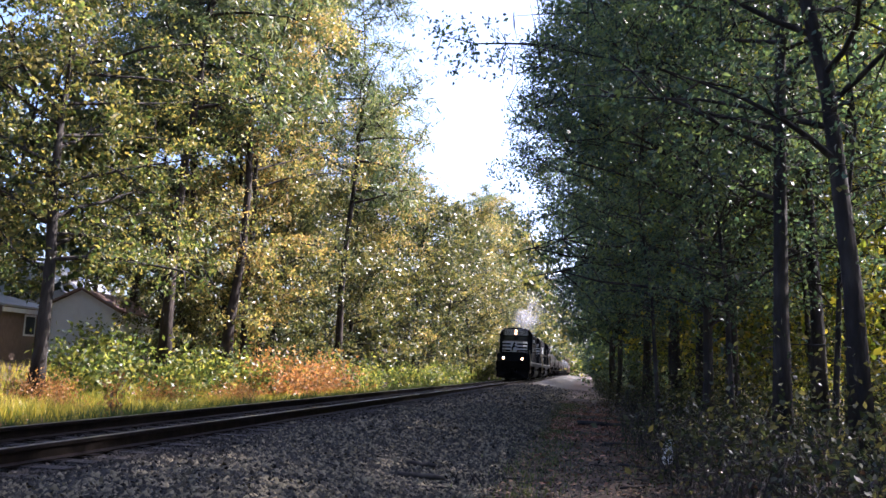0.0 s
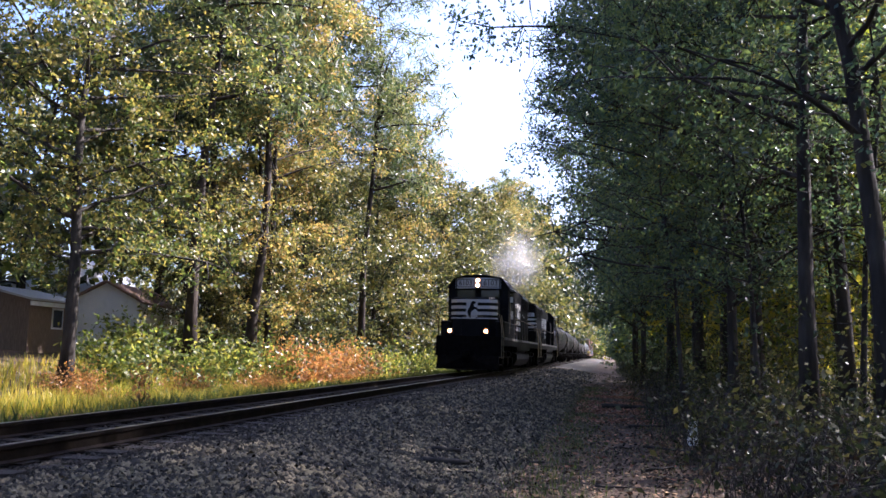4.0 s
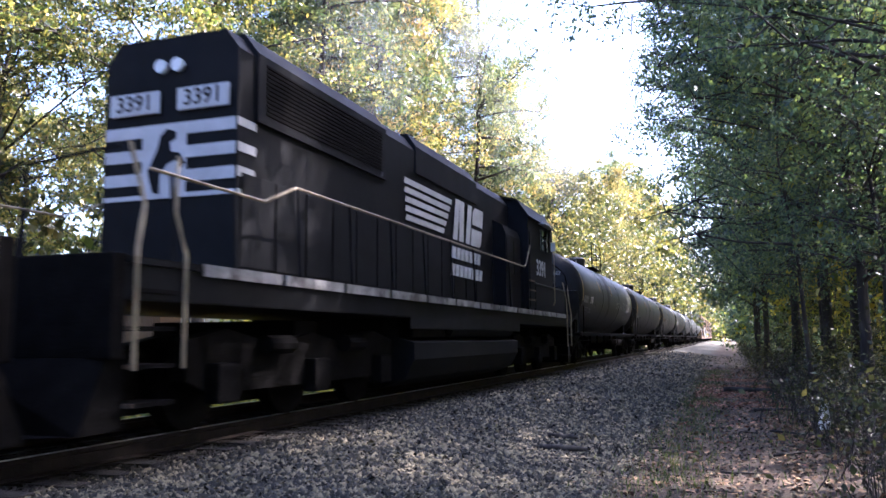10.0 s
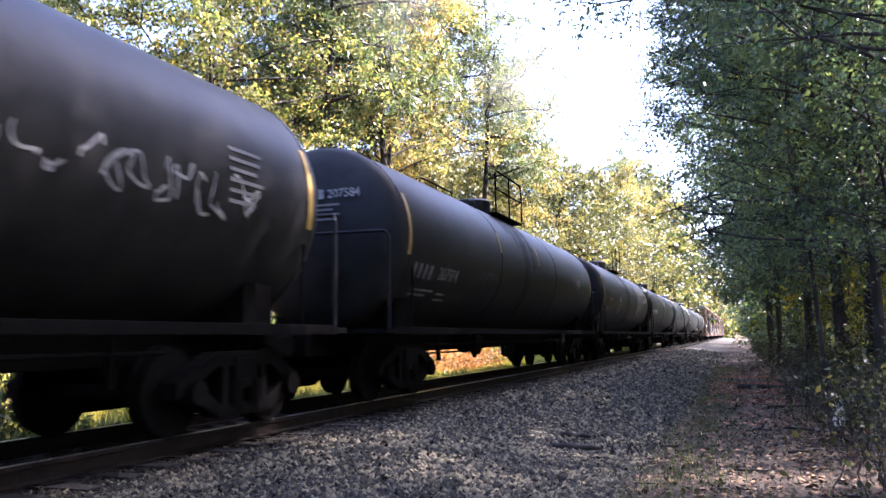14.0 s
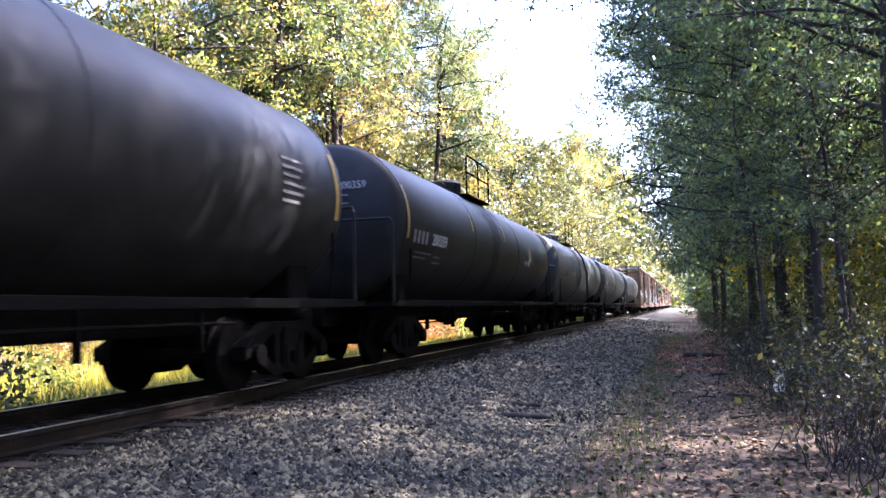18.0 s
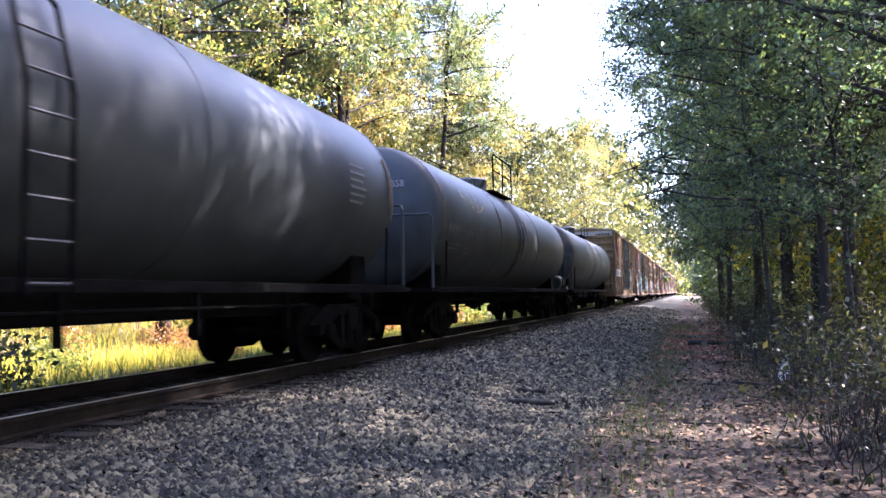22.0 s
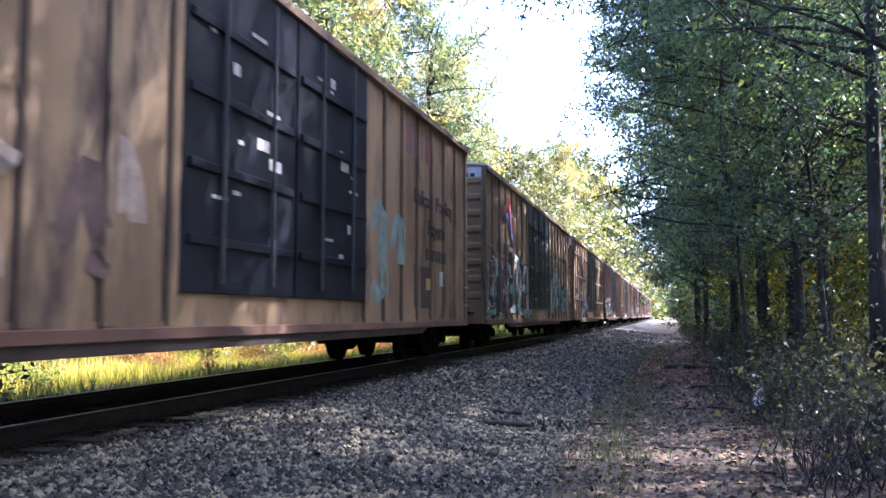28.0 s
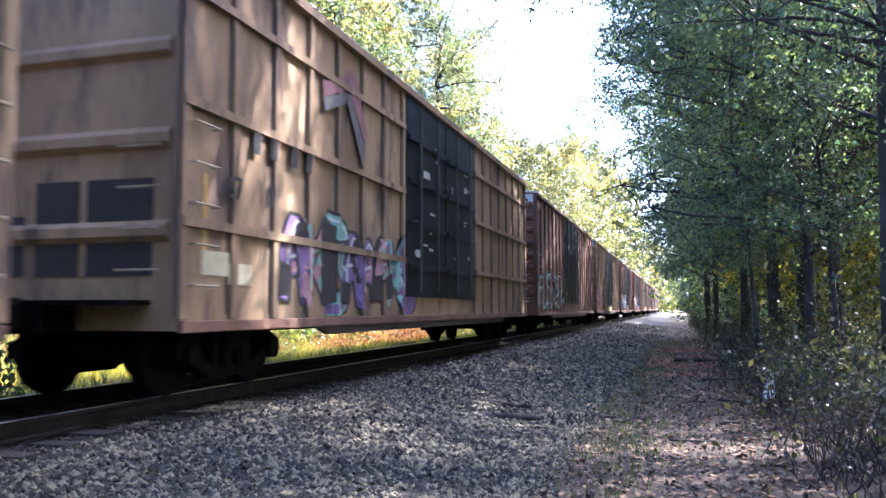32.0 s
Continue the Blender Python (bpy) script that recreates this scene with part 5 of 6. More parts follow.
        mm = on_side(1.0, 0, 0) if s > 0 else pose(-1.0, 28.0, 0) @ pose(0, 0, 0, 90, 0, -90)
        base = 10.4 if s > 0 else 15.6
        for k in range(5):
            plates(hood, "flank_stripe", [sloped(base - 1.3 - 0.02 * k, 3.06 + 0.165 * k, base + 0.72 + 0.12 * k, 3.165 + 0.165 * k, 0.05)], mm, M["white"], 0.006, "white slanted bar")
        b = base + 0.15
        for poly in (sloped(b + 1.15, 3.02, b + 1.42, 3.9, 0.2), sloped(b + 1.55, 3.02, b + 1.86, 3.9, 0.06), sloped(b + 2.0, 3.02, b + 2.28, 3.9, 0.2),
                     [(b + 2.38, 3.02), (b + 3.0, 3.02), (b + 3.16, 3.12), (b + 3.22, 3.4), (b + 2.46, 3.4)], [(b + 2.5, 3.5), (b + 3.26, 3.5), (b + 3.34, 3.9), (b + 2.72, 3.9), (b + 2.54, 3.8)]):
            plates(hood, "emblem", [poly], mm, M["white"], 0.007, "white angular emblem")
        plates(hood, "name_bar", [sloped(b + 1.05 + 0.29 * k, 2.62, b + 1.26 + 0.29 * k, 2.86, 0.05) for k in range(7)], mm, M["mark"], 0.02)
        plates(hood, "name_bar", [sloped(b + 0.98 + 0.28 * k, 2.26, b + 1.18 + 0.28 * k, 2.5, 0.05) for k in range(8)], mm, M["mark"], 0.02)
        plates(hood, "hood_label", [(b + 4.3, 3.3, b + 4.6, 3.38), (b + 5.0, 3.2, b + 5.4, 3.3)], mm, M["mark"], 0.02)
    # the hood's end
    stripes(hood, pose(0, 18.855, 3.12, 90, 0, 180), 1.9, 0.92)
    for s in (-1, 1):
        plates(hood, "stripe", [(0, 0.36, 0.38, 0.46), (0, 0.05, 0.38, 0.16), (0, -0.25, 0.36, -0.13), (0, -0.46, 0.34, -0.4)],
               on_side(0.975, 18.46, 3.12) if s > 0 else pose(-0.975, 18.85, 3.12) @ pose(0, 0, 0, 90, 0, -90), M["white"], 0.006)
        nb = part("number_board", boxed(-0.37, 0.37, -0.015, 0.015, -0.14, 0.14, bevel=0.012), M["white"], hood)
        nb.matrix_basis = pose(s * 0.5, 18.88, 3.86)
        lettering(hood, "board_number", number, 0.28, pose(s * 0.5, 18.898, 3.86, 90, 0, 180), M["ink"])
        part("lamp", tubed([(s * 0.12, 18.85, 4.3), (s * 0.12, 18.91, 4.3)], 0.085, 14), M["dull_lamp"], hood)
    # fuel tank and reservoirs
    prof = [(-1.48, 0.62), (-1.3, 0.3), (-0.9, 0.16), (0.9, 0.16), (1.3, 0.3), (1.48, 0.62), (1.48, 0.9), (1.2, 0.98), (1.2, 1.3), (-1.2, 1.3), (-1.2, 0.98), (-1.48, 0.9)]
    part("fuel_tank", prism_y(prof, 7.7, 14.5), M["black"], lo)
    for s in (-1, 1):
        part("air_reservoir", tubed([(s * 1.3, 8.0, 1.14), (s * 1.3, 8.06, 1.14), (s * 1.3, 12.5, 1.14), (s * 1.3, 12.56, 1.14)], [0.1, 0.165, 0.165, 0.1], 16), M["black"], lo)
        part("sand_pipe", tubed([(s * 1.25, 7.3, 1.3), (s * 1.25, 7.25, 0.8), (s * 1.0, 7.1, 0.3)], 0.03, 6), U, lo)
        part("equipment_box", boxed(*sorted((s * 0.95, s * 1.42)), 12.8, 14.4, 0.98, 1.3, bevel=0.03), U, lo)
        part("frame_skirt", boxed(*sorted((s * 1.46, s * 1.5)), 7.5, 14.7, 1.12, 1.32, bevel=0.01), B, lo)
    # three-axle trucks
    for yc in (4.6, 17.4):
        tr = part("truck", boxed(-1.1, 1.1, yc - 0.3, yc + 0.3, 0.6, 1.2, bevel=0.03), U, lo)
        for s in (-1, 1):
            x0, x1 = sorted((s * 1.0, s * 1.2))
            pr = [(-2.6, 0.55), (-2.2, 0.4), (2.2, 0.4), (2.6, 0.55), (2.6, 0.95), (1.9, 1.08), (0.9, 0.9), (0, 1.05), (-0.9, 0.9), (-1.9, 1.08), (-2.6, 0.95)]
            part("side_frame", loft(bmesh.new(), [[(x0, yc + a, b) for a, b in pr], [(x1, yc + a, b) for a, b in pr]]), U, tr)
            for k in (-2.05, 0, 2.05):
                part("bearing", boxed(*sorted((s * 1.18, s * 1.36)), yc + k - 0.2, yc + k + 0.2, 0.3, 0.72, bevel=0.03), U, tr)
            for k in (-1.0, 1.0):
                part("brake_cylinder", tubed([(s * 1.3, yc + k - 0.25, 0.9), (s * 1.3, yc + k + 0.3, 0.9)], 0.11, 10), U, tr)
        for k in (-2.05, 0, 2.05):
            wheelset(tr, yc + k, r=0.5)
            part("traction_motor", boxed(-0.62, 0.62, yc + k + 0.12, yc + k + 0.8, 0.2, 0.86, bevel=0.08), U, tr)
    # ends: pilot, steps, ditch lights, railings
    for e, s in ((0.75, 1), (L - 0.75, -1)):
        y0, y1 = sorted((e - s * 0.12, e + s * 0.05))
        part("end_plate", boxed(-1.5, 1.5, y0, y1, 0.8, 1.7, bevel=0.02), U, lo)
        pv = [(-1.42, 0.2), (0.0, 0.14), (1.42, 0.2), (1.42, 0.82), (0.0, 0.8), (-1.42, 0.82)]
        part("plough", loft(bmesh.new(), [[(x, e - s * (0.02 + 0.45 * (0.95 - z) + 0.28 * (1 - abs(x) / 1.42)), z) for x, z in pv], [(x, e + s * 0.15, z) for x, z in pv]]), U, lo)
        coupler(lo, e - s * 0.72, s)
        for q in (-1, 1):
            for k in range(4):
                part("step", boxed(*sorted((q * 1.15, q * 1.52)), *sorted((e + s * 0.15, e + s * 0.7)), 0.38 + 0.33 * k, 0.42 + 0.33 * k), U, lo)
                part("step_edge", boxed(*sorted((q * 1.2, q * 1.525)), *sorted((e + s * 0.135, e + s * 0.15)), 0.385 + 0.33 * k, 0.42 + 0.33 * k), M["rust_mark"], lo)
            for yy in (0.12, 0.78):
                part("step_rail", tubed([(q * 1.54, e + s * yy, 0.7), (q * 1.54, e + s * yy, 1.75), (q * 1.5, e + s * (yy + 0.12 * (1 if yy < 0.5 else -1)), 2.15), (q * 1.42, e + s * yy, 2.7)], 0.02, 6), M["grabiron"], lo)
            part("end_rail", tubed([(q * 0.35, e + s * 0.02, 1.7), (q * 0.35, e + s * 0.02, 2.55), (q * 1.4, e + s * 0.02, 2.65)], 0.02, 6), B, lo)
            if s > 0:
                dl = part("ditch_light", boxed(*sorted((q * 0.7, q * 0.98)), e - 0.22, e - 0.02, 1.78, 2.06, bevel=0.03), B, lo)
                part("lamp", tubed([(q * 0.84, e - 0.245, 1.92), (q * 0.84, e - 0.21, 1.92)], 0.07, 16), M["lamp"] if lit else M["dull_lamp"], dl)
                part("reflector_ring", tubed([(q * 0.84, e - 0.235, 1.92), (q * 0.84, e - 0.212, 1.92)], 0.105, 18), M["lamp_halo"] if lit else M["steel"], dl)
    for q in (-1, 1):
        ys = [6.9 + 1.42 * k for k in range(9)]
        part("handrail", tubed([(q * 1.45, 6.75, 2.78), (q * 1.45, 18.3, 2.78), (q * 1.45, 19.0, 2.5), (q * 1.45, 20.9, 2.5)], 0.017, 6), M["grabiron"], lo, "thin pale handrail")
        for y in ys + [19.6, 20.6]:
            part("stanchion", tubed([(q * 1.5, y, 1.6), (q * 1.45, y, 2.78 if y < 18.6 else 2.5)], 0.02, 6), B, lo)
    return lo


def tank_car(m, length, shell, label, number, seed, chalk=(), hatch=0.0, ladder=None):
    """A tank car: domed shell, stub sills, running rail, hatch platform with railings, ladder, trucks and brake gear."""
    rng = random.Random(seed)
    car = thing("tank_car", m, label, "tank car", "tank cars")
    Rr, zc, n = 1.5, 2.62, 40
    y0, y1 = 1.35, length - 1.35
    prof = [(y0 - 0.42, 0.02), (y0 - 0.40, 0.35), (y0 - 0.33, 0.75), (y0 - 0.2, 1.15), (y0 - 0.06, 1.4), (y0 + 0.04, 1.485), (y0 + 0.12, Rr)]
    prof += [(y0 + 0.12 + (y1 - y0 - 0.24) * k / 8, Rr) for k in range(1, 8)]
    prof += [(y0 + y1 - a, b) for a, b in reversed(prof[:7])]
    bm = bmesh.new()
    loft(bm, [[(r * math.sin(2 * math.pi * k / n), y, zc + r * math.cos(2 * math.pi * k / n)) for k in range(n)] for y, r in prof])
    sh = part("shell", bm, shell, car, smooth=True)
    for y in (y0 + 0.14, y0 + (y1 - y0) * 0.33, y0 + (y1 - y0) * 0.66, y1 - 0.14):
        part("weld_band", tubed([(0, y - 0.03, zc), (0, y + 0.03, zc)], Rr + 0.006, n), shell, sh)
    my = length / 2 + hatch
    # hatch, platform, railings
    hd = part("dome", tubed([(0, my, zc + Rr - 0.1), (0, my, zc + Rr + 0.3), (0, my, zc + Rr + 0.36)], [0.48, 0.48, 0.4], 20), shell, car)
    part("valve_box", boxed(-0.25, 0.25, my - 1.05, my - 0.6, zc + Rr - 0.1, zc + Rr + 0.22, bevel=0.03), shell, car)
    for s in (-1, 1):
        part("grating", boxed(*sorted((s * 0.45, s * 1.0)), my - 1.2, my + 1.2, zc + Rr - 0.2, zc + Rr - 0.165), M["under"], car)
        rl = part("platform_rail", tubed([(s * 0.98, my - 1.2, zc + Rr - 0.2), (s * 0.98, my - 1.2, zc + Rr + 0.75), (s * 0.98, my - 1.1, zc + Rr + 0.85), (s * 0.98, my + 1.1, zc + Rr + 0.85), (s * 0.98, my + 1.2, zc + Rr + 0.75), (s * 0.98, my + 1.2, zc + Rr - 0.2)], 0.022, 6), M["under"], car)
        part("rail_post", tubed([(s * 0.98, my, zc + Rr - 0.2), (s * 0.98, my, zc + Rr + 0.85)], 0.02, 6), M["under"], rl)
        part("rail_bar", tubed([(s * 0.98, my - 1.2, zc + Rr + 0.4), (s * 0.98, my + 1.2, zc + Rr + 0.4)], 0.018, 6), M["under"], rl)
        if ladder is not None:     # along the flank
            ly, hi = my + ladder, [(1.6, 1.0), (1.6, zc), (1.42, zc + 0.74), (1.13, zc + 1.13), (0.98, zc + Rr - 0.2)]
            ld = part("ladder", tubed([(s * x, ly - 0.24, z) for x, z in hi], 0.024, 6), M["under"], car)
            part("ladder_stile", tubed([(s * x, ly + 0.24, z) for x, z in hi], 0.024, 6), M["under"], ld)
            for k in range(8):
                z = 1.1 + 0.33 * k
                x = 1.6 if z < zc else 1.6 - 0.24 * (z - zc)
                part("rung", tubed([(s * x, ly - 0.24, z), (s * x, ly + 0.24, z)], 0.016, 5), M["steel"], ld)
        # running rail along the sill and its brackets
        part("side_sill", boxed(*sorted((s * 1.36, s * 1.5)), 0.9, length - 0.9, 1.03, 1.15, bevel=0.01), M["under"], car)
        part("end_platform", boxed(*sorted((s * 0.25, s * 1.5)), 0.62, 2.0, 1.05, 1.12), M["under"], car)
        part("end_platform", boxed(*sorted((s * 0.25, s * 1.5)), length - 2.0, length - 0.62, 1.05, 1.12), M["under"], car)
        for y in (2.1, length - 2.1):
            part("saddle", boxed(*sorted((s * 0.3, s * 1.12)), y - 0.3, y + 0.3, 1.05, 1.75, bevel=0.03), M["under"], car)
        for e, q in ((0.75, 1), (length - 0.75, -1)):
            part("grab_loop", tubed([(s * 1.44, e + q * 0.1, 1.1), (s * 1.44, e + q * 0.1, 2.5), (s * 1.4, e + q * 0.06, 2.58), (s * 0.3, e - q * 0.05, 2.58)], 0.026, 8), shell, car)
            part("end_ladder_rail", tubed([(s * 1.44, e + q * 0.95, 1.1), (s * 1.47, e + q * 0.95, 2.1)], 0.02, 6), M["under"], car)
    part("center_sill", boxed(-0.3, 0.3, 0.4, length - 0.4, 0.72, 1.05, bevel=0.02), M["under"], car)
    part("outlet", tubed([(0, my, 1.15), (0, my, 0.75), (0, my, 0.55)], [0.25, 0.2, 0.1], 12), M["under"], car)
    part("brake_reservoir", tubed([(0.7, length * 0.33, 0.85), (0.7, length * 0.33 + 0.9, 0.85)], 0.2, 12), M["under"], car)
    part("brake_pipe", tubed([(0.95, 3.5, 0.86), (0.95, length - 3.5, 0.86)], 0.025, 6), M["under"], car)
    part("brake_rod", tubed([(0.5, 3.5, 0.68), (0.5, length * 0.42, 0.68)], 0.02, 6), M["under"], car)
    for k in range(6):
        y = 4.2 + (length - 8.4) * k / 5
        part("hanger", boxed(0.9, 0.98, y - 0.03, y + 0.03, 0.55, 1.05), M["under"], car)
    freight_truck(car, 2.35)
    freight_truck(car, length - 2.35)
    coupler(car, 0.0, 1)
    coupler(car, length, -1)

    def flank(y, zz):
        """A pose on the shell's flank at height zz."""
        a = math.asin(max(-1, min(1, (zz - zc) / Rr)))
        return on_side((Rr + 0.004) * math.cos(a), y, zz, math.degrees(a))
    for y in (y0 + 0.22, my - 2.6, my + 0.9, y1 - 0.22):
        bm = bmesh.new()
        h0, h1 = (-0.22, 0.45) if y in (y0 + 0.22, y1 - 0.22) else (0.12, 0.42)
        seg = [h0 + (h1 - h0) * k / 6 for k in range(7)]
        w = 0.05
        loft(bm, [[((Rr + d) * math.cos(a), y + q, zc + (Rr + d) * math.sin(a)) for d, q in ((0.001, -w), (0.007, -w), (0.007, w), (0.001, w))] for a in seg])
        part("reflector", bm, M["yellow"] if shell == M["tank_black"] else M["rust_mark"], sh, "yellow reflective strip")
    if number != "11224":
        tone = {"682529": "rust_mark", "3254": "stencil_dim", "1358": "stencil_dim", "207584": "stencil_dim"}.get(number, "mark")
        mark_z = 2.08 if number == "207584" else 2.36
        lettering(sh, "car_number", number, 0.36 if len(number) < 5 else 0.33, flank(3.55, mark_z), M[tone])
        for k in range(4):
            plates(sh, "owner_bar", [(-0.06, -0.125, 0.06, 0.125)], flank(1.95 + 0.24 * k, mark_z), M["stencil_light" if tone == "mark" else tone], 0.004)
        plates(sh, "data_bar", [(-0.5, 0.06, 0.5, 0.1), (-0.5, -0.04, 0.25, 0.0), (0.75, -0.1, 1.3, -0.06), (0.75, 0.02, 1.2, 0.06)], flank(2.6, mark_z - 0.36), M["stencil_dim"], 0.004)
    for k in range(6):
        plates(sh, "data_bar", [(-0.3, -0.02, 0.3 - 0.07 * (k % 3), 0.02)], flank(length - 2.9, 2.95 - 0.11 * k), M["stencil_dim"], 0.004)

    def on_shell(a, b, lift):
        return ((Rr + lift) * math.cos(b), a, zc + (Rr + lift) * math.sin(b))
    for a0, a1, b0, b1, letters, tone in chalk:
        for line in scrawl(rng, a0, a1, b0, b1, letters):
            strokes(sh, "chalk_stroke", [fine(line)], 0.022, on_shell, M[tone], 0.004, "scrawled chalk letter")
    # oil spilled at the hatch, run down the flank in streaks
    for k in range(13):
        a = my + rng.gauss(0, 0.5)
        low = 1.25 - (rng.uniform(0.5, 2.3) if abs(a - my) < 0.6 else rng.uniform(0.2, 0.9))
        n_ = 26
        strokes(sh, "spill_streak", [[(a + 0.03 * math.sin(2.1 * q + k), 1.3 + (low - 1.3) * q / n_) for q in range(n_ + 1)]], rng.uniform(0.06, 0.34), on_shell, M["spill"], 0.006 + 0.0003 * k)
    if number == "3067":
        plates(sh, "box_mark", [(-0.15, 0.12, 0.15, 0.15), (-0.15, -0.15, 0.15, -0.12), (-0.15, -0.12, -0.12, 0.12), (0.12, -0.12, 0.15, 0.12), (-0.05, -0.07, -0.02, 0.07), (-0.02, 0.04, 0.06, 0.07), (-0.02, -0.015, 0.04, 0.015)], flank(4.4, 2.3), M["stencil_dim"], 0.004)
    if number == "1358":
        part("air_reservoir", tubed([(1.12, length - 1.75, 1.42), (1.12, length - 1.68, 1.42), (1.12, length - 0.82, 1.42), (1.12, length - 0.75, 1.42)], [0.2, 0.27, 0.27, 0.2], 18), shell, car, "grey cylindrical air reservoir")
        part("junction_box", boxed(1.1, 1.45, length - 0.6, length - 0.2, 1.12, 1.25, bevel=0.01), shell, car)
    # marks on the head, towards the track's near side
    lettering(sh, "end_number", number, 0.19, on_front(0.62, y0 - 0.365, zc + 0.62), M["stencil_light"])
    for k in range(4):
        plates(sh, "end_owner_bar", [(-0.045, -0.075, 0.045, 0.075)], on_front(-0.15 + 0.13 * k, y0 - 0.40, zc + 0.62), M["stencil_light"], 0.004)
    for k in range(4):
        plates(sh, "end_data_bar", [(-0.28, -0.015, 0.28 - 0.12 * (k % 2), 0.015)], on_front(0.3, y0 - 0.42, zc + 0.44 - 0.075 * k), M["stencil_dim"], 0.004)
    return car


def boxcar(m, label, paint, number, seed, length=20.6, posts=True):
    """A high boxcar with outside posts, paired plug doors, ribbed ends, ladders and trucks."""
    rng = random.Random(seed)
    car = thing("boxcar", m, label, "boxcar", "boxcars")
    y0, y1, z0, z1, hw = 0.9, length - 0.9, 1.05, 5.05, 1.5
    part("body", prism_y([(-hw, z0 - 0.31), (hw, z0 - 0.31), (hw, z1), (0, z1 + 0.18), (-hw, z1)], y0, y1), paint, car)
    part("roof", prism_y([(-hw - 0.06, z1), (-hw - 0.06, z1 + 0.06), (0, z1 + 0.26), (hw + 0.06, z1 + 0.06), (hw + 0.06, z1), (0, z1 + 0.2)], y0 - 0.05, y1 + 0.05), M["roof_grey"], car)
    d0, d1 = length / 2 - 2.6, length / 2 + 2.6
    for s in (-1, 1):
        xa, xb = sorted((s * hw, s * (hw + 0.05)))
        spots = [y0 + 0.03 + (d0 - y0 - 0.1) * k / 7 for k in range(8)] + [d1 + 0.03 + (y1 - d1 - 0.1) * k / 7 for k in range(8)]
        for y in spots:
            part("side_post", boxed(xa, xb, y - 0.05, y + 0.09, z0 - 0.2, z1 - 0.06, bevel=0.015), paint, car)
            # thin dark strip: shade of the groove beside each post, put in as colour
            part("post_web", boxed(*sorted((s * hw, s * (hw + 0.004))), y - 0.1, y - 0.05, z0 - 0.15, z1 - 0.1), M["sill_brown"], car, "dark strip painted for the shade beside the post")
        part("side_sill", boxed(*sorted((s * hw, s * (hw + 0.07))), y0, y1, z0 - 0.33, z0 - 0.21, bevel=0.012), M["box_brown"], car, "rusty lower edge")
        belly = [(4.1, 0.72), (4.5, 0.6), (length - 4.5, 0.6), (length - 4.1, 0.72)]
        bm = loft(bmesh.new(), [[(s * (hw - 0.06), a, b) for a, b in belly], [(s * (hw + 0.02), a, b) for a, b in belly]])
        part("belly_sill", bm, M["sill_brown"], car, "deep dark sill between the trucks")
        part("top_chord", boxed(*sorted((s * hw, s * (hw + 0.1))), y0, y1, z1 - 0.1, z1 + 0.02), paint, car)
        if not posts:
            for zz in (1.85, 3.1, 4.3):
                part("side_rail", boxed(*sorted((s * hw, s * (hw + 0.07))), y0, d0, zz - 0.05, zz + 0.05), paint, car)
                part("side_rail", boxed(*sorted((s * hw, s * (hw + 0.07))), d1, y1, zz - 0.05, zz + 0.05), paint, car)
        for k in range(2):
            a, b = d0 + 2.6 * k + 0.03, d0 + 2.6 * (k + 1) - 0.03
            dr = part("plug_door", boxed(*sorted((s * hw, s * (hw + 0.06))), a, b, z0 + 0.14, z1 - 0.12, bevel=0.01), M["door_blue"], car, "dark blue plug door")
            for zz in (1.75, 2.55, 3.35, 4.15):
                part("door_rib", boxed(*sorted((s * (hw + 0.06), s * (hw + 0.1))), a + 0.08, b - 0.08, zz - 0.05, zz + 0.05, bevel=0.01), M["door_blue"], dr)
            for yy in (a + 0.7, b - 0.7):
                part("lock_bar", tubed([(s * (hw + 0.12), yy, z0 + 0.25), (s * (hw + 0.12), yy, z1 - 0.2)], 0.025, 6), M["steel"], dr)
            if s > 0:
                marks = [(rng.choice((-0.75, -0.3, 0.15, 0.5)) + rng.uniform(-0.1, 0.1), rng.uniform(-1.6, 1.5)) for _ in range(11)]
                for p, q in marks:
                    plates(dr, "door_label", [(p, q, p + rng.uniform(0.08, 0.4), q + rng.choice((0.04, 0.05, 0.14)))], on_side(hw + 0.064, (a + b) / 2, 3.05), M["spray_white"], 0.004)
        for e, q in ((y0, 1), (y1, -1)):
            for k in range(5):
                zz = 1.2 + 0.42 * k
                part("rung", tubed([(s * (hw + 0.02), e + q * 0.1, zz), (s * (hw + 0.12), e + q * 0.1, zz), (s * (hw + 0.12), e + q * 0.55, zz), (s * (hw + 0.02), e + q * 0.55, zz)], 0.014, 5), M["grabiron"], car)
    for e, q in ((y0, -1), (y1, 1)):
        for k in range(8 if posts else 4):
            zz = 1.5 + 0.45 * k if posts else 1.75 + 0.95 * k
            bm = loft(bmesh.new(), [[(-hw + 0.1, e, zz - 0.12), (-hw + 0.1, e + q * 0.07, zz - 0.05), (-hw + 0.1, e + q * 0.07, zz + 0.05), (-hw + 0.1, e, zz + 0.12)],
                                    [(hw - 0.1, e, zz - 0.12), (hw - 0.1, e + q * 0.07, zz - 0.05), (hw - 0.1, e + q * 0.07, zz + 0.05), (hw - 0.1, e, zz + 0.12)]])
            part("end_rib", bm, paint, car)
        ya, yb = sorted((e + q * 0.003, e + q * 0.02))
        part("end_panel", boxed(-1.35, 1.42, ya, yb, 4.66, 5.02), M["roof_grey"], car, "pale top panel with stencilled marks")
        for k in range(5):
            part("end_mark", boxed(0.35 + 0.19 * k, 0.48 + 0.19 * k, *sorted((e + q * 0.02, e + q * 0.024)), 4.76, 4.86), M["ink"], car)
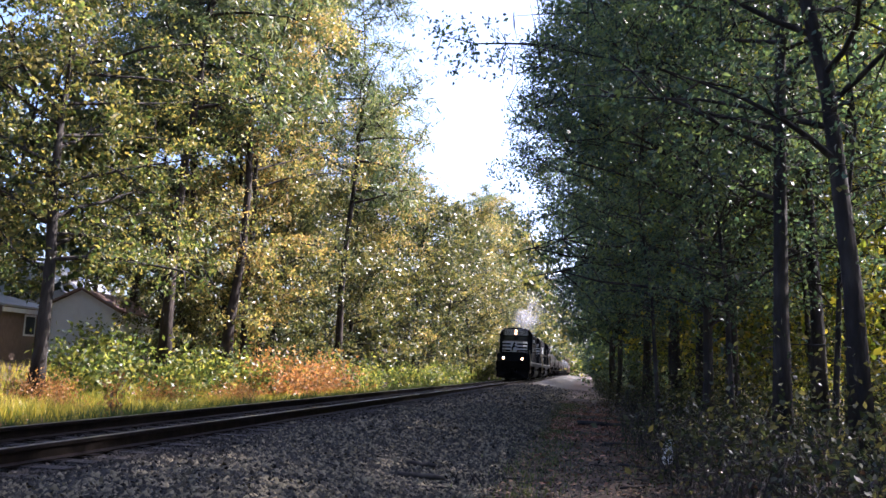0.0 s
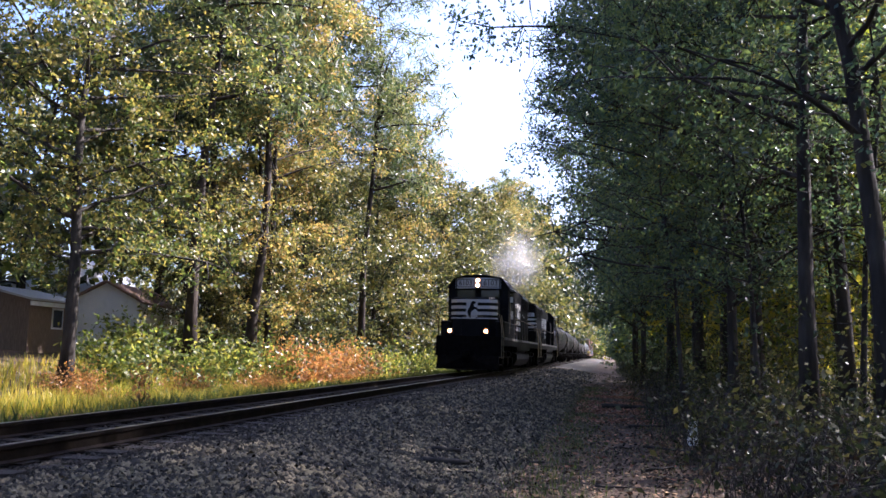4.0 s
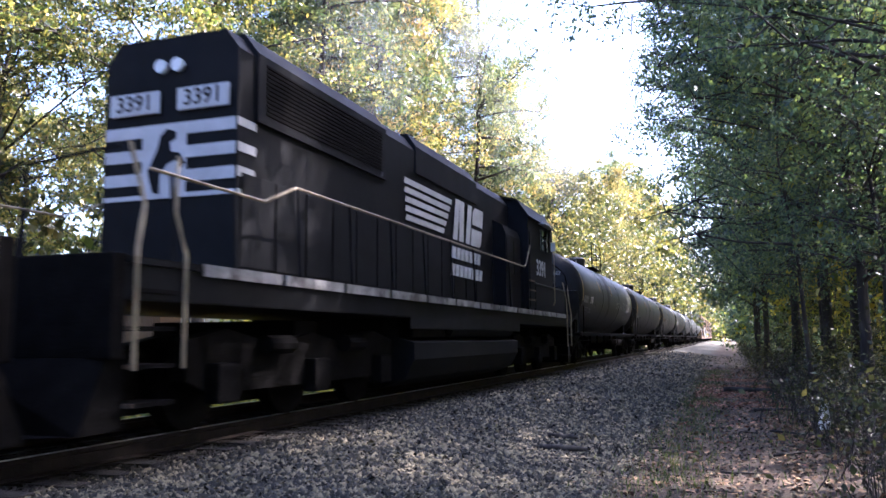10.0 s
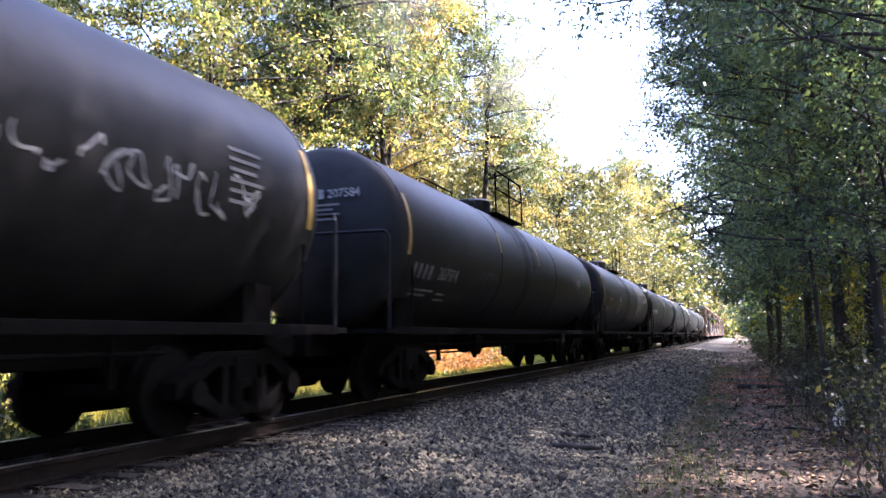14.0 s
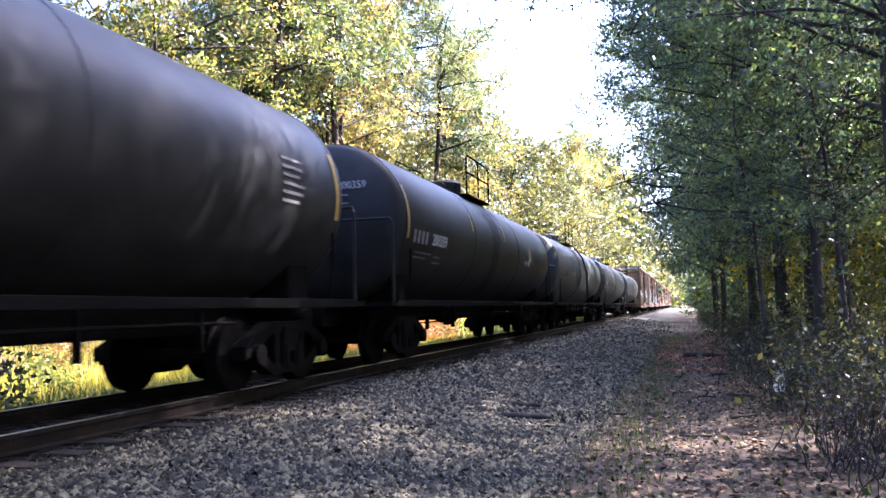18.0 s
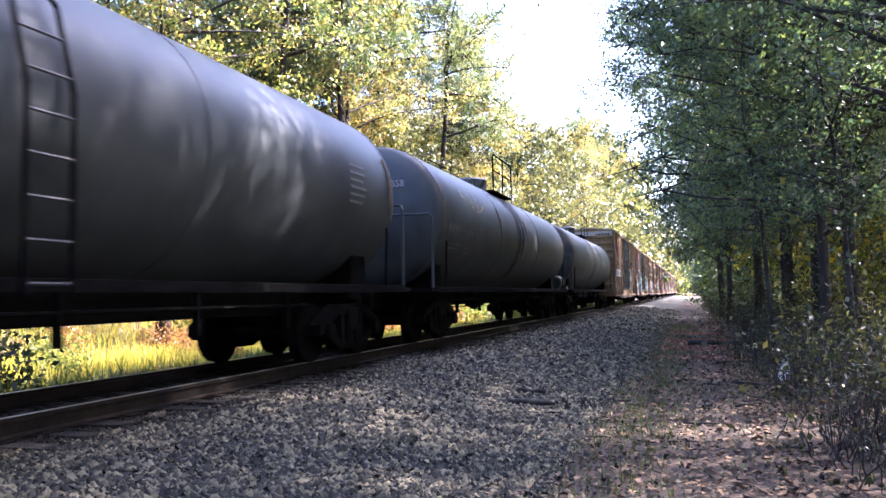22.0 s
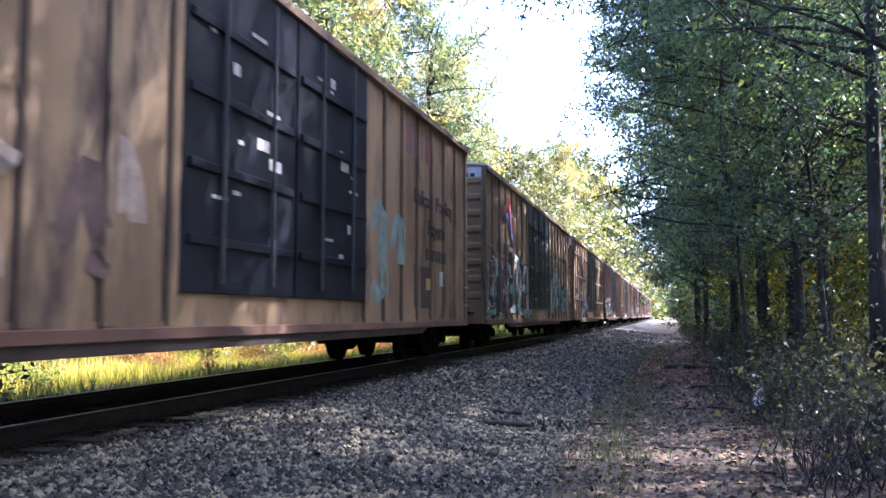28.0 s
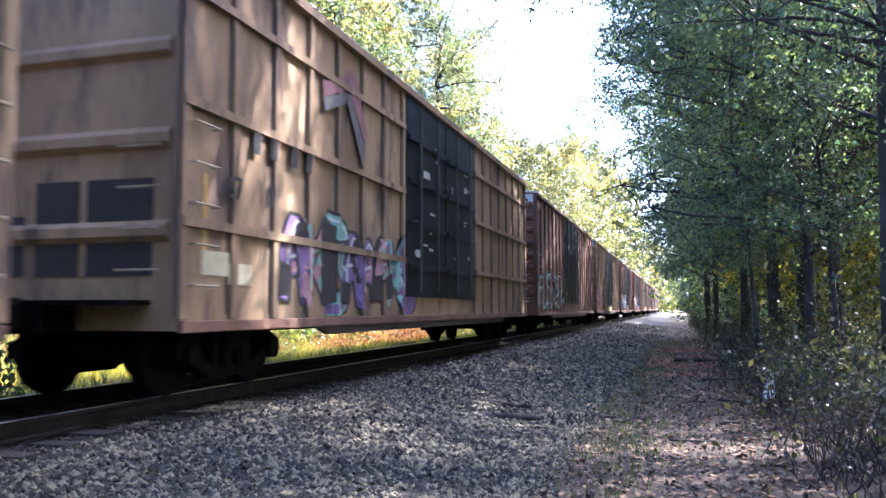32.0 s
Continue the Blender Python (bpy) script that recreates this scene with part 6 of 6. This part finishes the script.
        for k in range(4):
            part("end_rung", tubed([(0.85, e + q * 0.12, 1.35 + 0.42 * k), (1.35, e + q * 0.12, 1.35 + 0.42 * k)], 0.014, 5), M["grabiron"], car)
        ya, yb = sorted((e - q * 0.1, e + q * 0.5))
        part("end_platform", boxed(-1.2, 1.2, ya, yb, 1.0, 1.05), M["under"], car)
        if not posts:
            # recesses are only flat dark plates, their shade given by the colour
            for xa, xb in ((-1.2, -0.4), (-0.25, 0.3), (0.4, 1.2)):
                ya, yb = sorted((e + q * 0.002, e + q * 0.012))
                part("end_recess", boxed(xa, xb, ya, yb, 1.3, 1.95 if xa < -1 else 2.3), M["ink"], car, "flat dark plate for the shade in an end recess")
    part("center_sill", boxed(-0.3, 0.3, 0.4, length - 0.4, 0.72, 1.05), M["under"], car)
    part("brake_pipe", tubed([(0.9, 3.6, 0.82), (0.9, length - 3.6, 0.82)], 0.025, 6), M["under"], car)
    part("brake_rod", tubed([(0.4, 3.6, 0.66), (0.4, length * 0.45, 0.66)], 0.02, 6), M["under"], car)
    part("brake_reservoir", tubed([(0.7, length * 0.4, 0.78), (0.7, length * 0.4 + 0.8, 0.78)], 0.2, 12), M["under"], car)
    part("cross_bearer", boxed(-1.45, 1.45, length / 2 - 2.6, length / 2 - 2.4, 0.75, 0.9), M["under"], car)
    part("cross_bearer", boxed(-1.45, 1.45, length / 2 + 2.4, length / 2 + 2.6, 0.75, 0.9), M["under"], car)
    freight_truck(car, 2.6)
    freight_truck(car, length - 2.6)
    coupler(car, 0.0, 1)
    coupler(car, length, -1)
    return car


def smoke_mat():
    """Thin grey exhaust: dense at the middle of a puff, torn towards its rim."""
    m = bpy.data.materials.new("exhaust_smoke")
    m.use_nodes = True
    nt = m.node_tree
    N, L = nt.nodes, nt.links
    N.remove(N["Principled BSDF"])
    co = N.new("ShaderNodeTexCoord")
    mp = N.new("ShaderNodeMapping")
    mp.inputs["Scale"].default_value = (0.40, 0.40, 0.40)
    gr = N.new("ShaderNodeTexGradient")
    gr.gradient_type = "SPHERICAL"
    nz = N.new("ShaderNodeTexNoise")
    nz.inputs["Scale"].default_value, nz.inputs["Detail"].default_value = 0.45, 3
    oi = N.new("ShaderNodeObjectInfo")
    nz.noise_dimensions = "4D"
    sc = N.new("ShaderNodeMath")
    sc.operation, sc.inputs[1].default_value = "MULTIPLY", 40.0
    L.new(oi.outputs["Random"], sc.inputs[0])
    L.new(sc.outputs[0], nz.inputs["W"])
    mr = N.new("ShaderNodeMapRange")
    mr.inputs["From Min"].default_value, mr.inputs["From Max"].default_value = 0.3, 0.75
    mu = N.new("ShaderNodeMath")
    mu.operation = "MULTIPLY"
    mu2 = N.new("ShaderNodeMath")
    mu2.operation, mu2.inputs[1].default_value = "MULTIPLY", 0.5
    L.new(co.outputs["Object"], mp.inputs[0])
    wob = N.new("ShaderNodeTexNoise")
    wob.noise_dimensions = "4D"
    wob.inputs["Scale"].default_value, wob.inputs["Detail"].default_value = 0.6, 4
    L.new(co.outputs["Object"], wob.inputs["Vector"])
    L.new(sc.outputs[0], wob.inputs["W"])
    va, vb = N.new("ShaderNodeVectorMath"), N.new("ShaderNodeVectorMath")
    va.operation, vb.operation = "MULTIPLY_ADD", "ADD"
    va.inputs[1].default_value, va.inputs[2].default_value = (1.0, 1.0, 1.0), (-0.5, -0.5, -0.5)
    L.new(wob.outputs["Color"], va.inputs[0])
    L.new(va.outputs[0], vb.inputs[0])
    L.new(mp.outputs[0], vb.inputs[1])
    L.new(vb.outputs[0], gr.inputs[0])
    L.new(co.outputs["Object"], nz.inputs["Vector"])
    L.new(nz.outputs["Fac"], mr.inputs["Value"])
    L.new(mr.outputs[0], mu.inputs[0])
    pw = N.new("ShaderNodeMath")
    pw.operation, pw.inputs[1].default_value = "POWER", 1.8
    L.new(gr.outputs["Fac"], pw.inputs[0])
    L.new(pw.outputs[0], mu.inputs[1])
    L.new(mu.outputs[0], mu2.inputs[0])
    df, tl, tp = N.new("ShaderNodeBsdfDiffuse"), N.new("ShaderNodeBsdfTranslucent"), N.new("ShaderNodeBsdfTransparent")
    df.inputs["Color"].default_value = tl.inputs["Color"].default_value = (0.6, 0.6, 0.62, 1)
    half, mix = N.new("ShaderNodeMixShader"), N.new("ShaderNodeMixShader")
    half.inputs[0].default_value = 0.5
    L.new(df.outputs[0], half.inputs[1])
    L.new(tl.outputs[0], half.inputs[2])
    L.new(mu2.outputs[0], mix.inputs[0])
    L.new(tp.outputs[0], mix.inputs[1])
    L.new(half.outputs[0], mix.inputs[2])
    L.new(mix.outputs[0], N["Material Output"].inputs["Surface"])
    return m


PUFFS = []


def build_smoke():
    """Exhaust puffs: crossed soft wisps, each puff a rigid thing that the train leaves behind."""
    sm = smoke_mat()
    rng = random.Random(9)
    puff = None
    for k in range(6):
        e = thing("smoke_puff", pose(0, 0, 0), "thin grey puff of diesel exhaust drifting over the train", "smoke", "exhaust smoke")
        bm = bmesh.new()
        bmesh.ops.create_grid(bm, x_segments=10, y_segments=10, size=3.8)
        for v in bm.verts:
            v.co.z = 0.035 * (v.co.x ** 2 + v.co.y ** 2) + 0.2 * math.sin(1.3 * v.co.x + k)
        w = part("wisp", bm, sm, e, smooth=True)
        w.matrix_basis = pose(0, 0, 0, 90 + rng.uniform(-12, 12), 0, 25 + rng.uniform(-15, 15))
        w.visible_shadow = False
        PUFFS.append(e)


CARS = []          # thing, its place along the train, turned or not


def build_train():
    black = M["tank_black"]
    grey = M["tank_grey"]
    CARS.append((locomotive("6103", pose(0, 0, 0), True, "black diesel locomotive with white nose bars and lit headlights"), -17.0, False))
    CARS.append((locomotive("3391", pose(0, 0, 0), False, "black diesel locomotive running long hood first, lamps unlit"), 4.7, True))
    for u0, u1, sh, lab, num in ((27.0, 45.2, black, "black glossy tank car with scrawled chalk writing", "3067"), (45.2, 64.5, black, "black tank car with yellow reflective strips", "207584"),
                                 (64.5, 82.6, black, "dusty black tank car with faded marks", "682529"), (82.6, 100.9, black, "black tank car with white stencilled digits", "200359"),
                                 (100.9, 119.7, grey, "dark grey tank car with a plain shell", "3254"), (119.7, 138.6, grey, "dark grey tank car with a curved end rail", "1358"),
                                 (138.6, 157.6, grey, "weathered grey tank car ahead of the boxcars", "11224")):
        chalk = {"3067": ((10.6, 15.6, -0.3, 0.06, 17, "stencil_light"),), "682529": ((5.6, 6.6, -0.5, 0.1, 2, "mark"),), "200359": ((12.3, 15.6, -0.28, -0.02, 13, "stencil_dim"), (8.4, 11.6, -0.45, -0.1, 7, "chalk")),
                 "3254": ((3.0, 6.0, -0.2, 0.3, 6, "chalk"),), "1358": ((3.2, 5.0, 0.2, 0.5, 4, "yellow"),), "11224": ((9.8, 11.4, 0.1, 0.5, 3, "chalk"),), "207584": ((5, 7, -0.4, -0.2, 3, "chalk"),)}[num]
        CARS.append((tank_car(pose(0, 0, 0), u1 - u0, sh, lab, num, int(u0), chalk, {"3067": -0.9, "3254": -1.2}.get(num, -0.3), 1.45 if num == "3254" else None), u0, False))
    u = 157.7
    boxes = []
    looks = ("tan boxcar with dark blue plug doors and red-blue emblem bars", "tan boxcar covered in teal and white graffiti", "tan boxcar with girder-framed sides and purple graffiti", "rusty brown boxcar with dark plug doors")
    for k in range(11):
        boxes.append(boxcar(pose(0, 0, 0), looks[min(k, 3)], M["box_tan"] if k < 3 or k % 3 == 1 else M["box_brown"], "", k, posts=(k != 2)))
        CARS.append((boxes[-1], u, False))
        u += 20.95
    dress_boxcars(boxes)


def dress_boxcars(cars):
    """Lettering, emblems and graffiti on the flanks that face the camera."""
    x = 1.504

    def emblem(car, y, faded=False):
        for name, poly, tone in (("red", [(-0.85, 0.42), (-0.02, 0.72), (-0.02, 0.5), (-0.85, 0.2)], "sign_red"), ("blue", [(-0.85, 0.18), (-0.02, 0.48), (-0.02, 0.3), (-0.8, 0.0)], "sign_blue"),
                                 ("red", [(0.02, 0.85), (0.32, 0.85), (0.8, 0.0), (0.72, -0.2), (0.02, 0.6)], "sign_red"), ("blue", [(0.02, 0.56), (0.2, 0.36), (0.72, -0.24), (0.66, -0.6), (0.02, 0.3)], "sign_blue")):
            plates(car, "emblem", [poly], on_side(x + 0.052, y, 3.75), M[("sign_maroon" if name == "red" else "chalk") if faded else tone], 0.004, name + " slanted emblem bar")

    def marks(car, digits, squares):
        for k in range(4):
            plates(car, "owner_bar", [sloped(-0.12, -0.17, 0.06, 0.17, 0.05)], on_side(x + 0.052, 2.35 + 0.42 * k + 0.12 * (k > 1), 2.95), M["ink"], 0.004)
        for k, text in enumerate(digits):
            y = 1.85 + 0.8 * k
            if squares:
                plates(car, "number_patch", [(-0.34, -0.24, 0.34, 0.24)], on_side(x + 0.051, y, 2.3), M["mark"], 0.003, "white patch behind digits")
            lettering(car, "car_number", text, 0.36, on_side(x + 0.056, y, 2.3), M["ink"])
        plates(car, "placard", [(-0.3, -0.13, 0.3, 0.13)], on_side(x, 1.6, 1.45), M["sign_cream"], 0.006, "cream warning placard")
        plates(car, "strip", [(-0.04, -0.45, 0.04, 0.45)], on_side(x, 1.35, 1.95), M["yellow"], 0.004)

    def slogan(car, rows):
        for text, y, z in rows:
            lettering(car, "slogan", text, 0.43 if text[1].islower() else 0.26, on_side(x + 0.052, y, z), M["ink" if text[1].islower() else "sill_brown"])
        for k in range(7):
            plates(car, "web_bar", [(-0.075, -0.12, 0.075, 0.12)], on_side(x + 0.052, 16.3 + 0.22 * k, 2.2), M["ink"], 0.004)
        for k in range(3):
            plates(car, "maker_bar", [(-0.25, -0.3, 0.25, 0.3)], on_side(x, 15.2 + 0.7 * k, 4.4), M["sign_maroon"], 0.004)
        plates(car, "placard", [(-0.2, -0.16, 0.2, 0.16)], on_side(x, 17.6, 1.75), M["white"], 0.004)
        plates(car, "placard", [(-0.2, -0.12, 0.2, 0.12)], on_side(x, 16.6, 1.6), M["yellow"], 0.004)
    b1, b2, b3 = cars[:3]
    emblem(b1, 3.1)
    marks(b1, ("6", "70", "15", "6"), True)
    slogan(b1, (("Railcar", 16.0, 3.3), ("Pooling", 17.6, 3.3), ("Experts", 17.0, 2.75)))
    rng = random.Random(3)
    for line in scrawl(rng, 1.2, 7.4, 1.2, 2.7, 9):
        strokes(b1, "paint_smear", [fine(line)], rng.uniform(0.1, 0.28), lambda a, b, lift: (x + lift + (0.05 if any(-0.08 < a - p < 0.12 for p in POSTS) else 0.0), a, max(1.2, b)), M[rng.choice(("faded_white", "faded_white", "spray_brown"))], 0.003, "faded smear of old paint")
    for line in ([(13.3, 2.4), (13.5, 2.9), (13.8, 2.7), (13.7, 1.9), (13.9, 1.5), (13.6, 1.25), (13.3, 1.5)], [(14.3, 2.2), (14.5, 2.75), (14.8, 2.6), (14.7, 1.9)]):
        strokes(b1, "graffiti_loop", [fine(line)], 0.27, lambda a, b, lift: (x + lift + (0.05 if any(-0.08 < a - p < 0.12 for p in POSTS) else 0.0), a, b), M["spray_sage"], 0.004, "pale green sprayed loop")
    plates(b1, "dark_patch", [(-0.7, -0.5, 0.5, 0.35)], on_side(x, 16.3, 1.6), M["sill_brown"], 0.003, "dark worn patch")
    emblem(b2, 4.0)
    marks(b2, ("6", "70", "57"), False)
    graffiti(b2, x, 0.95, 4.6, 0.95, 2.7, 5, ("spray_teal", "spray_brown", "spray_teal", "spray_pink"), 5, 0.36, "spray_brown")
    graffiti(b2, x, 4.4, 8.6, 0.95, 3.0, 7, ("spray_white", "spray_grey", "spray_teal", "spray_grey"), 15, 0.28)
    slogan(b2, (("RAILCAR", 14.6, 3.5), ("POOLING", 16.3, 3.5), ("EXPERTS", 18.0, 3.5)))
    graffiti(b2, x, 13.4, 19.1, 1.15, 2.3, 9, ("spray_slate", "spray_sage", "spray_blue", "spray_slate"), 6, 0.42, "spray_slate")
    graffiti(b2, x, 13.3, 15.6, 2.4, 2.95, 4, ("spray_blue", "spray_slate"), 16, 0.26)
    emblem(b3, 5.0, True)
    marks(b3, ("67", "0"), False)
    graffiti(b3, x, 3.1, 8.2, 1.0, 2.2, 8, ("spray_purple", "spray_pink", "spray_teal", "spray_purple"), 7, 0.34)
    plates(b3, "placard", [(-0.25, -0.12, 0.25, 0.12)], on_side(x + 0.02, 2.05, 1.35), M["sign_cream"], 0.006)
    for k, car in enumerate(cars[3:7]):
        graffiti(car, x, 1.3, 7.4, 1.05, 2.3, 7, (("spray_teal", "spray_brown"), ("spray_red", "spray_brown"), ("spray_blue", "spray_slate"), ("spray_grey", "spray_brown"))[k], 20 + k, 0.26, "spray_brown")


def motions():
    for ob, u, turned in CARS:
        rows = []
        for t in (0.0, 8.0, 16.0, 24.0, 32.0):
            y = u - SPEED * (t - 10.0)
            rows.append((t, pose(TRACK, y + (22.0 if turned else 0.0), RAIL, 0, 0, 180 if turned else 0)))
        walk(ob, rows)
    for k, puff in enumerate(PUFFS):
        h = 0.9 * math.sin(2.4 * k)
        rows = []
        for t, lag, rise, drift in ((0.0, 0.9, 0.45, 0.0), (3.5, 2.0, 0.7, 0.1), (6.0, 3.4, 0.85, 0.2), (8.0, 5.2, 0.95, 0.3), (10.0, 7.0, 1.05, 0.5), (14.0, 12.0, 1.5, 1.2), (20.0, 20.0, 2.4, 2.6), (32.0, 34.0, 3.6, 5.0)):
            y = -17.0 + 13.8 - SPEED * (t - 10.0) + lag * (k + 0.6)
            z = RAIL + 5.6 + rise * (1.0 + 0.55 * k) + h
            rows.append((t, pose(TRACK + 0.4 * h - 0.4 * drift * k * 0.3, y, z, 5 * math.sin(k + 0.2 * t), 0.8 * t + 30 * k, 10 * math.sin(k) + 0.5 * t)))
        walk(puff, rows)


build_ground()
build_track()
houses()
left_side()
right_side()
forest_floor()
build_train()
build_smoke()
scatter_stones()
motions()
